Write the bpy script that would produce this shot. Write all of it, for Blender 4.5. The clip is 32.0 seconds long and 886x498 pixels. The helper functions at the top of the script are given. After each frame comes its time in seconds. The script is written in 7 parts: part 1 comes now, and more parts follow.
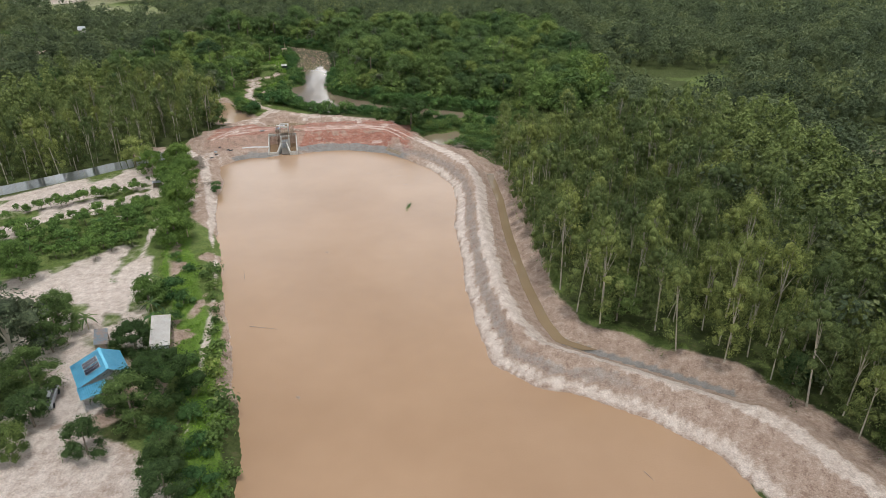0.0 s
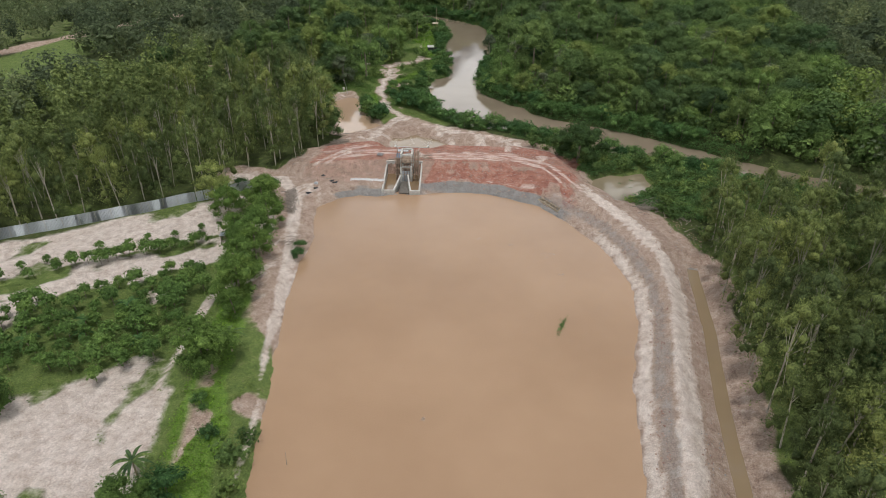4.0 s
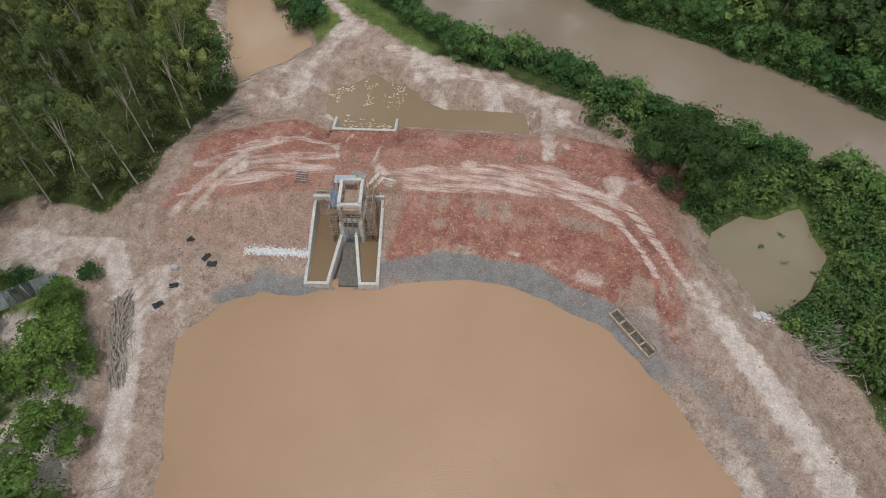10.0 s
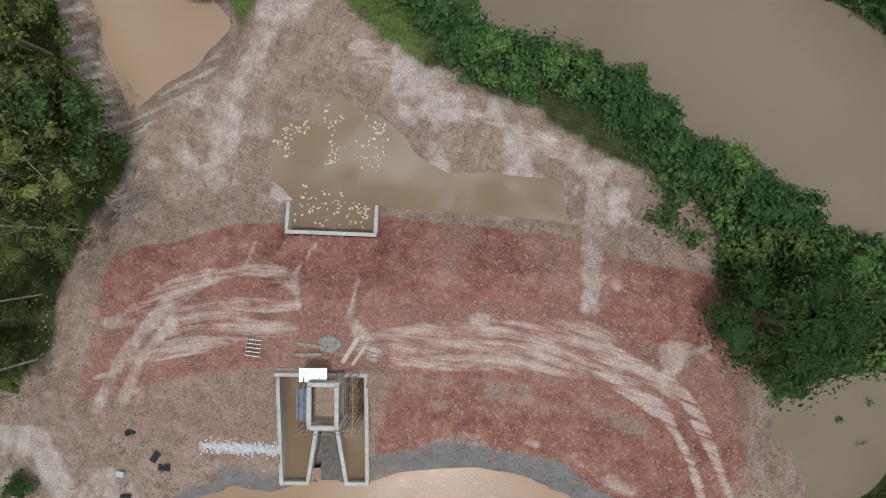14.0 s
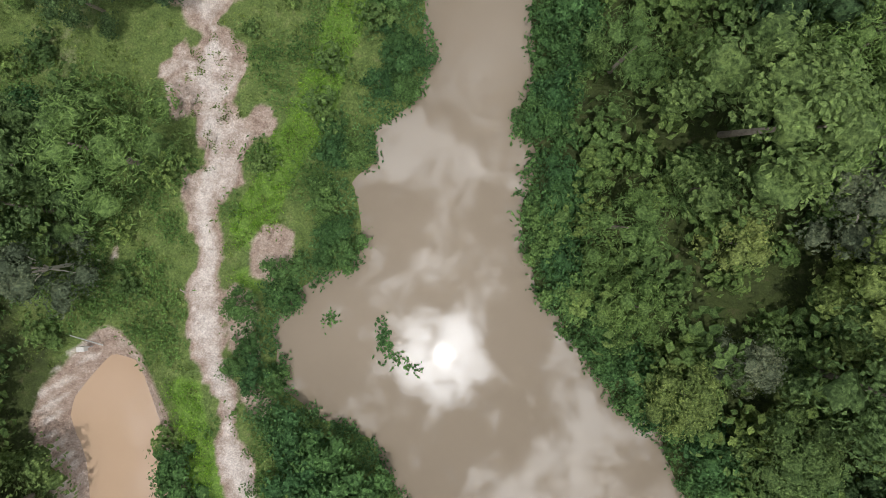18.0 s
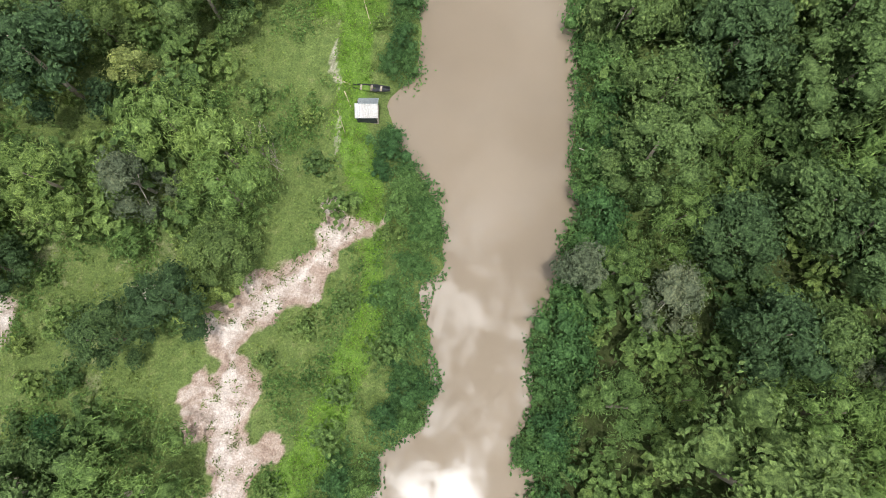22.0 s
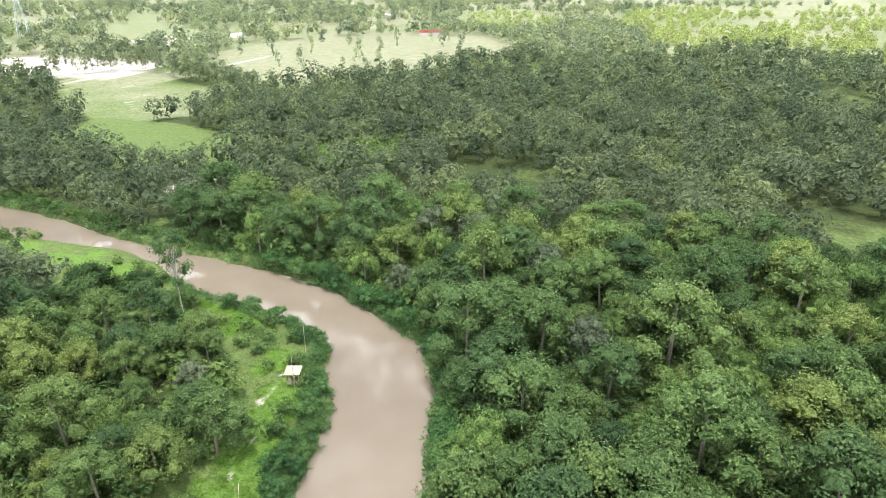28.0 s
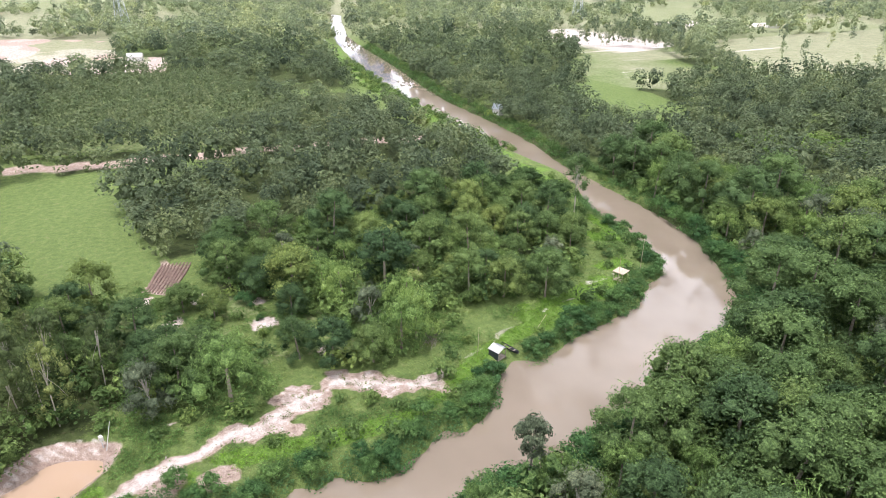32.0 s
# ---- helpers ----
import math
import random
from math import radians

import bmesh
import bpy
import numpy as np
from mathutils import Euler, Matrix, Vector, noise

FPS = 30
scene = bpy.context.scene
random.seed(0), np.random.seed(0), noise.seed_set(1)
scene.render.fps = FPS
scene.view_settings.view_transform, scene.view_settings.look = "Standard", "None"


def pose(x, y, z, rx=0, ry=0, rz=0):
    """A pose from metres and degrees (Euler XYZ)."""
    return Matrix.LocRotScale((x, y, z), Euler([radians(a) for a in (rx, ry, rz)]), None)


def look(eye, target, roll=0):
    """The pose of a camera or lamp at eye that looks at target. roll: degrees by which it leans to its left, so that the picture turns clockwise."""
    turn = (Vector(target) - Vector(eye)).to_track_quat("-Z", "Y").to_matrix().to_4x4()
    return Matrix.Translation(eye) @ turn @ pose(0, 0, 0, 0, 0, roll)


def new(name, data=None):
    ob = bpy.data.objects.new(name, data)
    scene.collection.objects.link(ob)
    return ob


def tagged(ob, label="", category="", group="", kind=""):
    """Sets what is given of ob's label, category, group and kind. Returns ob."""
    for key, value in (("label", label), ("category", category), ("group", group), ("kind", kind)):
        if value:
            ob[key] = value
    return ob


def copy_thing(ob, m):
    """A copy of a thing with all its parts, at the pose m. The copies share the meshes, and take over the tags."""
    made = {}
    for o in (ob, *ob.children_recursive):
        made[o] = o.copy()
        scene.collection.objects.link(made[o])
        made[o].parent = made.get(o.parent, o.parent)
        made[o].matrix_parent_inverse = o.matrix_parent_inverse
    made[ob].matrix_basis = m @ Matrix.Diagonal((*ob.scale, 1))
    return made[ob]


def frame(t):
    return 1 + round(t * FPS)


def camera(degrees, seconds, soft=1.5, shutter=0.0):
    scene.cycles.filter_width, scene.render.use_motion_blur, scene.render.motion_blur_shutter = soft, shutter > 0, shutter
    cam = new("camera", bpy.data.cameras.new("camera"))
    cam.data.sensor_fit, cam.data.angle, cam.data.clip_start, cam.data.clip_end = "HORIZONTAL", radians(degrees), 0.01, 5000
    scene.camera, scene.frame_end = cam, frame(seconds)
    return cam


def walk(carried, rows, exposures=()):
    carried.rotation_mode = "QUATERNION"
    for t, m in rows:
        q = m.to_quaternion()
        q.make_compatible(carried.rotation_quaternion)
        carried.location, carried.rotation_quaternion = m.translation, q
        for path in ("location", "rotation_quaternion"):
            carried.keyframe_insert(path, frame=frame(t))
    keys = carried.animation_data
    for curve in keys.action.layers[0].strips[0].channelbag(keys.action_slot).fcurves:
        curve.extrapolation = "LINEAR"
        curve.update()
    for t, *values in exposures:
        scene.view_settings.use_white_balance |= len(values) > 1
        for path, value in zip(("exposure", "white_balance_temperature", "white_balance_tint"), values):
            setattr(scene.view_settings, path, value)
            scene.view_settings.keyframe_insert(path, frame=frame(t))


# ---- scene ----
cam = camera(69.9, 32.0, soft=0.6)
# seconds, x, y, z, pitch, yaw
PATH = [
    (0, 4.46, 10.01, 47.95, -26.52, 1.88),
    (0.5, 4.11, 16.40, 48.34, -26.67, 5.77),
    (1, 3.74, 22.64, 48.47, -26.64, 9.43),
    (1.5, 3.29, 28.71, 48.45, -26.55, 12.54),
    (2, 2.64, 34.80, 48.52, -26.56, 15.47),
    (2.5, 1.88, 40.83, 48.47, -26.52, 16.99),
    (4.5, -4.04, 63.51, 49.71, -34.02, 15.95),
    (5, -5.50, 69.15, 49.88, -37.56, 15.86),
    (5.5, -6.80, 74.91, 50.08, -37.88, 15.91),
    (6, -8.27, 80.73, 50.23, -38.73, 15.91),
    (6.5, -9.79, 86.68, 50.26, -39.99, 15.90),
    (7, -11.27, 92.55, 50.35, -41.30, 15.92),
    (7.5, -12.86, 98.44, 50.37, -42.77, 15.90),
    (8, -14.49, 104.33, 50.47, -44.42, 15.89),
    (8.5, -16.24, 110.26, 50.48, -46.12, 15.88),
    (9, -17.84, 116.06, 50.41, -47.87, 15.89),
    (9.5, -19.58, 121.89, 50.45, -50.99, 15.76),
    (10, -21.26, 127.73, 50.43, -54.68, 15.68),
    (10.5, -22.97, 133.59, 50.44, -58.54, 15.56),
    (11, -24.64, 139.46, 50.41, -63.39, 15.49),
    (11.5, -26.25, 145.16, 50.32, -68.04, 15.47),
    (12, -27.91, 150.91, 50.31, -73.68, 15.36),
    (12.5, -29.62, 156.96, 50.33, -81.25, 15.30),
    (13, -31.34, 163.16, 50.19, -89.37, 15.30),
    (13.5, -33.05, 169.42, 50.02, -90.25, 15.26),
    (15.5, -39.66, 193.48, 49.30, -90.94, 15.09),
    (16, -41.30, 199.36, 48.93, -91.00, 15.14),
    (16.5, -42.91, 205.16, 48.87, -90.93, 15.10),
    (17, -44.51, 210.82, 49.38, -90.73, 14.94),
    (17.5, -45.97, 216.28, 50.47, -90.44, 14.91),
    (18, -47.31, 221.38, 51.65, -90.47, 14.77),
    (18.5, -48.44, 225.84, 52.77, -90.47, 14.70),
    (19, -49.36, 229.44, 53.95, -90.39, 14.64),
    (19.5, -50.03, 232.18, 55.21, -90.50, 14.52),
    (20, -50.53, 233.93, 56.14, -90.91, 14.48),
    (20.5, -50.81, 234.81, 56.44, -91.13, 14.40),
    (21, -50.97, 235.20, 56.25, -90.39, 14.40),
    (21.5, -51.17, 235.32, 55.93, -84.06, 15.99),
    (22, -51.21, 235.25, 55.84, -77.14, 15.90),
    (22.5, -51.32, 235.06, 55.79, -70.10, 15.69),
    (23, -51.36, 234.88, 55.73, -63.08, 15.63),
    (23.5, -51.41, 234.85, 55.65, -56.29, 15.53),
    (24, -51.45, 234.78, 55.60, -49.69, 15.52),
    (24.5, -50.95, 234.44, 55.45, -42.79, 15.48),
    (26.5, -42.67, 229.78, 55.47, -39.09, 15.83),
    (27, -39.81, 228.54, 55.29, -37.04, 15.84),
    (27.5, -36.61, 226.73, 54.89, -28.88, 15.74),
    (28, -33.29, 224.97, 54.27, -24.07, 15.71),
    (28.5, -29.88, 223.48, 53.76, -24.01, 17.65),
    (29, -26.10, 221.76, 53.28, -23.98, 24.74),
    (29.5, -22.38, 220.11, 53.27, -24.16, 32.52),
    (30, -18.44, 218.40, 53.27, -24.35, 40.31),
    (30.5, -14.24, 216.78, 53.22, -24.50, 48.15),
    (31, -9.86, 215.03, 53.33, -24.56, 54.86),
    (31.5, -5.68, 213.67, 53.65, -24.67, 57.23),
    (32, -1.48, 212.42, 54.31, -24.96, 60.26),
]
EXPOSURES = ((0.0, -0.9, 6500, 10), (3.0, -1.0, 6500, 10), (6.0, -1.1, 6500, 10), (11.0, -1.1, 6300, 10), (12.0, -1.15, 6250, 9), (13.5, -1.24, 6200, 9), (15.5, -0.88, 6300, 10), (17.0, -0.77, 6350, 10), (20.0, -0.32, 6400, 11), (23.0, 0.08, 6450, 10), (24.5, 0.32, 6350, 10), (27.0, 0.44, 6200, 8), (28.2, 0.34, 6120, 11), (30.0, 0.28, 6100, 16), (32.0, 0.14, 6100, 18))
walk(cam, [(t, pose(x, y, z, 90 + pitch, 0, yaw)) for t, x, y, z, pitch, yaw in PATH], EXPOSURES)

# ---- light: a high sun behind thin broken cloud ----
SUN_ELEV, SUN_AZ = 80.0, 164.7   # degrees; azimuth clockwise from +y
sun_way = Vector((math.sin(radians(SUN_AZ)) * math.cos(radians(SUN_ELEV)), math.cos(radians(SUN_AZ)) * math.cos(radians(SUN_ELEV)), math.sin(radians(SUN_ELEV))))
sun = new("sun", bpy.data.lights.new("sun", "SUN"))
sun.data.energy, sun.data.angle, sun.data.color = 3.0, radians(0.8), (1.0, 0.97, 0.93)
sun.matrix_world = look((0, 0, 300), Vector((0, 0, 300)) - sun_way)

world = bpy.data.worlds.new("sky")
scene.world = world
world.use_nodes = True
wn, wl = world.node_tree.nodes, world.node_tree.links
wn.clear()
w_out, w_bg, w_sky = wn.new("ShaderNodeOutputWorld"), wn.new("ShaderNodeBackground"), wn.new("ShaderNodeTexSky")
w_sky.sky_type, w_sky.sun_disc = "NISHITA", False
w_sky.sun_elevation, w_sky.sun_rotation = radians(SUN_ELEV), radians(SUN_AZ)
w_tc, w_mix, w_dot = wn.new("ShaderNodeTexCoord"), wn.new("ShaderNodeMix"), wn.new("ShaderNodeVectorMath")
w_mix.data_type = "RGBA"
w_dot.operation = "DOT_PRODUCT"
w_dot.inputs[1].default_value = sun_way
wl.new(w_tc.outputs["Generated"], w_dot.inputs[0])


def sky_range(value, lo, hi, to_lo=0.0, to_hi=1.0):
    r = wn.new("ShaderNodeMapRange")
    r.interpolation_type = "SMOOTHSTEP"
    for key, v in (("From Min", lo), ("From Max", hi), ("To Min", to_lo), ("To Max", to_hi)):
        r.inputs[key].default_value = v
    wl.new(value, r.inputs["Value"])
    return r.outputs["Result"]


def sky_math(op, a, c):
    m = wn.new("ShaderNodeMath")
    m.operation = op
    for k, v in enumerate((a, c)):
        if isinstance(v, (int, float)):
            m.inputs[k].default_value = v
        else:
            wl.new(v, m.inputs[k])
    return m.outputs["Value"]


# broken cumulus: large banks, torn at their edges by finer wisps
sky_noise = []
for scale, detail, rough, squash in ((3.4, 10.0, 0.6, 1.4), (9.0, 8.0, 0.62, 1.2), (27.0, 6.0, 0.65, 1.0)):
    w_map, w_noise = wn.new("ShaderNodeMapping"), wn.new("ShaderNodeTexNoise")
    w_map.inputs["Scale"].default_value, w_map.inputs["Location"].default_value = (1.0, 1.0, squash), (0.37, 0.11, 0.0)
    w_noise.inputs["Scale"].default_value, w_noise.inputs["Detail"].default_value, w_noise.inputs["Roughness"].default_value = scale, detail, rough
    w_noise.inputs["Distortion"].default_value = 0.35
    wl.new(w_tc.outputs["Generated"], w_map.inputs["Vector"])
    wl.new(w_map.outputs["Vector"], w_noise.inputs["Vector"])
    sky_noise.append(w_noise.outputs["Fac"])
cloud = sky_math("ADD", sky_math("ADD", sky_math("MULTIPLY", sky_noise[0], 0.45), sky_math("MULTIPLY", sky_noise[1], 0.37)), sky_math("MULTIPLY", sky_noise[2], 0.18))
halo, veil = sky_range(w_dot.outputs["Value"], 0.86, 0.985), sky_range(w_dot.outputs["Value"], 0.9955, 0.9997)
w_sep = wn.new("ShaderNodeSeparateXYZ")
wl.new(w_tc.outputs["Generated"], w_sep.inputs["Vector"])
sidelit = sky_range(w_sep.outputs["Z"], 0.72, 0.42)   # low clouds show their bright sunlit flanks, high ones their grey bases
cover = sky_range(sky_math("ADD", cloud, sky_math("ADD", sky_math("MULTIPLY", veil, 0.04), sky_math("MULTIPLY", sidelit, 0.035))), 0.47, 0.56)
# clouds near the sun shine with the light that passes through them
shine = sky_math("ADD", sky_math("ADD", sky_math("ADD", 16.0, sky_math("MULTIPLY", sidelit, 24.0)), sky_math("MULTIPLY", halo, 95.0)), sky_math("MULTIPLY", veil, 240.0))
w_white = wn.new("ShaderNodeCombineColor")
for key, tint in (("Red", 0.985), ("Green", 1.0), ("Blue", 1.02)):
    wl.new(sky_math("MULTIPLY", shine, tint), w_white.inputs[key])
wl.new(cover, w_mix.inputs["Factor"])
wl.new(w_sky.outputs["Color"], w_mix.inputs["A"])
wl.new(w_white.outputs["Color"], w_mix.inputs["B"])
wl.new(w_mix.outputs["Result"], w_bg.inputs["Color"])
w_bg.inputs["Strength"].default_value = 0.082
wl.new(w_bg.outputs["Background"], w_out.inputs["Surface"])


# ---- materials ----
def material(name, rough=0.8, metal=0.0, spec=0.3):
    m = bpy.data.materials.new(name)
    m.use_nodes = True
    b = m.node_tree.nodes["Principled BSDF"]
    b.inputs["Roughness"].default_value, b.inputs["Metallic"].default_value = rough, metal
    b.inputs["Specular IOR Level"].default_value = spec
    return m, m.node_tree.nodes, m.node_tree.links, b


def noise_node(n, l, scale, detail=4.0, rough=0.55, coord="Object", stretch=(1, 1, 1)):
    tc, mp, no = n.new("ShaderNodeTexCoord"), n.new("ShaderNodeMapping"), n.new("ShaderNodeTexNoise")
    mp.inputs["Scale"].default_value = stretch
    no.inputs["Scale"].default_value, no.inputs["Detail"].default_value, no.inputs["Roughness"].default_value = scale, detail, rough
    l.new(tc.outputs[coord], mp.inputs["Vector"])
    l.new(mp.outputs["Vector"], no.inputs["Vector"])
    return no.outputs["Fac"]


def ramp(n, l, fac, stops):
    r = n.new("ShaderNodeValToRGB")
    e = r.color_ramp.elements
    while len(e) < len(stops):
        e.new(0.5)
    for el, (p, c) in zip(e, stops):
        el.position, el.color = p, (*c, 1)
    l.new(fac, r.inputs["Fac"])
    return r.outputs["Color"]


def mixed(n, l, fac, a, b, blend="MIX"):
    m = n.new("ShaderNodeMix")
    m.data_type, m.blend_type = "RGBA", blend
    for sock, v in (("Factor", fac), ("A", a), ("B", b)):
        if isinstance(v, (int, float)):
            m.inputs[sock].default_value = v
        elif isinstance(v, tuple):
            m.inputs[sock].default_value = (*v, 1)
        else:
            l.new(v, m.inputs[sock])
    return m.outputs["Result"]


def calc(n, l, op, a, b=0.0):
    m = n.new("ShaderNodeMath")
    m.operation = op
    for k, v in enumerate((a, b)):
        if isinstance(v, (int, float)):
            m.inputs[k].default_value = v
        else:
            l.new(v, m.inputs[k])
    return m.outputs["Value"]


def bumped(n, l, b, height, strength=0.5, distance=0.1):
    bp = n.new("ShaderNodeBump")
    bp.inputs["Strength"].default_value, bp.inputs["Distance"].default_value = strength, distance
    l.new(height, bp.inputs["Height"])
    l.new(bp.outputs["Normal"], b.inputs["Normal"])


def simple(name, c1, c2, scale=4.0, rough=0.8, metal=0.0, bump=0.3, dist=0.02, spec=0.3):
    """Two tones broken up at two scales, with fine relief."""
    m, n, l, b = material(name, rough, metal, spec)
    f1, f2 = noise_node(n, l, scale, 6), noise_node(n, l, scale * 9, 3)
    col = ramp(n, l, f1, ((0.35, c1), (0.65, c2)))
    col = mixed(n, l, 0.35, col, ramp(n, l, f2, ((0.3, tuple(v * 0.7 for v in c1)), (0.7, tuple(min(1, v * 1.15) for v in c2)))))
    l.new(col, b.inputs["Base Color"])
    if bump:
        bumped(n, l, b, f2, bump, dist)
    return m


def foliage(name, dark, light, tip, rough=0.7, joined=False):
    """Leaves: each tree its own tone, each leaf clump a little off it, some light passing through."""
    m, n, l, b = material(name, rough, 0, 0.12)
    oi, ge = n.new("ShaderNodeObjectInfo"), n.new("ShaderNodeNewGeometry")
    tone = oi.outputs["Random"]
    if joined:
        at = n.new("ShaderNodeAttribute")
        at.attribute_name = "tone"
        tone = at.outputs["Fac"]
    base = ramp(n, l, tone, ((0.0, dark), (0.55, light), (0.85, tuple((p + 2 * q) / 3 for p, q in zip(tip, light))), (1.0, tip)))
    leaf = ramp(n, l, ge.outputs["Random Per Island"], ((0.0, (0.78, 0.8, 0.78)), (0.5, (1, 1, 1)), (1.0, (1.22, 1.2, 1.16))))
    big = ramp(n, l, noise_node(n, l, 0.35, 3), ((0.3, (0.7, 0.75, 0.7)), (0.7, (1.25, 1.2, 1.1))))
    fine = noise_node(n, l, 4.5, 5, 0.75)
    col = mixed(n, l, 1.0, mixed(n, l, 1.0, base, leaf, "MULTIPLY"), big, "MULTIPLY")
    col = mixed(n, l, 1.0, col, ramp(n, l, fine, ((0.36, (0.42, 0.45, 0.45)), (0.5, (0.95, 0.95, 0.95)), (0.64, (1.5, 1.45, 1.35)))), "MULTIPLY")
    bumped(n, l, b, fine, 0.9, 0.25)
    l.new(col, b.inputs["Base Color"])
    tr, ad = n.new("ShaderNodeBsdfTranslucent"), n.new("ShaderNodeMixShader")
    l.new(col, tr.inputs["Color"])
    ad.inputs["Fac"].default_value = 0.25
    l.new(b.outputs["BSDF"], ad.inputs[1])
    l.new(tr.outputs["BSDF"], ad.inputs[2])
    l.new(ad.outputs["Shader"], n["Material Output"].inputs["Surface"])
    return m


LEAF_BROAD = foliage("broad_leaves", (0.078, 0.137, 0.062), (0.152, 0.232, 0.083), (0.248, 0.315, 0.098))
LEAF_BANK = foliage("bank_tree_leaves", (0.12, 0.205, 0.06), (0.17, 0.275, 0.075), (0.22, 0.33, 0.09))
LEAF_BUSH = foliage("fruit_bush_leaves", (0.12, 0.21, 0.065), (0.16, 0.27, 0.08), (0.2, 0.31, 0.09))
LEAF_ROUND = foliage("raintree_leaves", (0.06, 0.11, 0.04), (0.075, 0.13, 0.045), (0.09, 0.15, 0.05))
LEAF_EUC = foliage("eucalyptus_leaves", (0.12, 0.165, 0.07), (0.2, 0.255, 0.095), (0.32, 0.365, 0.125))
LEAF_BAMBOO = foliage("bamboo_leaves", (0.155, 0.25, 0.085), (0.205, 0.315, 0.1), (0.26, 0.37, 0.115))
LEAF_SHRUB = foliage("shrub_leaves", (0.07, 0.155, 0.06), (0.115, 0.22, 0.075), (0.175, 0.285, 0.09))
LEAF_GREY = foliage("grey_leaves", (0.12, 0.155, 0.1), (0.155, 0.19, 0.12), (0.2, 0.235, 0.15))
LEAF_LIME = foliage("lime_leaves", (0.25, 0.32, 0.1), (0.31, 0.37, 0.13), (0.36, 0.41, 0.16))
# woods beyond the near bank: leaf colour greyed to paint in thin haze
LEAF_FAR_HAZE = foliage("far_leaves_hazed", (0.085, 0.118, 0.072), (0.145, 0.185, 0.105), (0.22, 0.265, 0.125), joined=True)
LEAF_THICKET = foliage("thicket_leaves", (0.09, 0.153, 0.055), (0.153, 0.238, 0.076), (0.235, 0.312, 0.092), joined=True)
# distant woods: haze and sunshine put into a paler leaf colour
LEAF_DIST_HAZE = foliage("distant_leaves_hazed", (0.16, 0.2, 0.135), (0.27, 0.325, 0.19), (0.39, 0.43, 0.22), joined=True)
# lighter young growth, brightened further by sunlight in the leaf colour
LEAF_YOUNG_SUNLIT = foliage("young_wood_leaves_sunlit", (0.28, 0.34, 0.12), (0.38, 0.45, 0.16), (0.46, 0.52, 0.2), joined=True)
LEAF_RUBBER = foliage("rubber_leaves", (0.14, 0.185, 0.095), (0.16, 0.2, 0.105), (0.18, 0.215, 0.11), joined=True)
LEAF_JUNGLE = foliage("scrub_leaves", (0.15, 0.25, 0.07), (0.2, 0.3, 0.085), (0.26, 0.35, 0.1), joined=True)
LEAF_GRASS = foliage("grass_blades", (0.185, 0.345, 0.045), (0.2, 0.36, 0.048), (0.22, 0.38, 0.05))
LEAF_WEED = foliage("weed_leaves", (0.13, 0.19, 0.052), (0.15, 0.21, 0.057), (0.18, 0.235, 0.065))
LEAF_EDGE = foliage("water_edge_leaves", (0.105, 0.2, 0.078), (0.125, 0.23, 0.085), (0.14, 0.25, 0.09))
BARK = simple("grey_bark", (0.16, 0.13, 0.1), (0.3, 0.26, 0.2), 3, 0.9)
BARK_PALE = simple("pale_bark", (0.33, 0.29, 0.23), (0.5, 0.46, 0.38), 3, 0.85)
CONCRETE = simple("concrete", (0.42, 0.41, 0.38), (0.6, 0.58, 0.53), 2.5, 0.85)
WOOD = simple("weathered_wood", (0.2, 0.16, 0.12), (0.42, 0.36, 0.29), 5, 0.85)


def water_material(name, deep, pale, rough=0.06, ripple=0.25, size=1.1, depth=0.03):
    m, n, l, b = material(name, rough, 0, 0.9)
    b.inputs["IOR"].default_value = 1.33
    # broad random patches between two base tones, same noise in every water
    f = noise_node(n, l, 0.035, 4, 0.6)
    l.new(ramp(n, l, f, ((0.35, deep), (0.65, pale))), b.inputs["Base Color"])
    r1, r2 = noise_node(n, l, size, 3, 0.6, stretch=(1, 1.8, 1)), noise_node(n, l, size * 0.22, 2)
    bumped(n, l, b, calc(n, l, "ADD", r1, calc(n, l, "MULTIPLY", r2, 0.7)), ripple, depth)
    return m


# ---- the lie of the land ----
RES = [(-18, 58), (-25, 76), (-32, 93), (-36, 103), (-40, 113), (-45, 127), (-47, 137), (-50, 143), (-51, 146), (-49, 150.5), (-46, 153), (-43, 153.5), (-35, 156.5), (-30, 159), (-24, 160), (-19, 159), (-14, 157.5), (-10, 154), (-5, 149), (-1, 143.5), (2, 137), (3.5, 128), (3.5, 115), (4.5, 103), (5.5, 92), (7, 82), (8.5, 74.5), (14, 70), (20, 68), (26, 64.5), (31, 60), (34, 54), (38, 40), (44, 20), (48, -20), (48, -90), (-10, -90), (-8, -20), (-12, 30)]
CREST = [(-58, 161), (-50, 167), (-42, 169), (-33, 171), (-24, 172.5), (-17, 171.5), (-12, 166.5), (-8, 162.5), (-2, 155), (3, 148), (6.5, 141), (8, 134), (8.2, 120), (8.8, 104), (10, 91), (12, 82), (15, 76.5), (21, 74), (27, 70), (33, 66.5), (38, 61.5), (42, 54), (48, 38), (54, 10), (58, -40), (58, -90)]
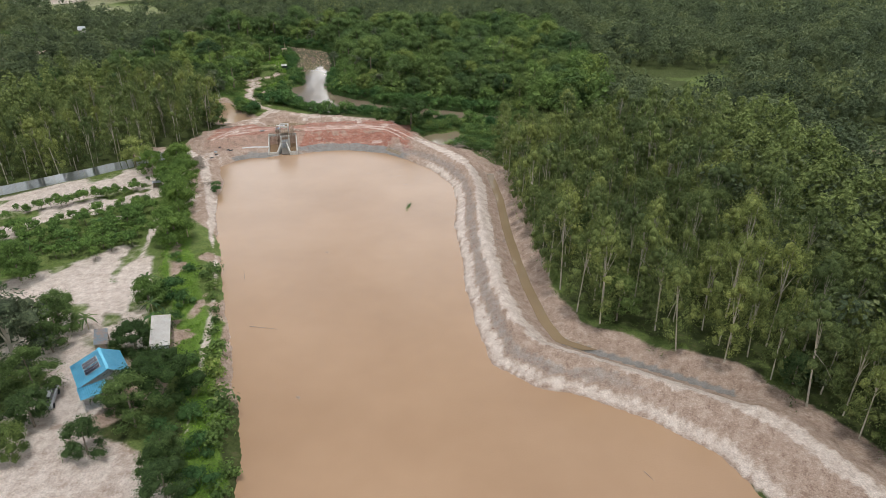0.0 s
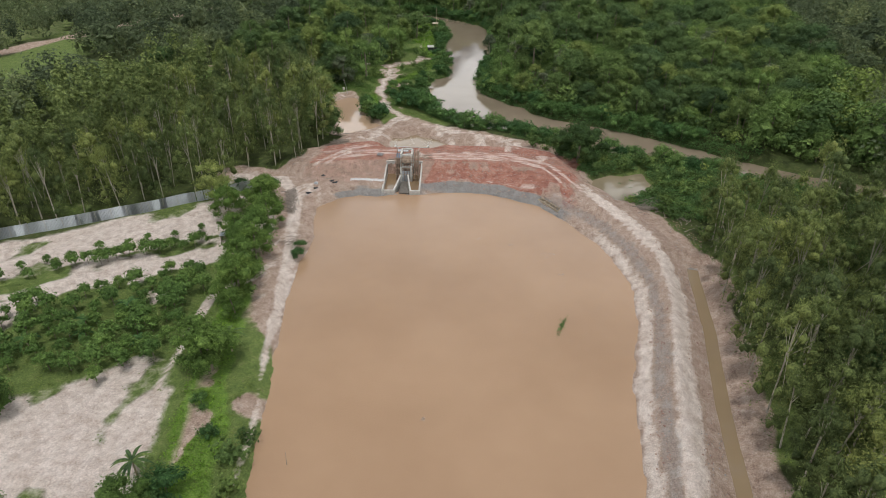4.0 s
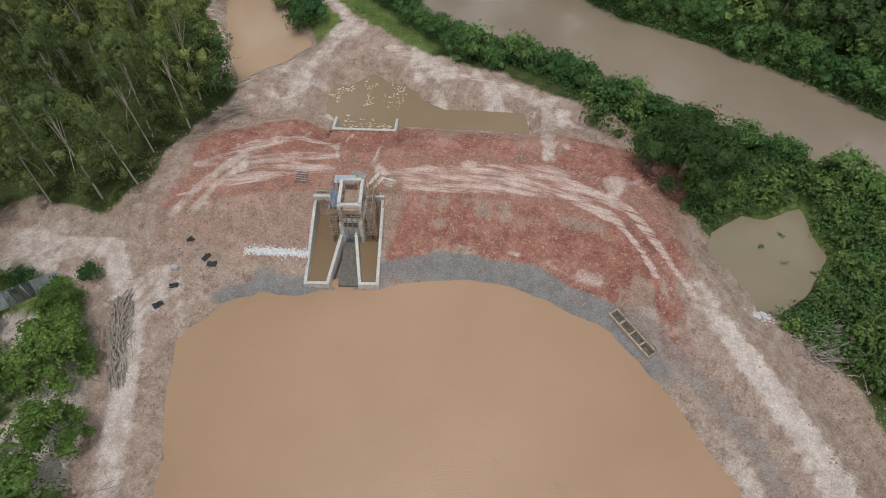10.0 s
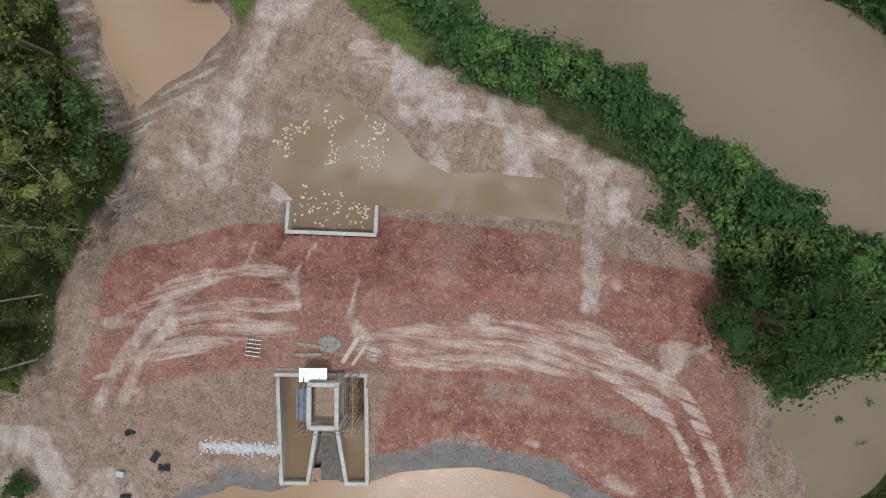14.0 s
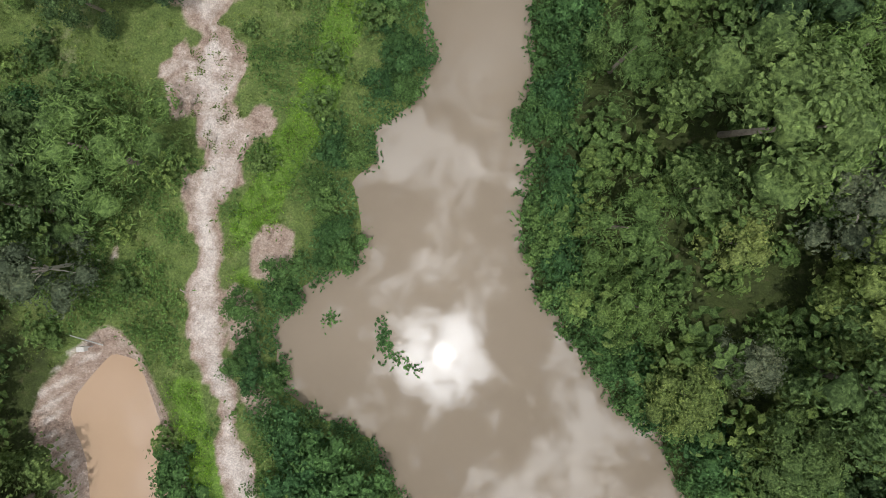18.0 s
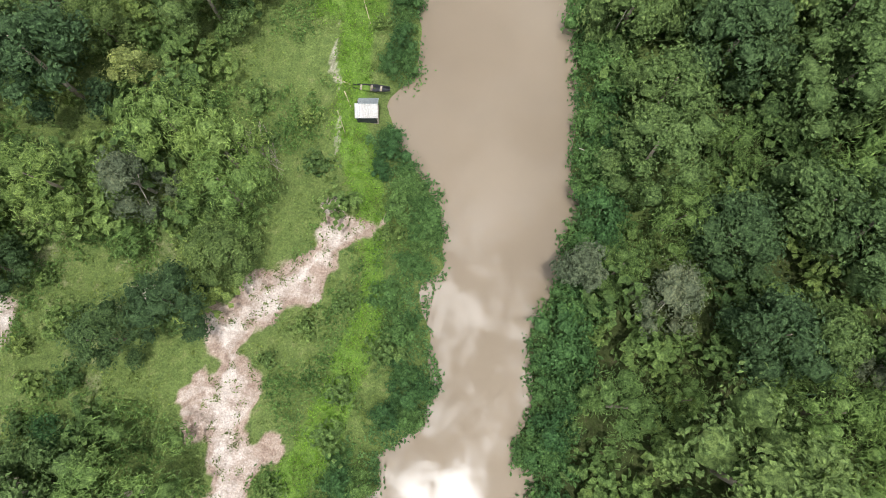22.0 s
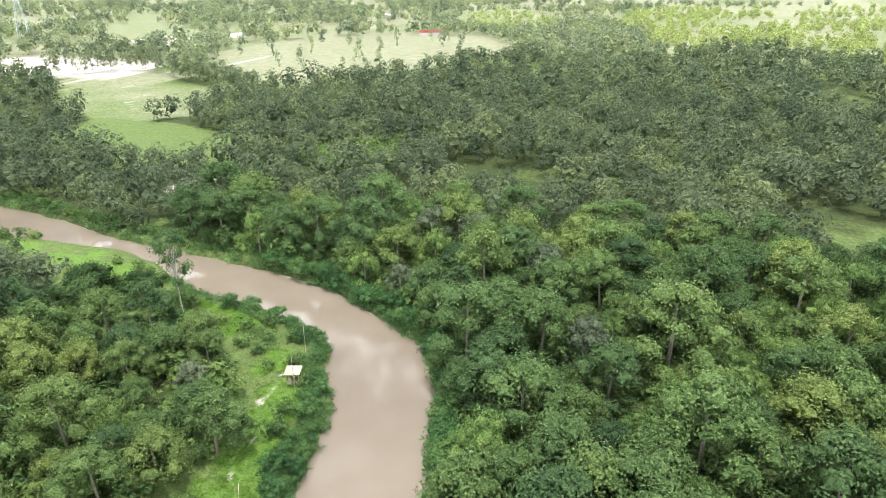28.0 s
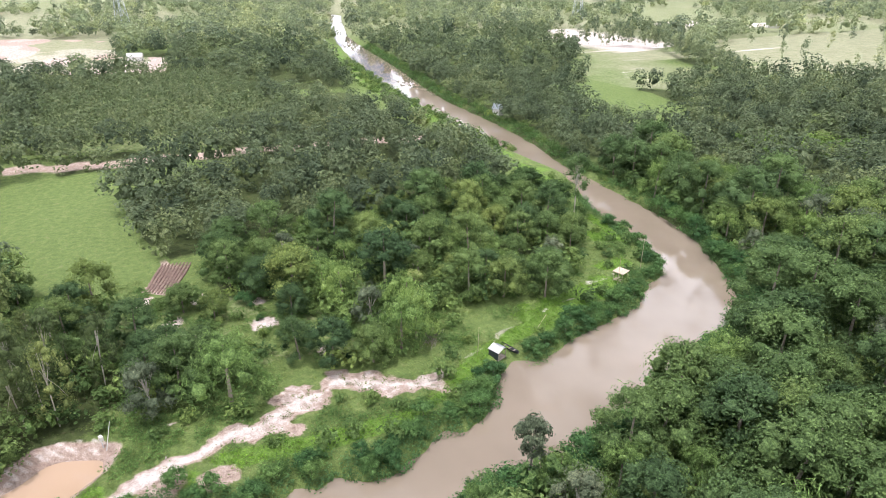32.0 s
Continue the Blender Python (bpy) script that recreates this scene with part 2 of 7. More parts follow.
BANK_L = [(140, 150), (60, 172), (40, 175), (24, 178.5), (17, 181.5), (10, 181.5), (2, 183.5), (-4, 184.5), (-11, 186.5), (-16, 188.5), (-21, 189), (-24, 191.5), (-28, 192), (-34, 191.5), (-38, 193.5), (-41, 195), (-44, 198), (-46, 201), (-49, 204), (-54, 205), (-57, 207), (-59, 211), (-57.5, 214.5), (-54, 218.6), (-54.6, 221.6), (-55.8, 224.4), (-54.4, 226.6), (-55.4, 229.2), (-52.6, 232), (-52.4, 236), (-54.6, 241), (-55.4, 243.4), (-54.4, 245.6), (-55.4, 248.6), (-57.6, 253), (-62, 256.3), (-63.8, 260), (-62, 264), (-64, 272), (-65, 280), (-66.5, 287), (-71, 295), (-73, 300.5), (-79, 305), (-93, 309), (-104, 311), (-119, 319), (-130, 323)]
BANK_L2 = [(-150, 323), (-172, 324), (-198, 326.5), (-240, 331), (-275, 336), (-340, 349), (-430, 373), (-545, 410), (-650, 452), (-900, 560)]
BANK_R = [(-905, 574), (-655, 465), (-556, 427), (-452, 391), (-394, 377.5), (-334, 366), (-297, 358), (-260, 349), (-224, 342), (-203, 340), (-183, 338), (-168, 336), (-153, 333), (-137, 328.5), (-115, 325), (-95, 322.5), (-80, 318), (-69, 312), (-59, 305), (-54, 296), (-52, 285), (-48.5, 274), (-46, 264), (-45.2, 258), (-43.4, 254.5), (-44.2, 251), (-43.8, 247), (-45, 241.5), (-43.4, 236), (-43.8, 232), (-41.6, 230.2), (-42, 227), (-40.6, 223), (-38, 219), (-33, 214.5), (-30, 212), (-26, 210.5), (-22.5, 206.5), (-18, 204), (-11, 203), (-2, 200), (6, 197), (14, 193), (24, 188), (34, 184.5), (60, 180), (140, 160)]
RIVER = BANK_L + BANK_L2 + BANK_R
BASIN = [(-50, 180), (-50, 182), (-48, 182), (-46, 185), (-44, 184), (-42, 184), (-40, 183), (-39, 182), (-36, 181), (-33, 182), (-27, 183), (-26, 180), (-36, 178), (-40.2, 177.2), (-40.1, 175), (-46.7, 173.6), (-47, 176), (-49, 177)]
CLAY_POND = [(-73, 202), (-71, 206), (-69, 206), (-66, 202), (-65, 200), (-63, 194), (-60, 193), (-59, 192), (-58, 190), (-55, 188), (-57, 184), (-59, 182), (-61, 179), (-64, 183), (-67, 188), (-69, 192), (-71, 197), (-73, 200)]
SIDE_POND = [(-6, 171), (-3, 174), (-1, 174), (3, 177), (3.5, 174), (5, 171), (3, 166), (0, 163), (-1.5, 163), (-2.5, 165), (-4, 167), (-6, 168)]
DITCH = [(10.5, 143), (12, 128), (12.5, 114), (13.5, 102), (14.5, 93), (16, 84), (17.5, 79.5), (21, 77.5), (28, 74), (36, 69.5)]
SAND_PATH = [(-62.5, 246.5), (-64, 244.8), (-66.4, 241), (-69.2, 237.4), (-70.3, 235), (-69, 232), (-69, 229), (-67.2, 226.4), (-66.5, 222.5), (-66.6, 219), (-65.1, 216), (-64.5, 212), (-62.7, 208), (-60.5, 204.8), (-59.7, 202.2), (-56.9, 197.4), (-55, 195.3), (-52, 192.8), (-50, 190.5)]
HUT_PATH = [(-66.6, 253), (-66.8, 255), (-68.2, 259.4), (-69.6, 261.5), (-71.1, 270.9), (-72.2, 273), (-72.4, 279.8), (-75.5, 284.7), (-75.0, 289), (-78, 296)]
ROAD_W = [(-230, 150), (-205, 185), (-195, 215), (-190, 250), (-182, 285), (-175, 312)]
BANK_TRACK = [(-24, 60), (-28, 76), (-31, 87), (-35, 99), (-39, 108), (-43, 119), (-47, 129), (-52, 140), (-55, 147), (-61, 153), (-70, 152)]


def seg_dist(px, py, line, closed=False):
    """Distance of many points to a polyline."""
    best = np.full(px.shape, 1e9)
    pts = line + [line[0]] if closed else line
    for (ax, ay), (bx, by) in zip(pts, pts[1:]):
        dx, dy = bx - ax, by - ay
        t = np.clip(((px - ax) * dx + (py - ay) * dy) / (dx * dx + dy * dy), 0, 1)
        best = np.minimum(best, (px - ax - t * dx) ** 2 + (py - ay - t * dy) ** 2)
    return np.sqrt(best)


def inside(px, py, poly):
    res = np.zeros(px.shape, bool)
    for (ax, ay), (bx, by) in zip(poly, poly[1:] + poly[:1]):
        if ay != by:
            res ^= ((ay > py) != (by > py)) & (px < (bx - ax) * (py - ay) / (by - ay) + ax)
    return res


def signed(px, py, poly):
    """Distance to an outline, minus inside."""
    d = seg_dist(px, py, poly, True)
    return np.where(inside(px, py, poly), -d, d)


rng = np.random.default_rng(7)
_TAB = rng.random((256, 256))


def vnoise(x, y, size, octaves=3):
    """Smooth value noise from 0 to 1, numpy arrays in."""
    out, amp, tot = np.zeros(np.shape(x)), 1.0, 0.0
    for k in range(octaves):
        u, v = np.asarray(x) / size + 17.3 * k, np.asarray(y) / size + 5.1 * k
        i, j = np.floor(u).astype(int), np.floor(v).astype(int)
        f, g = u - i, v - j
        f, g = f * f * (3 - 2 * f), g * g * (3 - 2 * g)
        i0, i1, j0, j1 = i % 256, (i + 1) % 256, j % 256, (j + 1) % 256
        out += amp * ((_TAB[i0, j0] * (1 - f) + _TAB[i1, j0] * f) * (1 - g) + (_TAB[i0, j1] * (1 - f) + _TAB[i1, j1] * f) * g)
        tot, amp, size = tot + amp, amp * 0.5, size * 0.5
    return out / tot


def smooth(a, b, v):
    t = np.clip((v - a) / (b - a), 0, 1)
    return t * t * (3 - 2 * t)


def lay(px, py):
    """Ground height and the distances that the surface follows."""
    wob = (vnoise(px, py, 3.0, 3) - 0.5) * 1.0
    d = {"res": signed(px, py, RES) + wob, "river": signed(px, py, RIVER) + wob * 1.6, "basin": signed(px, py, BASIN) + wob * 0.5,
         "clay": signed(px, py, CLAY_POND) + wob * 0.4, "side": signed(px, py, SIDE_POND) + wob * 0.7, "ditch": seg_dist(px, py, DITCH),
         "crest": seg_dist(px, py, CREST), "path": seg_dist(px, py, SAND_PATH), "track": seg_dist(px, py, BANK_TRACK)}
    h = 1.25 + (vnoise(px, py, 40, 2) - 0.5) * 0.8 + (vnoise(px, py, 2.2, 3) - 0.5) * 0.22
    dam = smooth(-6, -16, px) * smooth(150, 158, py)
    half, top = 1.7 + 2.9 * dam, 2.5 + 0.5 * dam
    rough = (vnoise(px, py, 1.3, 3) - 0.5) * 0.28
    h = np.maximum(h, top - np.maximum(0, d["crest"] - half) * 0.47 + rough)
    h = np.minimum(h, np.where(d["res"] > 0, 0.12 + d["res"] * 0.55, -np.minimum(2, -d["res"] * 0.4)) + rough * smooth(0, 2, np.abs(d["res"])))
    for key, lip, grade in (("river", 0.0, 0.6), ("basin", 0.0, 0.7), ("clay", 0.25, 0.55), ("side", 0.25, 0.6)):
        h = np.minimum(h, np.where(d[key] > 0, lip + d[key] * grade, lip - np.minimum(2, -d[key] * 0.4)))
    h = np.minimum(h, np.maximum(-0.1, 0.1 + (d["ditch"] - 0.75) * 0.55))
    u, v = (px + 43.25) * 0.974 + (py - 174.2) * 0.225, (py - 174.2) * 0.974 - (px + 43.25) * 0.225
    h = np.where((np.abs(u) < 3.8) & (v < -0.12) & (v > -3), np.maximum(h, 1.5), h)
    # pits of the weir's bays and the inlet box
    u, v = (px + 38.7) * 0.968 + (py - 155.2) * 0.25, (py - 155.2) * 0.968 - (px + 38.7) * 0.25
    h = np.where((np.abs(u) < 3.28) & (v > 0.1) & (v < 8.88), -0.7, h)
    h = np.where((np.abs(u) < 5) & (v > 8.6) & (v < 14), np.maximum(h, 2.2), h)
    u, v = (px + 12.3) * 0.743 - (py - 157.5) * 0.669, (px + 12.3) * 0.669 + (py - 157.5) * 0.743
    h = np.where((np.abs(u) < 2.55) & (np.abs(v) < 0.42), -0.4, h)
    return h, d


def sheet_lines(lo, hi, step, far):
    mid = list(np.arange(lo, hi + step / 2, step))
    out, s = [], step
    x = mid[-1]
    while x < far:
        s *= 1.16
        x += s
        out.append(x)
    neg, s, x = [], step, lo
    while x > -far:
        s *= 1.16
        x -= s
        neg.append(x)
    return np.array(neg[::-1] + mid + out)


def finer(lines, lo, hi, step):
    """Closer lines between two places."""
    return np.unique(np.round(np.concatenate([lines[(lines < lo) | (lines > hi)], np.arange(lo, hi + step / 2, step)]), 4))


gx = finer(finer(finer(finer(sheet_lines(-115, 62, 0.7, 3600), -72, -7, 0.34), -43.9, -34.5, 0.2), -15, -10, 0.2), -600, -118, 4.0)
gy = finer(finer(sheet_lines(30, 325, 0.75, 3600), 150, 186, 0.24), 326, 450, 1.5)
GX, GY = np.meshgrid(gx, gy)
H, D = lay(GX, GY)


def ground_z(x, y):
    """Height of the ground sheet at one place."""
    i, j = np.clip(np.searchsorted(gx, x) - 1, 0, len(gx) - 2), np.clip(np.searchsorted(gy, y) - 1, 0, len(gy) - 2)
    f, g = np.clip((x - gx[i]) / (gx[i + 1] - gx[i]), 0, 1), np.clip((y - gy[j]) / (gy[j + 1] - gy[j]), 0, 1)
    return (H[j, i] * (1 - f) + H[j, i + 1] * f) * (1 - g) + (H[j + 1, i] * (1 - f) + H[j + 1, i + 1] * f) * g


def mesh_from(name, verts, faces, mats, smooth_faces=False, index=None):
    me = bpy.data.meshes.new(name)
    verts, faces = np.asarray(verts, np.float32), np.asarray(faces, np.int32)
    k = faces.shape[1]
    me.vertices.add(len(verts))
    me.vertices.foreach_set("co", verts.ravel())
    me.loops.add(faces.size)
    me.loops.foreach_set("vertex_index", faces.ravel())
    me.polygons.add(len(faces))
    me.polygons.foreach_set("loop_start", np.arange(0, faces.size, k, dtype=np.int32))
    me.polygons.foreach_set("loop_total", np.full(len(faces), k, np.int32))
    for m in mats:
        me.materials.append(m)
    if index is not None:
        me.polygons.foreach_set("material_index", np.asarray(index, np.int32))
    if smooth_faces:
        me.polygons.foreach_set("use_smooth", np.ones(len(faces), bool))
    me.update()
    me.validate()
    return me


FIELD_RICE = [(-312, 483), (-261, 436), (-229, 421), (-205, 422), (-181, 452), (-193, 475), (-279, 527)]
FIELD_DRY = [(-262, 536), (-194, 497), (-170, 520), (-103, 660), (-149, 767), (-284, 729), (-300, 620)]
FIELD_SAND = [(-430, 560), (-349, 488), (-313, 485), (-277, 522), (-283, 538), (-328, 568)]
FIELD_STRIP = [(-410, 669), (-347, 737), (-315, 683), (-384, 646)]
FIELD_W = [(-200, 180), (-165, 216), (-135, 218), (-125, 221), (-108, 216), (-112, 200), (-150, 180)]
FIELD_ROAD = [(-194, 190), (-190, 215), (-189, 243), (-178, 240), (-163, 216), (-180, 196)]
FIELD_NW = [(-386, 178), (-554, 170), (-505, 245), (-415, 236), (-400, 262), (-346, 252), (-367, 203)]
RUBBER = [(-213, 198), (-197, 244), (-226, 279), (-321, 272), (-343, 235), (-273, 197)]
MEADOW = [(-172, 370), (-140, 378), (-158, 412), (-190, 422), (-230, 424), (-215, 385)]
GLADE = [(-104, 212), (-92, 213), (-84, 215), (-79, 222), (-78.5, 233), (-76, 243), (-90, 240), (-104, 228)]
PLOT_W = [(-126, 211), (-104, 209), (-101, 226), (-122, 229)]
SCRUB = [(-125, 388), (-110, 408), (-100, 414), (-92, 398), (-107, 378)]
ORCHARD = [(-100, 108), (-64, 146), (-56, 143), (-50, 128), (-46, 112), (-38, 92), (-30, 62), (-60, 58), (-110, 90)]

# ---- ground: one sheet to the horizon ----
n1, n2, n3 = vnoise(GX, GY, 6, 3), vnoise(GX, GY, 22, 3), vnoise(GX, GY, 1.6, 2)
YARD = [(-65, 151), (-60.5, 160), (-61, 170), (-59, 177), (-55, 185), (-53, 192.3), (-51, 192.3), (-49, 191.3), (-45.9, 191), (-41.5, 189.6), (-37, 188.4), (-32.9, 187.6), (-27.5, 186.2), (-24, 185.4), (-19.5, 184), (-14.5, 181.8), (-12, 174), (-7, 172), (-7, 166), (-2, 160), (3, 152), (0, 145), (-20, 150), (-50, 138), (-58, 146)]
yard = smooth(1.2, -1.2, signed(GX, GY, YARD) + 3 * (n1 - 0.5))
dam = smooth(-4, -12, GX) * smooth(148, 157, GY) * smooth(15, 11, D["crest"])
east = smooth(-12, -2, GX)
bank = smooth(60, 72, GY)
west = smooth(-22, -30, GX)
works = np.maximum.reduce([yard, smooth(7.6, 6.4, D["crest"] + 2.5 * (n1 - 0.5)) * east, smooth(3.0, 1.8, D["clay"] + 2 * (n1 - 0.5)) * smooth(1.2, -0.4, (GX + 62) * 0.79 + (GY - 197) * 0.61 + 1.6 * (n1 - 0.5)), smooth(3.6, 2.2, D["ditch"] + 2.4 * (n1 - 0.5)),
                           smooth(5.0, 3.0, D["res"] + 4 * (n1 - 0.5) + 6.0 * west * smooth(118, 104, GY)) * bank, smooth(5, 3, D["track"] + 3 * (n1 - 0.5)) * smooth(105, 122, GY), smooth(5, 3, np.hypot(GX + 38, GY - 61) + 3 * (n1 - 0.5))])
works *= smooth(0.9, 2.2, D["river"] + 1.5 * n1)
# wheel tracks run along the crest: streaks stretched along its length
along = GX * 0.96 + GY * 0.27
across = GY * 0.96 - GX * 0.27
xs_ = np.arange(-75, 5, 0.25)
ys_ = np.interp(xs_, [p[0] for p in CREST[:6]], [p[1] for p in CREST[:6]])
kern = np.exp(-0.5 * (np.arange(-40, 41) * 0.25 / 3.2) ** 2)
mid = np.interp(GX, xs_, np.convolve(np.pad(ys_, 40, "edge"), kern / kern.sum(), "valid"))
off = (GY - mid) * 0.97
# pale wheel-worn clay: a wide smear over the crest, a fan of ruts to the west, two ruts going down to the east dyke
fan = vnoise(along * 1.2 + 40, across * 1.6, 4, 3)
rill = vnoise(along * 5, across * 0.7, 3, 2)
weave = off + 1.5 * (vnoise(GX, GX * 0 + 3, 9, 2) - 0.5) + 0.5 * (n1 - 0.5)
bend = 1.4 * (vnoise(GX + 11, GY + 5, 5, 2) - 0.5)


def worn(line, lo, hi, cut=0.5):
    """A worn lane: half its width at the two ends, how worn."""
    d = seg_dist(GX, GY, line) + 0.5 * bend + 0.3 * (n3 - 0.5)
    (ax, ay), (bx, by) = line[0], line[-1]
    t_ = np.clip(((GX - ax) * (bx - ax) + (GY - ay) * (by - ay)) / ((bx - ax) ** 2 + (by - ay) ** 2), 0, 1)
    wide = lo + (hi - lo) * t_
    return smooth(wide, wide * 0.4, d) * cut


LANES = [([(-38.5, 167.0), (-34, 168.6), (-28, 170.2), (-22, 171.2)], 1.6, 2.9, 0.66), ([(-22, 171.0), (-18.5, 170.0)], 2.7, 1.3, 0.66), ([(-36, 166.2), (-28, 168.4), (-21, 169.6)], 1.0, 1.1, 0.74),
         ([(-21, 169.4), (-15.4, 167.8), (-12.6, 164.6), (-11.2, 162.6)], 0.9, 0.36, 0.9), ([(-20, 171.2), (-14.4, 169.4), (-11.4, 166.2), (-9.4, 163.4), (-7.6, 161.4)], 0.85, 0.5, 0.9), ([(-43.8, 166.4), (-47.5, 165.6), (-52.2, 163.4)], 1.3, 1.7, 0.66),
         ([(-44, 168.4), (-48.2, 167.2), (-52, 165)], 0.9, 1.3, 0.66), ([(-44.6, 170.4), (-48.2, 170), (-52, 168.2), (-55, 165.2)], 0.9, 1.0, 0.74), ([(-50.6, 163.4), (-53.6, 162), (-57, 159.4)], 0.6, 0.6, 0.74),
         ([(-45, 188.6), (-40, 187.4), (-34.5, 186), (-27, 184.6)], 1.3, 0.9, 0.74)]
CROSS_LANES = [([(-50.5, 168.8), (-53.6, 165.6), (-55.6, 161), (-56.4, 157)], 0.5, 0.9, 0.74), ([(-52.5, 165), (-54.2, 161.6), (-54.6, 158)], 0.45, 0.7, 0.74), ([(-44.2, 173), (-44.9, 170.6), (-43.8, 168.2)], 0.5, 0.35, 0.9),
         ([(-40.2, 171.4), (-40, 168.6), (-37.6, 166.4)], 0.5, 1.2, 0.74), ([(-48.6, 172), (-48.4, 170)], 0.25, 0.3, 0.9), ([(-53, 176), (-53, 182), (-51.6, 190.6)], 1.6, 1.1, 0.74),
         ([(-27, 184.8), (-24.6, 183.4), (-24, 179.6), (-23, 174)], 0.9, 1.2, 0.74)]
cross_ruts = np.maximum.reduce([worn(*lane) for lane in CROSS_LANES])
ruts = np.maximum.reduce([worn(*lane) for lane in LANES])
lower = smooth(0.6, 1.6, off + 1.2 * bend) * smooth(7.0, 6.0, off + bend)
upper = smooth(-3.4, -4.4, off + 0.8 * bend) * smooth(-37, -34.5, GX)
patchy = 1 - 0.7 * smooth(0.5, 0.64, 0.6 * vnoise(GX * 0.45, off * 1.5, 2.6, 3) + 0.4 * rill)
red = dam * smooth(0.8, 2.5, D["res"]) * np.maximum.reduce([lower * (1 - 0.45 * smooth(-38, -34, GX) * smooth(0.48, 0.6, n1)), 0.95 * upper * patchy, 0.62 * smooth(4.6, 3.4, np.abs(off + 1)), 0.42 * smooth(-3.4, -4.4, off)]) * smooth(-60, -57, GX + 2 * bend)
sand = np.maximum.reduce([smooth(1.5, 0.9, D["crest"] + 0.9 * (n3 - 0.5)) * east, smooth(1.2, 0.4, D["path"] + 1.8 * (n1 - 0.5) + 1.4 * (n3 - 0.5) + 6.5 * (vnoise(GX, GY, 2.4, 3) - 0.46) * smooth(218, 223, GY) - 0.8 * smooth(218, 226, GY) - 0.15 * smooth(204, 199, GY)) * (0.34 + 0.5 * n3 - 0.12 * smooth(217, 222, GY) + 0.25 * smooth(0.7, 0.3, D["path"])),
                          smooth(1.2, 0.5, D["track"] + 1.2 * (n1 - 0.5) + 0.55 * smooth(125, 112, GY)) * (0.6 + 0.6 * n3), smooth(0.75, 0.2, seg_dist(GX, GY, HUT_PATH) + 1.6 * (n1 - 0.36) + 1.0 * (n3 - 0.5)) * 0.55, (0.75 + 0.3 * n3) * smooth(0.95, 0.4, np.abs(D["res"] - 0.75) + 0.5 * (n3 - 0.5)) * east * smooth(152, 147, GY),
                          0.85 * cross_ruts * (0.55 + 0.7 * n3), dam * smooth(5, 3.5, D["crest"]) * smooth(0.66, 0.78, fan) * 0.5, 0.8 * dam * smooth(3.6, 2.6, D["res"]) * smooth(2.2, 2.8, D["res"]) * smooth(0.4, 0.58, n1 + 0.3 * (rill - 0.5)) * smooth(-36, -33, GX) * smooth(-15, -19, GX),
                          yard * smooth(6.5, 8.5, D["crest"]) * smooth(0.5, 0.66, 0.6 * n1 + 0.4 * n3) * smooth(172, 176, GY) * 0.8, 0.7 * smooth(0.45, 0.7, 0.5 + 0.5 * np.sin((GX * 0.61 - GY * 0.79) * 6.0 + 3 * n1)) * smooth(0.3, 0.6, D["clay"]) * smooth(2.6, 2.0, D["clay"]) * smooth(-1.0, -2.5, (GX + 62) * 0.79 + (GY - 197) * 0.61), 0.62 * smooth(0.5, 0.62, 0.55 * n1 + 0.45 * vnoise(GX * 2.2 + 3, GY * 0.6, 2.4, 3)) * smooth(6, 3.5, D["track"]) * west * smooth(112, 122, GY) * smooth(158, 152, GY), 0.45 * dam * smooth(0.9, 0.4, np.abs(D["res"] - 3.1)) * smooth(0.48, 0.6, n1) * smooth(-41, -36, GX)])
in_orch = smooth(1.5, -1.5, signed(GX, GY, ORCHARD) + 3 * (n1 - 0.5))
rowp = GY * 0.742 - GX * 0.67 + 3.0 * (n1 - 0.5)
grassy = np.maximum.reduce([smooth(109, 112, rowp) * smooth(130.5, 128.5, rowp) * smooth(-74, -70, GX) * smooth(0.25, 0.4, n1 + 0.2 * n3), 0.9 * smooth(133.2, 134.2, rowp) * smooth(138, 137, rowp) * smooth(0.3, 0.5, n1),
                            smooth(10, 7, D["res"] + 4 * (n1 - 0.5)) * smooth(112, 100, GY), smooth(0.62, 0.72, n1) * 0.7, smooth(80, 72, GY) * smooth(0.35, 0.5, n1)])
sand = np.maximum(sand, in_orch * (1 - grassy) * smooth(5, 7, D["res"] - 4 * smooth(125, 112, GY)))
mud = np.maximum(dam * smooth(2.4, 1.4, D["res"] + 1.2 * (n1 - 0.5)) * smooth(-1.5, 0, D["res"]), smooth(0.9, 0.3, D["ditch"]))
mud = np.maximum(mud, 0.5 * smooth(0.9, 1.8, D["res"]) * smooth(3.9, 3.0, D["res"] + 1.2 * (n1 - 0.5)) * smooth(-17, -12, GX) * smooth(164, 158, GY) * bank)
mud = np.maximum(mud, smooth(1.7, 0.8, D["res"] + 1.0 * (n1 - 0.5)) * smooth(-1.5, 0, D["res"]) * smooth(-52, -49, GX) * smooth(-30, -40, GX) * smooth(149, 152, GY))
left_side = seg_dist(GX, GY, BANK_L + BANK_L2) < seg_dist(GX, GY, BANK_R)
strip = smooth(24, 12, D["river"] + 8 * (n1 - 0.5)) * (GX < -48) * (GY > 193) * left_side + 0.9 * smooth(14, 9, D["path"] + 6 * (n1 - 0.5))
BAND = [(-74, 283), (-71, 274), (-68.5, 266), (-66, 256), (-62, 250), (-60.2, 244.7), (-59.2, 240.6), (-59.4, 235.3), (-59.9, 229.8), (-61, 224.6), (-62, 220.9), (-62.4, 218.9)]
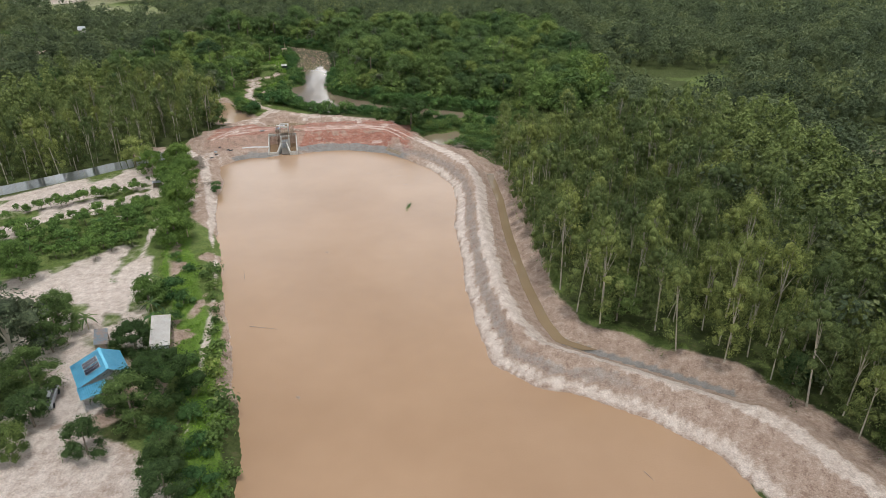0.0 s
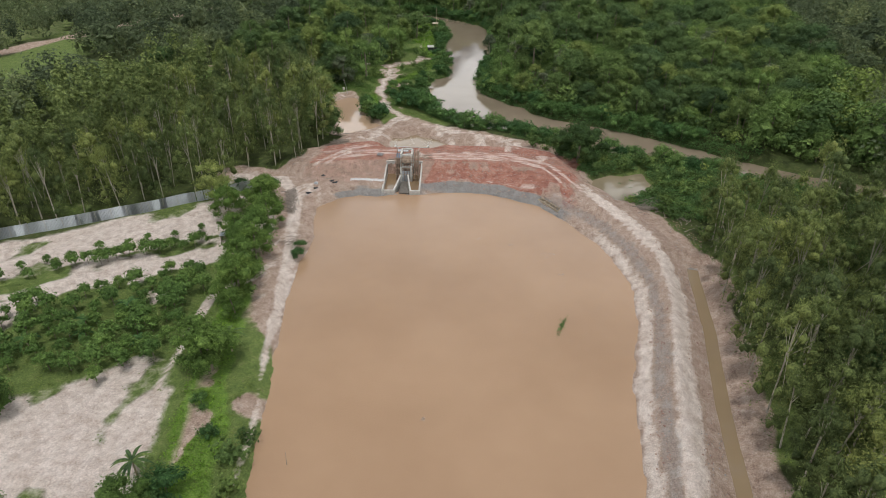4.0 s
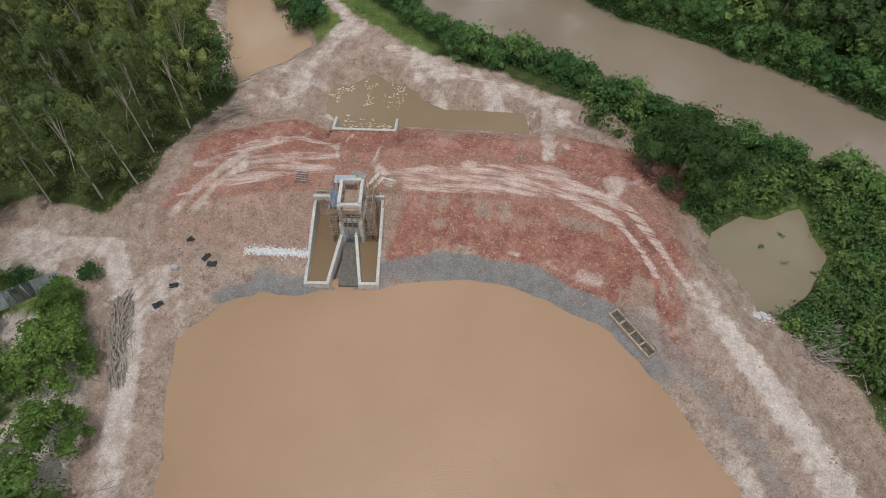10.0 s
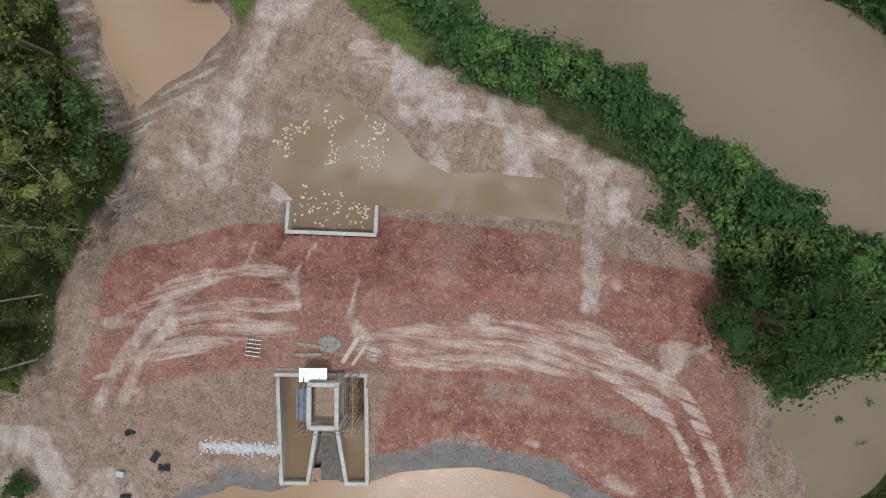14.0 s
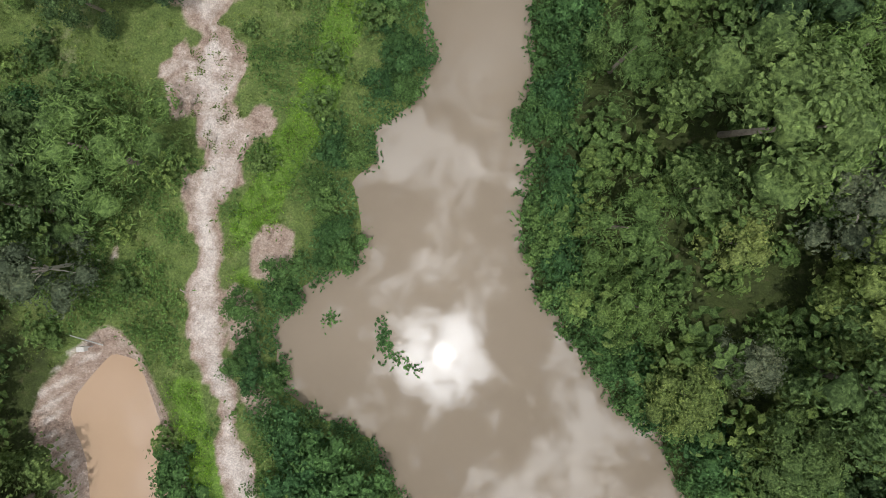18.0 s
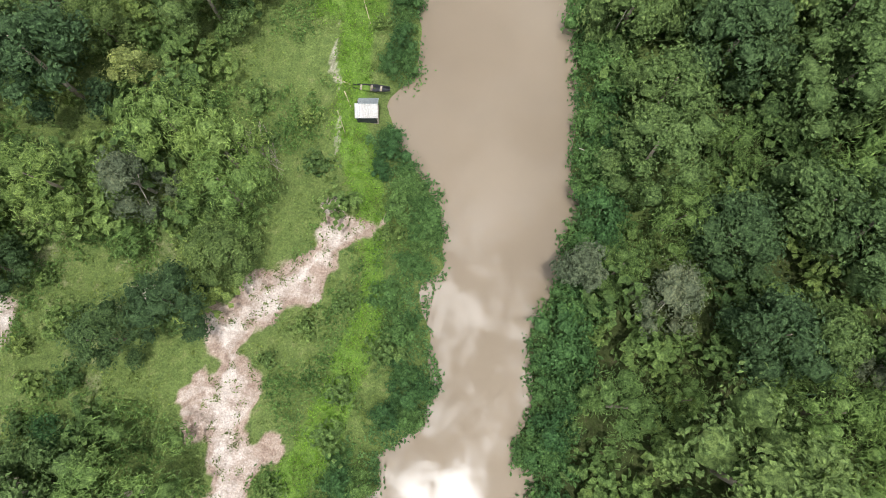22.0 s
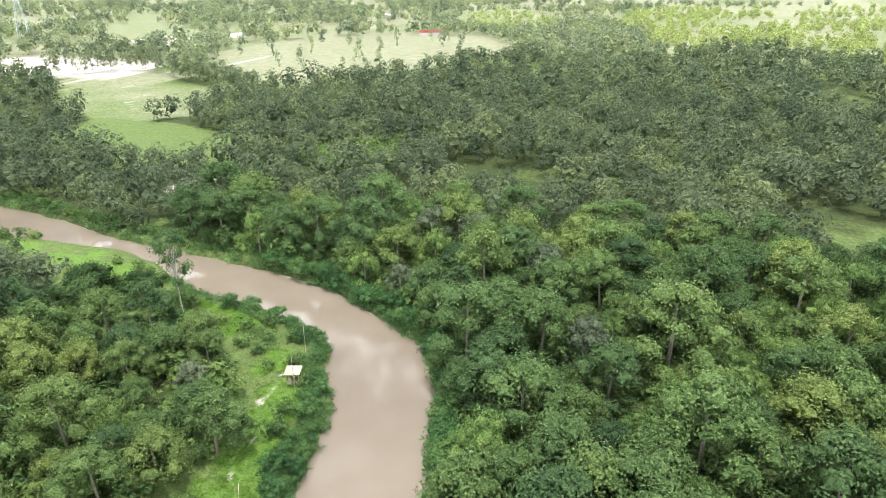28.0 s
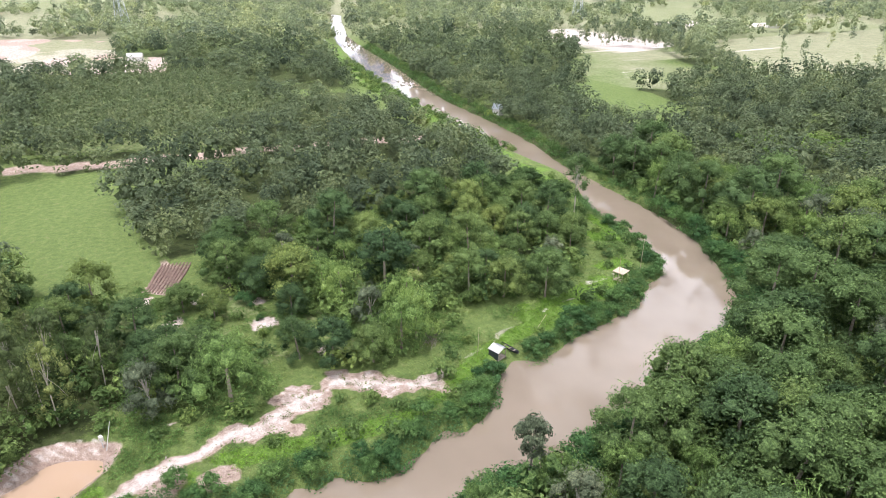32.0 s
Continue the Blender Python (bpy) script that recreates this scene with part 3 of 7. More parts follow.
lush = np.maximum.reduce([smooth(2.1, 0.9, seg_dist(GX, GY, BAND) + 1.8 * (n1 - 0.5)), left_side * (GX < -60) * smooth(262, 270, GY) * smooth(2.5, 4, D["river"]) * smooth(13, 9, D["river"] + 4 * (n1 - 0.5)) * smooth(0.44, 0.58, n1),
                          0.8 * smooth(1.6, 0.7, seg_dist(GX, GY, [(-64, 205), (-61, 199), (-58.5, 196), (-56, 192.5)]) + 1.4 * (n1 - 0.5)), 0.7 * smooth(2.0, 0.8, np.hypot(GX + 61.5, GY - 214.6)),
                          0.9 * smooth(3.4, 1.8, seg_dist(GX, GY, [(-40.5, 99), (-33.5, 84), (-27, 73), (-22.5, 62), (-20.5, 50)]) + 3.0 * (n1 - 0.5)), 0.85 * smooth(3.0, 1.5, seg_dist(GX, GY, [(-48, 118), (-45, 108), (-41.5, 100)]) + 2.4 * (n1 - 0.5))])
fields = sum(inside(GX, GY, f).astype(float) for f in (FIELD_RICE, FIELD_W, FIELD_ROAD, GLADE, PLOT_W, MEADOW, FIELD_DRY, FIELD_NW, RUBBER))
bare_spots = np.maximum.reduce([smooth(r_, r_ * 0.3, np.hypot(GX - x_, GY - y_) + 3.2 * (n1 - 0.5) + 2.0 * (n3 - 0.5)) for x_, y_, r_ in ((-97, 218, 2.4), (-88.3, 217.5, 2.2), (-90, 230.4, 2.6), (-98, 231.3, 2.0), (-64.4, 245.4, 2.8), (-65.2, 248.4, 2.0), (-82.6, 217.6, 2.2), (-84, 214, 1.8), (-142, 358, 4.5), (-137, 368, 4.0), (-150, 370, 3.5), (-78, 236.5, 2.2), (-72.4, 214, 1.8), (-104, 223, 1.6), (-106.5, 214.5, 1.8), (-31, 289, 2.6))])
fore = smooth(1.0, -1.0, signed(GX, GY, [(-62, 62), (-48, 61), (-36, 60), (-30, 57.6), (-25.5, 55), (-22.5, 52.5), (-20, 48), (-30, 30), (-62, 30)]) + 2.4 * (n1 - 0.5))
bank_soil = smooth(0.5, 0.62, vnoise(GX, GY, 4, 3)) * smooth(9, 6, D["res"]) * west * smooth(112, 96, GY) + smooth(5.5, 4, np.hypot(GX + 37, GY - 66) * 0.7 + 2 * (n1 - 0.5))
fsand = np.maximum.reduce([inside(GX, GY, FIELD_SAND) * 0.9, inside(GX, GY, FIELD_STRIP) * 0.9, inside(GX, GY, FIELD_NW) * smooth(0.45, 0.55, vnoise(GX, GY, 34, 2)) * 0.42, 
                           smooth(1.8, 0.8, seg_dist(GX, GY, [(-269, 490), (-232, 455), (-208, 440)])) * 0.42, smooth(1.3, 0.5, seg_dist(GX, GY, [(-300, 484), (-258, 468), (-222, 438)])) * 0.5, smooth(2.4, 1.0, seg_dist(GX, GY, [(-279, 528), (-262, 560), (-250, 600), (-282, 612)])) * 0.9])
lanes = np.maximum(smooth(1.3, 0.5, seg_dist(GX, GY, [(-80, 106), (-68, 115.7), (-55, 125.7)]) + 1.0 * (n3 - 0.5)), smooth(1.1, 0.4, seg_dist(GX, GY, [(-45, 92), (-47, 98.8), (-50.7, 113), (-51.5, 117.7), (-49, 121)]) + 1.6 * (n1 - 0.5)))
sand = np.maximum.reduce([sand, lanes, bare_spots * 0.7, fore * (0.5 + 0.55 * n3 + 0.35 * (n1 - 0.5)), fsand])
grass = np.clip(np.maximum.reduce([strip, fields, in_orch * grassy, smooth(12, 9, D["res"]) * west * (1 - yard), 0.6 * smooth(0.5, 0.68, n2)]), 0, 1)
road_w = smooth(4.5, 2.5, seg_dist(GX, GY, ROAD_W) + 2 * (n1 - 0.5))
plot = inside(GX, GY, [(-110.7, 215), (-120.5, 219.8), (-119, 223), (-107, 219.4)]).astype(float)
pink = np.maximum.reduce([smooth(r_, r_ * 0.4, np.hypot(GX - x_, GY - y_) + 2.4 * (n1 - 0.5) + 1.6 * (n3 - 0.5)) for x_, y_, r_ in ((-58.6, 205.4, 2.0), (-60.2, 209.8, 2.2), (-54.2, 198, 1.7), (-70.5, 227.5, 2.2), (-60.2, 217.6, 2.2), (-64.6, 222, 1.3), (-61.6, 212, 1.8), (-63.2, 227, 1.4))])
trodden = smooth(1.5, 0.6, D["path"] + 1.8 * (n1 - 0.5) + 1.4 * (n3 - 0.5) + 5.0 * (vnoise(GX, GY, 2.4, 3) - 0.48) * smooth(218, 223, GY) - 0.9 * smooth(218, 226, GY)) * smooth(0.8, 2.0, D["river"])
works = np.maximum.reduce([works, trodden, road_w, plot, bare_spots, pink * smooth(0.5, 2.0, D["river"]), np.clip(bank_soil, 0, 1), fore, inside(GX, GY, FIELD_NW) * smooth(0.42, 0.5, vnoise(GX, GY, 26, 2)), smooth(4.8, 3.0, D["ditch"] + 3.5 * (n1 - 0.5)) * (GX > 10) * smooth(40, 60, GY)])
grass = np.where(inside(GX, GY, FIELD_RICE) | inside(GX, GY, FIELD_W), 1.0, grass)
grass = np.maximum(grass, 0.85 * smooth(9, 4, D["ditch"] + 3 * (n1 - 0.5)) * smooth(0.4, 0.55, vnoise(GX, GY, 4, 2)))
# far ground paler with distance, haze put into its colour, beside real dry fields
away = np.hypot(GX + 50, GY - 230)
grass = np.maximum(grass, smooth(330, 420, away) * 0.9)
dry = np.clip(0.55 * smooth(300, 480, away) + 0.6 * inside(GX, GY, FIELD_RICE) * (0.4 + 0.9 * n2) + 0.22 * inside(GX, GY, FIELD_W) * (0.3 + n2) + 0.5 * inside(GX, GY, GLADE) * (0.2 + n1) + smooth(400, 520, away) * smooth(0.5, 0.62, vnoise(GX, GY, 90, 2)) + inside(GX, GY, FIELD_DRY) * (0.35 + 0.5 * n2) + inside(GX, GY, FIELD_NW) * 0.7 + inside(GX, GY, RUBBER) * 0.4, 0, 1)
gverts = np.stack([GX, GY, H], -1).reshape(-1, 3)
ny, nx = GX.shape
idx = np.arange(ny * nx).reshape(ny, nx)
gfaces = np.stack([idx[:-1, :-1], idx[:-1, 1:], idx[1:, 1:], idx[1:, :-1]], -1).reshape(-1, 4)

m, n, l, b = material("earth", 0.92, 0, 0.15)


def mask(name):
    a = n.new("ShaderNodeAttribute")
    a.attribute_name = name
    return a.outputs["Fac"]


def edged(name, fac, amount=0.6, soft=0.18):
    """A mask whose border frays with the noise."""
    s = calc(n, l, "ADD", mask(name), calc(n, l, "MULTIPLY", calc(n, l, "SUBTRACT", fac, 0.5), amount))
    r = n.new("ShaderNodeMapRange")
    r.inputs["From Min"].default_value, r.inputs["From Max"].default_value = 0.5 - soft, 0.5 + soft
    l.new(s, r.inputs["Value"])
    return r.outputs["Result"]


fa, fb, fc = noise_node(n, l, 0.8, 7, 0.7), noise_node(n, l, 5.0, 6, 0.75), noise_node(n, l, 0.2, 5, 0.65)
fd = noise_node(n, l, 7.0, 6, 0.85)
floor_c = ramp(n, l, fa, ((0.3, (0.05, 0.06, 0.025)), (0.55, (0.075, 0.1, 0.03)), (0.75, (0.14, 0.12, 0.07))))
grass_c = mixed(n, l, 0.5, ramp(n, l, fa, ((0.36, (0.1, 0.14, 0.042)), (0.52, (0.175, 0.225, 0.065)), (0.62, (0.23, 0.26, 0.09)), (0.72, (0.3, 0.26, 0.15)))), ramp(n, l, fb, ((0.4, (0.06, 0.1, 0.03)), (0.6, (0.18, 0.26, 0.07)))))
lush_c = mixed(n, l, 0.5, ramp(n, l, fa, ((0.36, (0.12, 0.21, 0.042)), (0.62, (0.19, 0.31, 0.056)))), ramp(n, l, fb, ((0.38, (0.085, 0.155, 0.033)), (0.6, (0.21, 0.33, 0.06)))))
soil_c = mixed(n, l, 0.5, ramp(n, l, fa, ((0.38, (0.24, 0.17, 0.128)), (0.5, (0.405, 0.31, 0.245)), (0.62, (0.56, 0.465, 0.39)))), ramp(n, l, fb, ((0.38, (0.31, 0.215, 0.16)), (0.62, (0.55, 0.415, 0.335)))))
sand_c = mixed(n, l, 0.25, ramp(n, l, fa, ((0.36, (0.485, 0.395, 0.33)), (0.6, (0.745, 0.67, 0.605)))), ramp(n, l, fb, ((0.36, (0.44, 0.325, 0.26)), (0.6, (0.8, 0.69, 0.61)))))
red_c = mixed(n, l, 0.28, mixed(n, l, 0.5, ramp(n, l, fc, ((0.36, (0.22, 0.07, 0.05)), (0.48, (0.34, 0.125, 0.085)), (0.57, (0.44, 0.2, 0.14)), (0.68, (0.6, 0.4, 0.31)))), ramp(n, l, fa, ((0.38, (0.22, 0.08, 0.06)), (0.5, (0.37, 0.155, 0.11)), (0.61, (0.52, 0.29, 0.22))))), ramp(n, l, fb, ((0.38, (0.2, 0.09, 0.07)), (0.62, (0.5, 0.3, 0.23)))))
mud_c = mixed(n, l, 0.5, ramp(n, l, fa, ((0.36, (0.19, 0.18, 0.17)), (0.62, (0.35, 0.34, 0.325)))), ramp(n, l, fb, ((0.3, (0.2, 0.185, 0.17)), (0.7, (0.34, 0.32, 0.3)))))
debris = noise_node(n, l, 1.0, 8, 0.75, stretch=(1.0, 0.6, 1))
sand_c = mixed(n, l, ramp(n, l, debris, ((0.52, (0, 0, 0)), (0.57, (0.18, 0.18, 0.18)), (0.63, (0.08, 0.08, 0.08)))), sand_c, (0.24, 0.18, 0.145))
# dry grass tone, also the painted haze of the far ground
dry_haze_c = mixed(n, l, 0.5, ramp(n, l, fc, ((0.36, (0.22, 0.235, 0.115)), (0.62, (0.36, 0.35, 0.205)))), ramp(n, l, fa, ((0.36, (0.16, 0.19, 0.085)), (0.62, (0.34, 0.32, 0.22)))))
col = mixed(n, l, edged("grass", fa), floor_c, grass_c)
col = mixed(n, l, edged("lush", fa), col, lush_c)
col = mixed(n, l, edged("dry", fa), col, dry_haze_c)
col = mixed(n, l, edged("soil", fa, 0.5), col, soil_c)
col = mixed(n, l, edged("red", fa, 0.7), col, red_c)
# random pale flecks and darker blotches over the bare earth
flecks, dark_blotches = noise_node(n, l, 2.6, 9, 0.72, stretch=(0.8, 1.3, 1)), noise_node(n, l, 1.3, 9, 0.75, stretch=(1.3, 0.7, 1))
earthy = calc(n, l, "MAXIMUM", mask("soil"), mask("red"))
col = mixed(n, l, calc(n, l, "MULTIPLY", earthy, ramp(n, l, flecks, ((0.55, (0, 0, 0)), (0.61, (0.3, 0.3, 0.3))))), col, (0.66, 0.55, 0.475))
col = mixed(n, l, calc(n, l, "MULTIPLY", earthy, ramp(n, l, dark_blotches, ((0.56, (0, 0, 0)), (0.62, (0.55, 0.55, 0.55))))), col, (0.2, 0.125, 0.095))
col = mixed(n, l, edged("sand", fa, 0.8, 0.25), col, sand_c)
# wheel streaks: noise drawn out along the crest
g_tc, g_sep, g_comb, g_no = n.new("ShaderNodeTexCoord"), n.new("ShaderNodeSeparateXYZ"), n.new("ShaderNodeCombineXYZ"), n.new("ShaderNodeTexNoise")
l.new(g_tc.outputs["Object"], g_sep.inputs["Vector"])
l.new(calc(n, l, "MULTIPLY", g_sep.outputs["X"], 0.11), g_comb.inputs["X"])
l.new(mask("weave"), g_comb.inputs["Y"])
l.new(g_comb.outputs["Vector"], g_no.inputs["Vector"])
g_no.inputs["Scale"].default_value, g_no.inputs["Detail"].default_value, g_no.inputs["Roughness"].default_value = 1.9, 7.0, 0.68
g_lane = n.new("ShaderNodeMapRange")
g_lane.inputs["From Min"].default_value, g_lane.inputs["From Max"].default_value, g_lane.inputs["To Max"].default_value = 0.36, 0.78, 0.88
l.new(calc(n, l, "MULTIPLY", mask("lane"), calc(n, l, "ADD", 0.85, calc(n, l, "MULTIPLY", calc(n, l, "SUBTRACT", g_no.outputs["Fac"], 0.5), 3.4))), g_lane.inputs["Value"])
lane_c = mixed(n, l, 0.45, ramp(n, l, fa, ((0.36, (0.54, 0.4, 0.335)), (0.6, (0.76, 0.645, 0.575)))), ramp(n, l, fb, ((0.36, (0.5, 0.355, 0.295)), (0.62, (0.8, 0.69, 0.62)))))
col = mixed(n, l, g_lane.outputs["Result"], col, lane_c)
col = mixed(n, l, edged("mud", fa, 0.5), col, mud_c)
col = mixed(n, l, 1.0, col, ramp(n, l, fd, ((0.36, (0.7, 0.69, 0.68)), (0.64, (1.28, 1.29, 1.3)))), "MULTIPLY")
l.new(col, b.inputs["Base Color"])
bumped(n, l, b, calc(n, l, "ADD", calc(n, l, "MULTIPLY", fa, 1.5), calc(n, l, "MULTIPLY", fb, 0.45)), 1.0, 0.35)
EARTH = m
ground = new("ground", mesh_from("ground", gverts, gfaces, [EARTH], True))
ground.data.attributes.new("weave", "FLOAT", "POINT").data.foreach_set("value", np.clip(weave, -60, 60).astype(np.float32).ravel())
for key, val in (("lane", ruts), ("soil", works), ("red", red), ("sand", sand), ("mud", mud), ("grass", grass), ("dry", dry), ("lush", lush)):
    at = ground.data.attributes.new(key, "FLOAT", "POINT")
    at.data.foreach_set("value", np.clip(val, 0, 1).astype(np.float32).ravel())
tagged(ground, "red clay dam, pale sandy soil, grass and forest floor", "ground", kind="structure")

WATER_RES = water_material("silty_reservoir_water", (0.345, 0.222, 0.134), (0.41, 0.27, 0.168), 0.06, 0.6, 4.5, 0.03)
WATER_RIVER = water_material("silty_river_water", (0.215, 0.172, 0.122), (0.26, 0.21, 0.152), 0.02, 0.05, 0.5)
WATER_CLAY = water_material("clay_pond_water", (0.4, 0.275, 0.175), (0.46, 0.325, 0.22), 0.04, 0.04)
WATER_BASIN = water_material("silty_basin_water", (0.24, 0.175, 0.105), (0.29, 0.215, 0.135), 0.05, 0.05)
WATER_DULL = water_material("still_pond_water", (0.22, 0.18, 0.115), (0.27, 0.225, 0.15), 0.05, 0.05)


def water(name, outline, z, mat, label, grow=2.5):
    """A flat sheet of water that the ground's banks cut off."""
    bm = bmesh.new()
    c = len(outline)
    pts = []
    for k in range(c):
        (ax, ay), (px, py), (bx, by) = outline[k - 1], outline[k], outline[(k + 1) % c]
        nrm = Vector((by - ay, ax - bx)).normalized()
        pts.append((px + nrm.x * grow, py + nrm.y * grow))
    if sum(outline[k - 1][0] * outline[k][1] - outline[k][0] * outline[k - 1][1] for k in range(c)) < 0:
        pts = []
        for k in range(c):
            (ax, ay), (px, py), (bx, by) = outline[k - 1], outline[k], outline[(k + 1) % c]
            nrm = Vector((ay - by, bx - ax)).normalized()
            pts.append((px + nrm.x * grow, py + nrm.y * grow))
    f = bm.faces.new([bm.verts.new((x, y, 0)) for x, y in pts])
    bmesh.ops.triangulate(bm, faces=[f])
    if sum(f.normal.z for f in bm.faces) < 0:
        bmesh.ops.reverse_faces(bm, faces=bm.faces[:])
    me = bpy.data.meshes.new(name)
    bm.to_mesh(me)
    bm.free()
    me.materials.append(mat)
    ob = new(name, me)
    ob.location.z = z
    return tagged(ob, label, "water", kind="structure")


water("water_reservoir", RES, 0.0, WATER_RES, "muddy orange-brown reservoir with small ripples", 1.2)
water("water_river", RIVER, -0.01, WATER_RIVER, "still brown river reflecting the clouds", 2.0)
water("water_basin", BASIN, 0.02, WATER_BASIN, "brown outlet pool with floating scum", 0.8)
water("water_clay_pond", CLAY_POND, 0.25, WATER_CLAY, "pale orange pond water", 0.8)
water("water_side_pond", SIDE_POND, 0.25, WATER_DULL, "murky green-brown pond water", 0.8)
ditch_out = [(x + 1.0, y) for x, y in DITCH[:8]] + [(x - 1.0, y) for x, y in DITCH[7::-1]]
water("water_ditch", ditch_out, 0.12, WATER_BASIN, "narrow brown drainage ditch water", 0.1)

def mask_at(field, xs, ys):
    return field[np.clip(np.searchsorted(gy, ys), 0, len(gy) - 1), np.clip(np.searchsorted(gx, xs), 0, len(gx) - 1)]


# ---- trees ----
def ico(sub):
    bm = bmesh.new()
    bmesh.ops.create_icosphere(bm, subdivisions=sub, radius=1)
    v = np.array([p.co[:] for p in bm.verts])
    f = np.array([[p.index for p in q.verts] for q in bm.faces])
    bm.free()
    return v, f


ICO = {1: ico(1), 2: ico(2)}


def leaf_quads(r, pos, nrm, size, aspect=0.6, droop=0.0):
    """One four-cornered leaf clump at every place, facing about its normal."""
    k = len(pos)
    t = np.cross(nrm, r.normal(size=(k, 3)))
    t /= np.linalg.norm(t, axis=1, keepdims=True) + 1e-9
    t[:, 2] -= droop
    u = np.cross(nrm, t)
    u /= np.linalg.norm(u, axis=1, keepdims=True) + 1e-9
    s = size * r.uniform(0.6, 1.3, (k, 1))
    a, c = pos - t * s, pos + t * s
    bq, dq = pos + u * s * aspect + nrm * s * 0.25, pos - u * s * aspect + nrm * s * 0.25
    v = np.stack([a, bq, c, dq], 1).reshape(-1, 3)
    return v, np.arange(4 * k).reshape(-1, 4)


def lobe_crown(r, lobes, leaves, size, core=1, core_scale=0.8, aspect=0.6, droop=0.0, jitter=0.7, up=0.25, depth=(0.4, 1.35)):
    """Crown of many leaf clumps about uneven lobes, with a rough dark heart in each. lobes: (centre, radii)."""
    vs, fs, base = [], [], 0
    for c, rad in lobes:
        c, rad = np.array(c), np.array(rad)
        if core:
            v, f = ICO[core]
            vv = c + v * rad * core_scale * r.uniform(0.45, 1.25, (len(v), 1))
            ff = np.concatenate([f, f[:, 2:]], 1)
            vs.append(vv), fs.append(ff + base)
            base += len(vv)
        w = r.normal(size=(leaves, 3))
        w[:, 2] += up
        w /= np.linalg.norm(w, axis=1, keepdims=True)
        bulge = 1 + 0.28 * np.sin(w[:, :1] * 5.1 + c[0]) * np.sin(w[:, 1:2] * 4.3 + c[1]) + 0.15 * np.sin(w[:, 2:] * 9 + c[2])
        p = c + w * rad * np.cbrt(r.uniform(*depth, (leaves, 1))) * bulge
        nm = w + r.normal(size=w.shape) * jitter * 0.38
        nm[:, 2] += 0.35
        nm /= np.linalg.norm(nm, axis=1, keepdims=True)
        v, f = leaf_quads(r, p, nm, size, aspect, droop)
        vs.append(v), fs.append(f + base)
        base += len(v)
    return np.concatenate(vs), np.concatenate(fs)


def quads_mesh(name, v, f, mat):
    """Quads, of which those with a doubled last corner are triangles."""
    tri = f[:, 2] == f[:, 3]
    me = bpy.data.meshes.new(name)
    lens = np.where(tri, 3, 4).astype(np.int32)
    keep = np.ones(f.shape, bool)
    keep[tri, 3] = False
    me.vertices.add(len(v))
    me.vertices.foreach_set("co", v.astype(np.float32).ravel())
    flat = f[keep].astype(np.int32)
    me.loops.add(len(flat))
    me.loops.foreach_set("vertex_index", flat)
    me.polygons.add(len(f))
    me.polygons.foreach_set("loop_start", (np.cumsum(lens) - lens).astype(np.int32))
    me.polygons.foreach_set("loop_total", lens)
    me.materials.append(mat)
    me.polygons.foreach_set("use_smooth", tri)
    me.update()
    return me


def tube(bm, pts, radii, sides=6):
    """A tapered limb through the places."""
    rings = []
    for k, (p, rad) in enumerate(zip(pts, radii)):
        p = Vector(p)
        way = (Vector(pts[min(k + 1, len(pts) - 1)]) - Vector(pts[max(k - 1, 0)])).normalized()
        side = way.orthogonal().normalized()
        other = way.cross(side)
        rings.append([bm.verts.new(p + rad * (math.cos(a) * side + math.sin(a) * other)) for a in (2 * math.pi * i / sides for i in range(sides))])
    for r0, r1 in zip(rings, rings[1:]):
        for i in range(sides):
            bm.faces.new((r0[i], r0[(i + 1) % sides], r1[(i + 1) % sides], r1[i]))
    bm.faces.new(rings[-1])
    bm.faces.new(rings[0][::-1])


def bm_mesh(name, bm, mat):
    me = bpy.data.meshes.new(name)
    bm.normal_update()
    bm.to_mesh(me)
    bm.free()
    me.materials.append(mat)
    return me


def part(name, bm, mat, parent, label=""):
    ob = new(name, bm_mesh(name, bm, mat))
    ob.parent = parent
    if label:
        ob["label"] = label
    return ob


def trunk_bm(r, height, lobes, rad, bare=0.55, limbs=6, sides=6):
    bm = bmesh.new()
    lean = r.normal(size=2) * height * 0.03
    top = (lean[0], lean[1], height)
    tube(bm, [(0, 0, -0.3), (lean[0] * 0.4, lean[1] * 0.4, height * bare), top], [rad, rad * 0.7, rad * 0.25], sides)
    for c, _ in lobes[:limbs]:
        z0 = height * bare * r.uniform(0.75, 1.15)
        tube(bm, [(lean[0] * 0.4, lean[1] * 0.4, z0), (c[0] * 0.5, c[1] * 0.5, (z0 + c[2]) * 0.5 + 0.2), tuple(c)], [rad * 0.45, rad * 0.3, rad * 0.12], 4)
    return bm


def spread(r, count, radius, z0, z1, lobe, flat=0.75, skirt=0.35):
    """Lobes spread through a dome, some of them hanging low about its skirt."""
    out = []
    for k in range(count):
        a = 2.4 * k + r.uniform(-0.5, 0.5)
        low = k % 3 == 2 and k > 2
        q = math.sqrt((k + 0.5) / count) * radius * r.uniform(0.75, 1.12)
        h = 1 - (q / radius) ** 2 * r.uniform(0.5, 0.95)
        z = z0 + (z1 - z0) * max(0.0, h)
        if low:
            q, z = radius * r.uniform(0.55, 0.85), z0 * r.uniform(0.5, 1.0) + (z1 - z0) * skirt * r.random()
        s = lobe * r.uniform(0.55, 1.4)
        out.append(((math.cos(a) * q, math.sin(a) * q, z), (s, s, s * flat)))
    return out


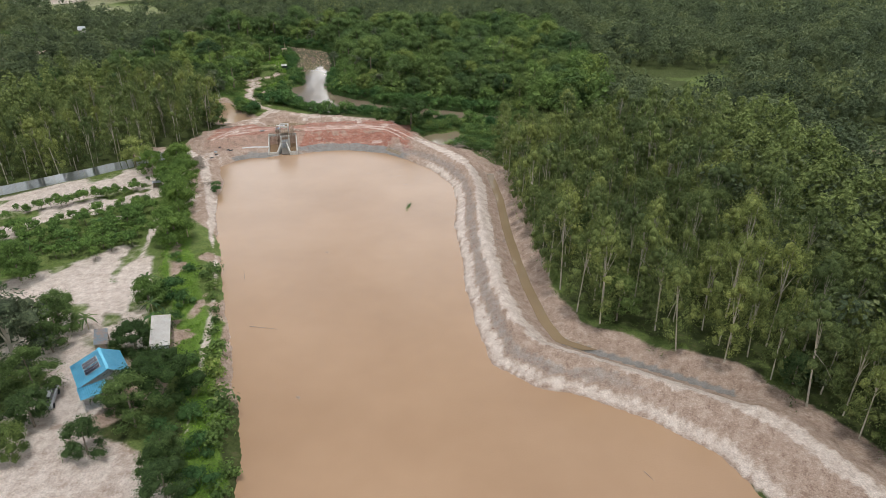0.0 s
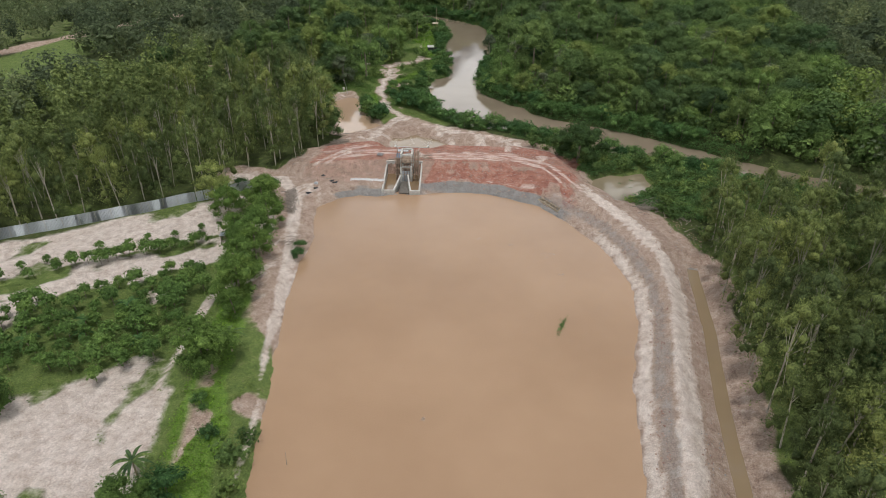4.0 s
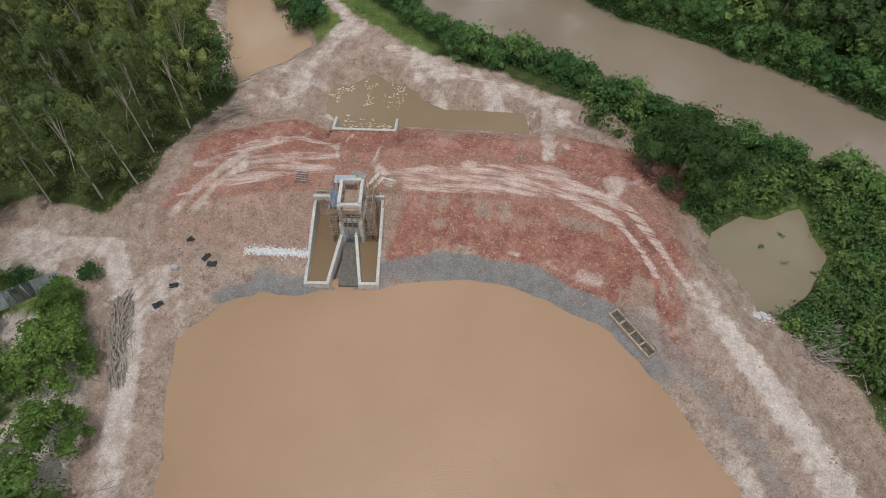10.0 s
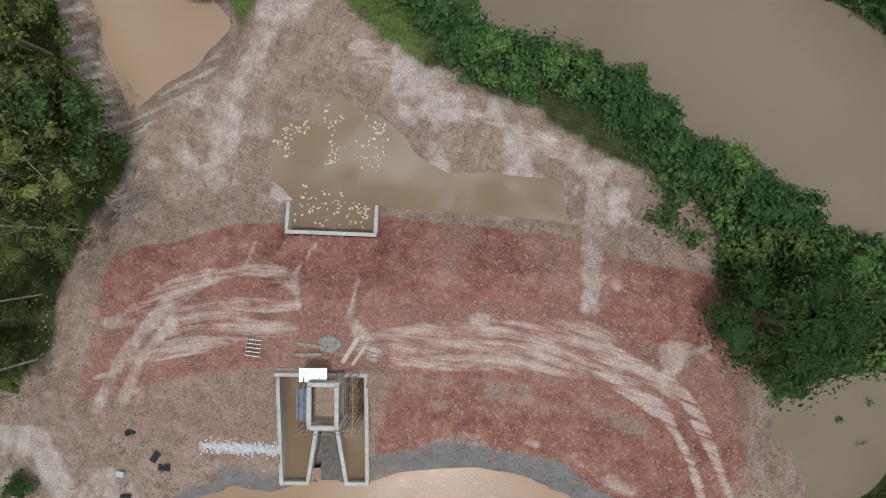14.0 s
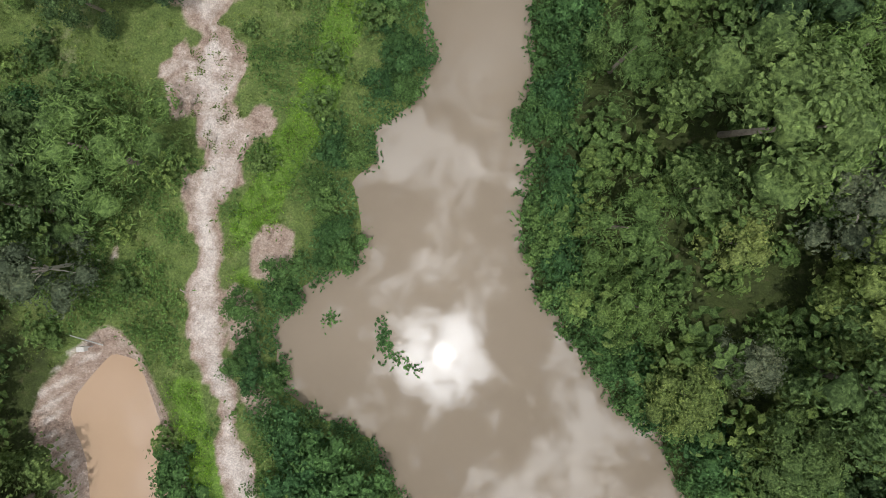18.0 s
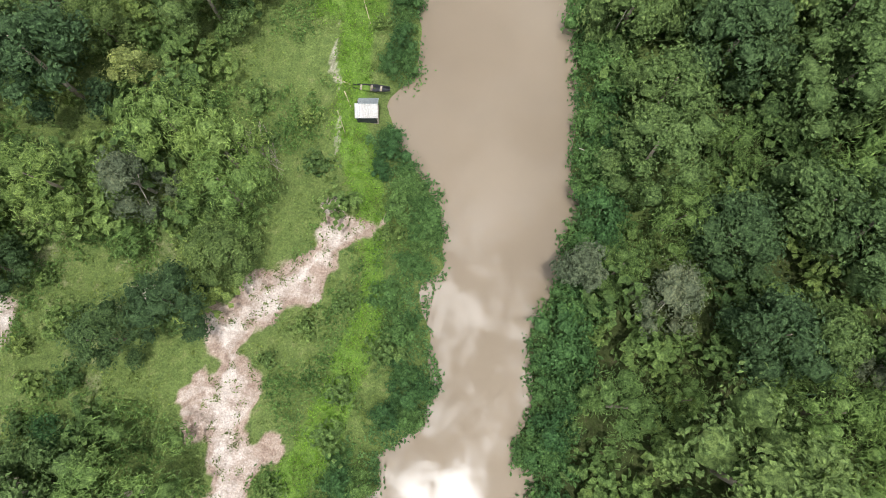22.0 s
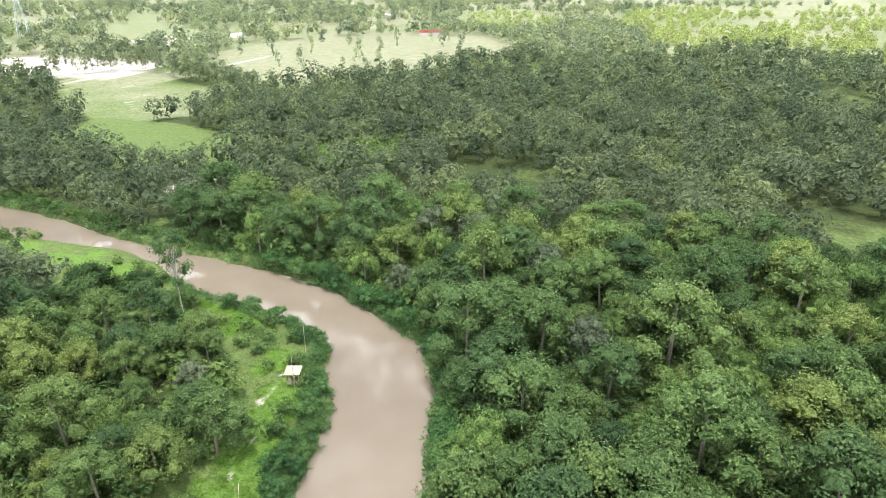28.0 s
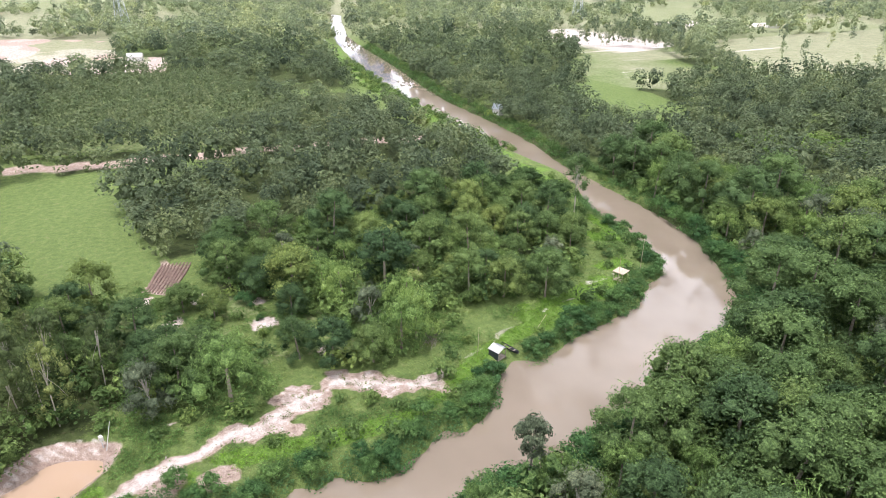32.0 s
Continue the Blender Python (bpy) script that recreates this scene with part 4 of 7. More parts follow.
def tree_kind(name, mat, bark, seed, count, radius, z0, z1, lobe, leaves, size, trunk, label, category="tree", flat=0.75, aspect=0.6, droop=0.0, bare=0.5, core=2, core_scale=0.62, jitter=1.0, limbs=0):
    r = np.random.default_rng(seed)
    lobes = spread(r, count, radius, z0, z1, lobe, flat)
    v, f = lobe_crown(r, lobes, leaves, size, core, core_scale, aspect, droop, jitter)
    root = new(name)
    root.empty_display_size = 0.2
    c = new("crown", quads_mesh("crown", v, f, mat))
    c.parent = root
    part("trunk", trunk_bm(r, z1, lobes, trunk, bare, limbs), bark, root)
    return tagged(root, label, category)


PROTO = {"broad": [], "euc": [], "bamboo": [], "shrub": [], "grey": [], "lime": [], "bush": []}
for k in range(6):
    PROTO["broad"].append(tree_kind("broadleaf_tree", LEAF_BROAD, BARK, 20 + k, 21 + k % 3, 3.1 + 0.26 * k, 1.8, 6.2 + 0.75 * k, 1.2 + 0.05 * k, 165, 0.18, 0.22, "dense green broadleaf tree in the riverside wood"))
PROTO["bank"] = [tree_kind("bank_tree", LEAF_BANK, BARK, 330 + k, 19, 2.9 + 0.25 * k, 1.4, 5.8 + 0.7 * k, 1.15, 150, 0.18, 0.2, "dense bright green tree on the bank beside the orchard") for k in range(3)]
for k in range(4):
    PROTO["euc"].append(tree_kind("eucalyptus_tree", LEAF_EUC, BARK_PALE, 40 + k, 21, 2.0 + 0.2 * k, 3.2, 10.6 + 0.8 * k, 1.0, 78, 0.155, 0.11, "slender eucalyptus with pale trunk and olive crown", flat=1.3, aspect=0.4, droop=0.4, bare=0.6, core=1, core_scale=0.5, jitter=1.3, limbs=6))
for k in range(3):
    PROTO["bamboo"].append(tree_kind("bamboo_clump", LEAF_BAMBOO, BARK, 60 + k, 16, 3.0 + 0.3 * k, 1.6, 5.4 + 0.7 * k, 1.15, 150, 0.19, 0.2, "feathery drooping green bamboo clump", core_scale=0.42, flat=1.1, aspect=0.24, droop=0.6, jitter=1.3))
for k in range(3):
    PROTO["shrub"].append(tree_kind("shrub", LEAF_SHRUB, BARK, 80 + k, 7 + k, 1.15 + 0.2 * k, 0.45, 1.3 + 0.3 * k, 0.62, 95, 0.11, 0.05, "bushy green shrub on the water's edge", "shrub", core=1, core_scale=0.7))
for k in range(2):
    PROTO["bush"].append(tree_kind("fruit_bush", LEAF_BUSH, BARK, 86 + k, 5, 0.6, 0.6, 1.5, 0.45, 50, 0.12, 0.04, "young green fruit bush in a sandy orchard row", "bush"))
PROTO["grey"].append(tree_kind("grey_leaved_tree", LEAF_GREY, BARK_PALE, 91, 18, 2.8, 2.2, 6.6, 1.05, 120, 0.14, 0.18, "grey-green feathery tree with pale branches", limbs=8))
PROTO["lime"].append(tree_kind("lime_tree", LEAF_LIME, BARK, 92, 13, 2.3, 2.5, 6.0, 1.05, 110, 0.15, 0.18, "pale yellow-green tree standing above darker trees"))

PROTO["round"] = [tree_kind("raintree", LEAF_ROUND, BARK, 301, 36, 4.4, 2.2, 6.6, 1.4, 165, 0.15, 0.28, "wide round dark green tree by the dam's end")]

first_used = set()
shrub_count = [0]
rest_shrubs = []
placed = []


def plant(kind, x, y, scale=1.0, variant=None, label="", z=None, group=""):
    """Sets one tree on the ground; the model itself serves as the first."""
    if kind == "shrub":
        shrub_count[0] += 1
        if shrub_count[0] > 295:
            rest_shrubs.append((x, y))
            return None
    ps = PROTO[kind]
    k = int(rng.integers(len(ps))) if variant is None else variant % len(ps)
    z = float(ground_z(x, y)) - 0.05 if z is None else z
    m4 = pose(x, y, z, rng.normal() * 2.5, rng.normal() * 2.5, rng.uniform(0, 360)) @ Matrix.Diagonal((scale * rng.uniform(0.9, 1.1), scale * rng.uniform(0.9, 1.1), scale, 1))
    if (kind, k) in first_used:
        ob = copy_thing(ps[k], Matrix())
    else:
        ob = ps[k]
        first_used.add((kind, k))
    ob.matrix_basis = m4
    placed.append((x, y, scale))
    if label:
        ob["label"] = label
    if group:
        ob["group"] = group
    return ob


def scatter(poly_or_fn, box, gap, tries, seed):
    """Uneven places at least gap apart."""
    r = np.random.default_rng(seed)
    xs, ys = r.uniform(box[0], box[1], tries), r.uniform(box[2], box[3], tries)
    ok = poly_or_fn(xs, ys)
    xs, ys = xs[ok], ys[ok]
    cell, out = {}, []
    for x, y in zip(xs, ys):
        g = gap(x, y) if callable(gap) else gap
        i, j = int(x // 3), int(y // 3)
        w = int(g // 3) + 1
        if all((x - a) ** 2 + (y - c) ** 2 > g * g for p in range(i - w, i + w + 1) for q in range(j - w, j + w + 1) for a, c in cell.get((p, q), ())):
            cell.setdefault((i, j), []).append((x, y))
            out.append((float(x), float(y)))
    return out


EUC_E = [(11.5, 156), (12.5, 148), (14, 130), (14.5, 115), (16.5, 95), (20, 83), (28, 77.5), (39, 71), (47, 58), (60, 30), (130, 30), (150, 150), (60, 164), (26, 161)]
EUC_W = [(-64.5, 148), (-60.5, 157), (-62, 165), (-61.5, 173), (-68, 182), (-77, 198), (-90, 203), (-108, 196), (-150, 170), (-150, 80), (-102, 112)]


def clear_of(xs, ys, river=1.5):
    ok = (signed(xs, ys, RIVER) > river) & (signed(xs, ys, CLAY_POND) > 3) & (signed(xs, ys, SIDE_POND) > 1.5) & (signed(xs, ys, RES) > 6)
    ok &= (seg_dist(xs, ys, SAND_PATH) > 3.5) & (seg_dist(xs, ys, CREST) > 11) & (signed(xs, ys, BASIN) > 8) & (seg_dist(xs, ys, DITCH) > 3)
    for fld in (FIELD_RICE, GLADE, PLOT_W, FIELD_W, FIELD_ROAD, MEADOW, FIELD_DRY, FIELD_NW, FIELD_SAND, FIELD_STRIP, RUBBER, SCRUB, ORCHARD):
        ok &= ~inside(xs, ys, fld)
    return ok


PENINSULA = [(-49, 196), (-50, 260), (-60, 300), (-130, 330), (-150, 300), (-120, 196)]


def near_wood(xs, ys):
    ok = clear_of(xs, ys, 3.5) & ~inside(xs, ys, EUC_E) & ~inside(xs, ys, EUC_W) & (signed(xs, ys, SIDE_POND) > 4) & (np.hypot(xs + 32, ys - 291) > 4)
    ok &= ~inside(xs, ys, [(-24, 170), (-24, 196), (10, 186), (60, 178), (90, 172), (90, 156), (8, 156)])
    ok &= ~inside(xs, ys, [(-64, 186), (-40, 184), (-43, 206), (-62, 210)])
    pen = inside(xs, ys, PENINSULA)
    ok &= ~(pen & (signed(xs, ys, RIVER) < 11 + 7 * vnoise(xs, ys, 12)))
    ok &= ~(pen & (ys < 250) & (vnoise(xs, ys, 14, 2) < 0.48))
    return ok & ~((ys < 192) & (xs < -45) & (signed(xs, ys, YARD) < 3))


MARKED = [("bamboo", -72.3, 221.4, 1.5), ("bamboo", -38, 238, 1.1), ("bamboo", -35.2, 226, 1.1), ("lime", -26.2, 227.3, 0.9), ("grey", -18.4, 232, 1.3), ("grey", -35.4, 247.6, 1.0), ("broad", -27.5, 246.2, 1.2), ("broad", -75.2, 274.6, 0.9), ("lime", -85.5, 254.6, 0.85),
          ("round", -109, 303, 0.85), ("round", -117.5, 302, 0.95), ("grey", -35, 303, 1.3), ("bamboo", -79.5, 250.2, 1.2), ("bamboo", -44.6, 279.5, 1.2), ("broad", -31.2, 294.6, 1.0), ("broad", -40.8, 318, 1.2), ("bamboo", -87, 243, 1.1), ("broad", -74.5, 236, 0.75), ("bamboo", -72.6, 246, 1.25), ("bamboo", -74.5, 249.5, 1.3), ("grey", -75, 212.5, 1.1), ("broad", -77.5, 216, 0.85), ("broad", -80, 212.5, 0.8), ("euc", -80.5, 200.5, 1.0), ("euc", -84.5, 207.5, 0.95), ("euc", -78.5, 202, 0.9), ("shrub", -52.5, 203, 1.9), ("shrub", -50, 201.5, 2.0), ("shrub", -51.5, 199.5, 1.8), ("shrub", -48.5, 199, 1.9), ("shrub", -47, 197, 1.7), ("shrub", -53.5, 201, 1.6), ("shrub", -55, 203.8, 1.5), ("shrub", -49.5, 197.2, 1.5), ("shrub", -44.4, 195.2, 1.6), ("shrub", -42.8, 193.8, 1.5), ("shrub", -40, 192.4, 1.3), ("shrub", -34.6, 190, 1.7), ("shrub", -32.6, 190.2, 1.5), ("shrub", -29.2, 190.3, 1.7), ("shrub", -27.2, 190, 1.5), ("shrub", -21.8, 188.2, 1.6), ("shrub", -62.6, 197.4, 1.5), ("shrub", -61.4, 195.6, 1.4), ("shrub", -63.4, 199.2, 1.3), ("shrub", -56.4, 191.8, 1.7), ("shrub", -57.4, 190.6, 1.4), ("shrub", -59.9, 193.9, 0.9)]
for kind, x, y, sc in MARKED:
    plant(kind, x, y, sc)


def far_from_marked(x, y, gap=4.6):
    return all((x - mx) ** 2 + (y - my) ** 2 > gap * gap for _, mx, my, _ in MARKED)


rest_spots = []
wood_spots = [p for p in scatter(near_wood, (-120, 45, 172, 345), 4.9, 14000, 3) if far_from_marked(*p)]
wood_spots.sort(key=lambda p: (p[0] + 55) ** 2 + (p[1] - 262) ** 2)
used = 0
for x, y in wood_spots:
    kind = "bamboo" if rng.random() < (0.6 if -48 < x < -22 and 205 < y < 265 and signed(np.array([x]), np.array([y]), RIVER)[0] < 13 else 0.2) else ("grey" if rng.random() < 0.06 else ("lime" if rng.random() < 0.015 else "broad"))
    if kind == "broad":
        used += 1
    if kind == "broad" and used > 300:
        rest_spots.append((x, y))
        continue
    low = x > -50 and 205 < y < 264 and signed(np.array([x]), np.array([y]), RIVER)[0] < 13
    plant(kind, x, y, (0.62 + 0.4 * rng.random()) if low else (0.62 + 0.55 * rng.random() if inside(np.array([x]), np.array([y]), PENINSULA)[0] else 0.85 + 0.65 * rng.random() ** 1.2))
euc_spots = scatter(lambda a, c: inside(a, c, EUC_E) & (seg_dist(a, c, DITCH) > 2.4) & (seg_dist(a, c, CREST) > 5.5) & (signed(a, c, SIDE_POND) > 3) & (signed(a, c, RIVER) > 3), (8, 75, 40, 175), 3.3, 9000, 4) + scatter(lambda a, c: inside(a, c, EUC_W) & (signed(a, c, YARD) > 0.4) & (signed(a, c, CLAY_POND) > 4) & (seg_dist(a, c, BANK_TRACK) > 4), (-120, -60, 95, 205), 3.6, 8000, 5)
euc_spots.sort(key=lambda p: p[0] - 20 if p[0] > 0 else -62 - p[0])
for x, y in euc_spots[:300]:
    plant("euc", x, y, rng.uniform(0.78, 1.12))

for x, y in scatter(lambda a, c: inside(a, c, EUC_E) & (seg_dist(a, c, DITCH) > 6), (14, 70, 45, 156), 9.0, 300, 33)[:34]:
    plant("broad", x, y, rng.uniform(0.45, 0.8), label="dark green tree under the tall eucalyptus")

# trees of the reservoir's west bank and round the houses
for kind, x, y, sc in (("broad", -50.4, 122.6, 0.65), ("broad", -48.4, 116.8, 0.6), ("broad", -44.4, 104, 0.75), ("broad", -54, 126.8, 0.6), ("lime", -64, 139, 0.8), ("broad", -56.4, 130.6, 0.55), ("broad", -52.5, 131, 0.8), ("broad", -57.7, 140.6, 0.75), ("broad", -54, 135.8, 0.65), ("broad", -50.7, 126.2, 0.7), ("broad", -47.8, 117.4, 0.75), ("broad", -43, 103.6, 0.85), ("broad", -61.6, 136.4, 0.65), ("lime", -68.2, 142, 0.95), ("broad", -60.8, 146.2, 0.5),
                       ("broad", -47, 76.2, 0.7), ("broad", -48.4, 79, 0.6), ("broad", -46.2, 73.4, 0.6), ("grey", -47.2, 68.4, 1.5), ("grey", -51.5, 73.5, 1.4), ("round", -28.4, 64.6, 0.9), ("round", -36.2, 74.4, 0.56), ("broad", -32.6, 63.2, 0.5), ("broad", -43.2, 65.2, 0.65), ("broad", -47.6, 63.4, 0.8), ("round", -23.8, 53.6, 0.5), ("broad", -29.6, 60.4, 0.62), ("broad", -23.6, 55, 0.55), ("broad", -32.6, 56.4, 0.5), ("broad", -61.6, 91, 0.85), ("broad", -39.2, 84.8, 0.6),
                       ("broad", -39.6, 55.6, 0.6), ("broad", -22, 50.4, 0.55), ("broad", -40.4, 60.2, 0.6), ("broad", -45, 60.5, 0.7), ("broad", -49.5, 120.8, 0.5), ("broad", -46.2, 113.5, 0.5), ("broad", -58.2, 143.2, 0.6), ("broad", -51.2, 122.8, 0.55)):
    plant("bank" if kind == "broad" and y > 84 else kind, x, y, sc * (1.15 if y > 84 else 1.0), label="dense green tree on the bank beside the orchard" if kind == "broad" and y <= 84 else ("wide round dark green tree beside the house" if kind == "round" else ""))
for x, y, sc in ((-63.6, 86, 1.0), (-37.4, 88, 1.3), (-34.6, 85.4, 1.1), (-38.2, 86.5, 1.2), (-33.8, 80.5, 0.8), (-28.2, 71.5, 0.9), (-26, 66.5, 1.0), (-24.5, 62, 1.1), (-26.5, 59.5, 1.0), (-21.5, 57, 1.0), (-45.8, 129.5, 0.8), (-46.6, 131.8, 0.7), (-20, 53, 1.0), (-37.5, 95, 0.8), (-41, 98.5, 0.7), (-63.5, 88.2, 0.8), (-72, 95.5, 0.7), (-66, 147, 0.9), (-61, 149.5, 0.9)):
    plant("shrub", x, y, sc, label="bushy green shrub on the reservoir's west bank")
for k in range(12):
    plant("bush", -88 + 2.4 * k + rng.uniform(-0.5, 0.5), 104.2 + 2.18 * k + rng.uniform(-0.5, 0.5), rng.uniform(0.8, 1.3), group="orchard row by the path")
for k in range(10):
    plant("bush", -84 + 2.5 * k + rng.uniform(-0.8, 0.8), 112.6 + 2.27 * k + rng.uniform(-0.8, 0.8), rng.uniform(0.5, 0.9), group="orchard row by the wall")
PLOT = [(-78, 102.5), (-67, 113.4), (-57.5, 121.8), (-53.2, 118.5), (-52.4, 112), (-49.5, 104), (-52.5, 98), (-60, 98), (-68, 93), (-80, 94)]
for x, y in scatter(lambda a, c: inside(a, c, PLOT), (-90, -45, 85, 125), 1.75, 1800, 71)[:190]:
    plant("bush", x, y, rng.uniform(0.9, 1.8), group="green plot in the orchard")
for k in range(12):
    plant("bush", -76 + 1.5 * k + rng.uniform(-0.4, 0.4), 115.6 + 1.12 * k + rng.uniform(-0.4, 0.4), rng.uniform(0.9, 1.6), group="orchard row above the lane")

# shrubs along the water
def along_line(line, step):
    out, left = [], 0.0
    for (ax, ay), (bx, by) in zip(line, line[1:]):
        ln = math.hypot(bx - ax, by - ay)
        s = left
        while s < ln:
            out.append((ax + (bx - ax) * s / ln, ay + (by - ay) * s / ln, (by - ay) / ln, -(bx - ax) / ln))
            s += step * rng.uniform(0.7, 1.3)
        left = s - ln
    return out


for x, y, nx_, ny_ in along_line([p for p in BANK_L if -100 < p[0] < 18], 1.25):
    if rng.random() < 0.85:
        o = rng.uniform(0.4, 3.2)
        if math.hypot(x + 65, y - 258.8) > 3.4:
            plant("shrub", x - nx_ * o, y - ny_ * o, rng.uniform(0.65, 1.3) * (0.9 if y > 195 else 1.35))
for x, y, nx_, ny_ in along_line([p for p in BANK_R if -100 < p[0] < 20], 1.8):
    o = rng.uniform(0.9, 2.8)
    plant("shrub", x - nx_ * o, y - ny_ * o, rng.uniform(1.1, 1.7))
glade_spots = scatter(lambda a, c: inside(a, c, GLADE), (-105, -72, 210, 246), 2.6, 400, 51)
for x, y in glade_spots[:34]:
    plant("shrub", x, y, rng.uniform(0.5, 1.25), label="low green shrub in the grassy glade")
for x, y, sc in ((-90, 235, 0.7), (-95, 224, 0.6), (-86.5, 216, 0.6), (-100, 220, 0.7)):
    plant("broad", x, y, sc, label="small round tree in the grassy glade")
strip_spots = scatter(lambda a, c: inside(a, c, PENINSULA) & (signed(a, c, RIVER) > 3.5) & (signed(a, c, RIVER) < 16) & (signed(a, c, CLAY_POND) > 2) & (seg_dist(a, c, SAND_PATH) > 2.5) & (seg_dist(a, c, HUT_PATH) > 1.5) & (np.hypot(a + 65, c - 258) > 4), (-125, -48, 196, 322), 3.6, 900, 21)
for x, y in strip_spots[:75]:
    plant("shrub", x, y, rng.uniform(0.4, 0.95), label="low green shrub in the rank grass of the bank")
for x, y, sc in ((-57.2, 190.4, 1.4), (-58.8, 192.6, 1.2), (-62.6, 196.2, 1.3), (-61.6, 194.4, 1.1), (-64.4, 200.6, 0.8)):
    plant("shrub", x, y, sc, label="round green bush at the clay pond's edge")
for k in range(16):
    q = k / 15
    plant("shrub", -16.5 - 17 * q - rng.uniform(0.3, 1.4), 52 + 44 * q, rng.uniform(0.4, 0.75), label="low green weeds along the reservoir's west edge")
for x, y in ((4, 178), (6, 172.5), (4.6, 164.6), (-1, 176.2), (-4, 175.2), (-6.5, 177), (-4.5, 179.5), (-12, 181.5), (1, 161.3), (7, 168), (8, 163), (6, 159), (-8.5, 182.5), (2, 180), (9, 175), (12, 170), (10, 158), (12.5, 152)):
    plant("shrub", x, y, rng.uniform(1.0, 1.7), label="dense green shrub beside the side pond")

# the broad round tree below the dam's east shoulder
plant("round", -9.6, 176.6, 1.05)
# a tall lone tree with a bare stem on the point, and a thin young one on the near bank
r = np.random.default_rng(77)
for name, x, y, hgt, rad, label in (("tall_tree", -100, 302, 15.0, 2.7, "tall lone tree with a bare pale stem"), ("young_tree", -43.4, 247.6, 9.0, 1.7, "thin young tree with sparse grey-green leaves at the water")):
    root = new(name)
    lobes = spread(r, 18, rad, hgt * 0.58, hgt * 0.97, rad * 0.42, 0.95)
    cv, cf = lobe_crown(r, lobes, 110, 0.2, 1, 0.62)
    co = new("crown", quads_mesh("crown", cv, cf, LEAF_BROAD if hgt > 12 else LEAF_GREY))
    co.parent = root
    part("trunk", trunk_bm(r, hgt, lobes, 0.16, 0.6, 9), BARK_PALE, root)
    root.location = (x, y, float(ground_z(x, y)) - 0.1)
    tagged(root, label, "tree")


# far woods: simpler trees joined into one mass
def far_tree(seed, count, radius, z0, z1, lobe, leaves, size, flat=0.8, heart=0.72):
    """A simple tree: a few broad inner sprays and lobes of leaf clumps, thickest on top."""
    r = np.random.default_rng(seed)
    k = 26
    w = r.normal(size=(k, 3))
    w /= np.linalg.norm(w, axis=1, keepdims=True)
    p = w * np.array([radius, radius, (z1 - z0) * 0.5]) * heart * r.uniform(0.45, 0.95, (k, 1)) + np.array([0, 0, (z0 + z1) * 0.47])
    w[:, 2] += 0.5
    v, f = leaf_quads(r, p, w / np.linalg.norm(w, axis=1, keepdims=True), radius * 0.23, 0.8)
    vs, fs, base = [v], [f], len(v)
    cv, cf = lobe_crown(r, spread(r, count, radius, z0, z1, lobe, flat), leaves, size, 0, 0.5, 0.75, 0.0, 0.4, 0.7, (0.8, 1.03))
    return np.concatenate(vs + [cv]), np.concatenate(fs + [cf + base])


FAR_MID = [far_tree(200 + k, 8, 2.9 + 0.3 * k, 2.0, 6.0 + 0.7 * k, 1.65, 40, 0.33) for k in range(6)]
FAR_NEAR = [far_tree(280 + k, 16, 3.2 + 0.3 * k, 2.0, 6.2 + 0.7 * k, 1.25, 44, 0.29) for k in range(5)]
FAR_LOW = [far_tree(220 + k, 6, 2.7 + 0.4 * k, 1.8, 5.2 + 0.6 * k, 1.8, 23, 0.47) for k in range(7)]
FAR_EUC = [far_tree(240 + k, 10, 1.7, 4.0, 10.6 + k, 1.0, 24, 0.34, 1.3, 0.45) for k in range(3)]
FAR_ROW = [far_tree(260 + k, 4, 1.7, 2.6, 5.4 + 0.5 * k, 1.3, 18, 0.38, 0.9) for k in range(3)]
FAR_SCRUB = [far_tree(270 + k, 4, 1.6, 0.7, 2.2, 0.9, 24, 0.27, 0.8) for k in range(3)]


def far_wood(name, places, label, mat, models, lo=0.8, hi=1.4, seed=9):
    r = np.random.default_rng(seed)
    vs, fs, tones, base = [], [], [], 0
    for x, y in places:
        v, f = models[r.integers(len(models))]
        a, s = r.uniform(0, 6.28), r.uniform(lo, hi)
        ca, sa = math.cos(a) * s, math.sin(a) * s
        w = np.stack([v[:, 0] * ca - v[:, 1] * sa + x, v[:, 0] * sa + v[:, 1] * ca + y, v[:, 2] * s * r.uniform(0.85, 1.25) + float(ground_z(x, y)) - 0.6], -1)
        vs.append(w), fs.append(f + base), tones.append(np.full(len(w), r.random(), np.float32))
        base += len(w)
    ob = new(name, quads_mesh(name, np.concatenate(vs), np.concatenate(fs), mat))
    ob.data.attributes.new("tone", "FLOAT", "POINT").data.foreach_set("value", np.concatenate(tones))
    return tagged(ob, label, "woodland", kind="stuff")


def far_ok(xs, ys):
    near = (xs > -120) & (xs < 46) & (ys < 345)
    sd = signed(xs, ys, RIVER)
    open_bank = (xs < -122) & (sd < 15) & (ys < 326 + (-xs - 130) * 0.13)
    unseen = (xs > 14 + 0.8 * (ys - 10)) & (ys < 330)
    return ~near & ~open_bank & ~unseen & (seg_dist(xs, ys, ROAD_W) > 4.5) & clear_of(xs, ys, 3.0) & (vnoise(xs, ys, 60, 2) > 0.22 + 0.26 * smooth(380, 620, np.hypot(xs + 50, ys - 230)))


view = [(-130, 200), (-800, 150), (-1100, 900), (-300, 1350), (250, 1300), (500, 800), (120, 150), (140, 40), (76, 40), (76, 345), (-118, 345)]
mid_zone = lambda a, c: far_ok(a, c) & (np.hypot(a + 50, c - 230) < 260)
low_zone = lambda a, c: far_ok(a, c) & (np.hypot(a + 50, c - 230) >= 260) & inside(a, c, view)
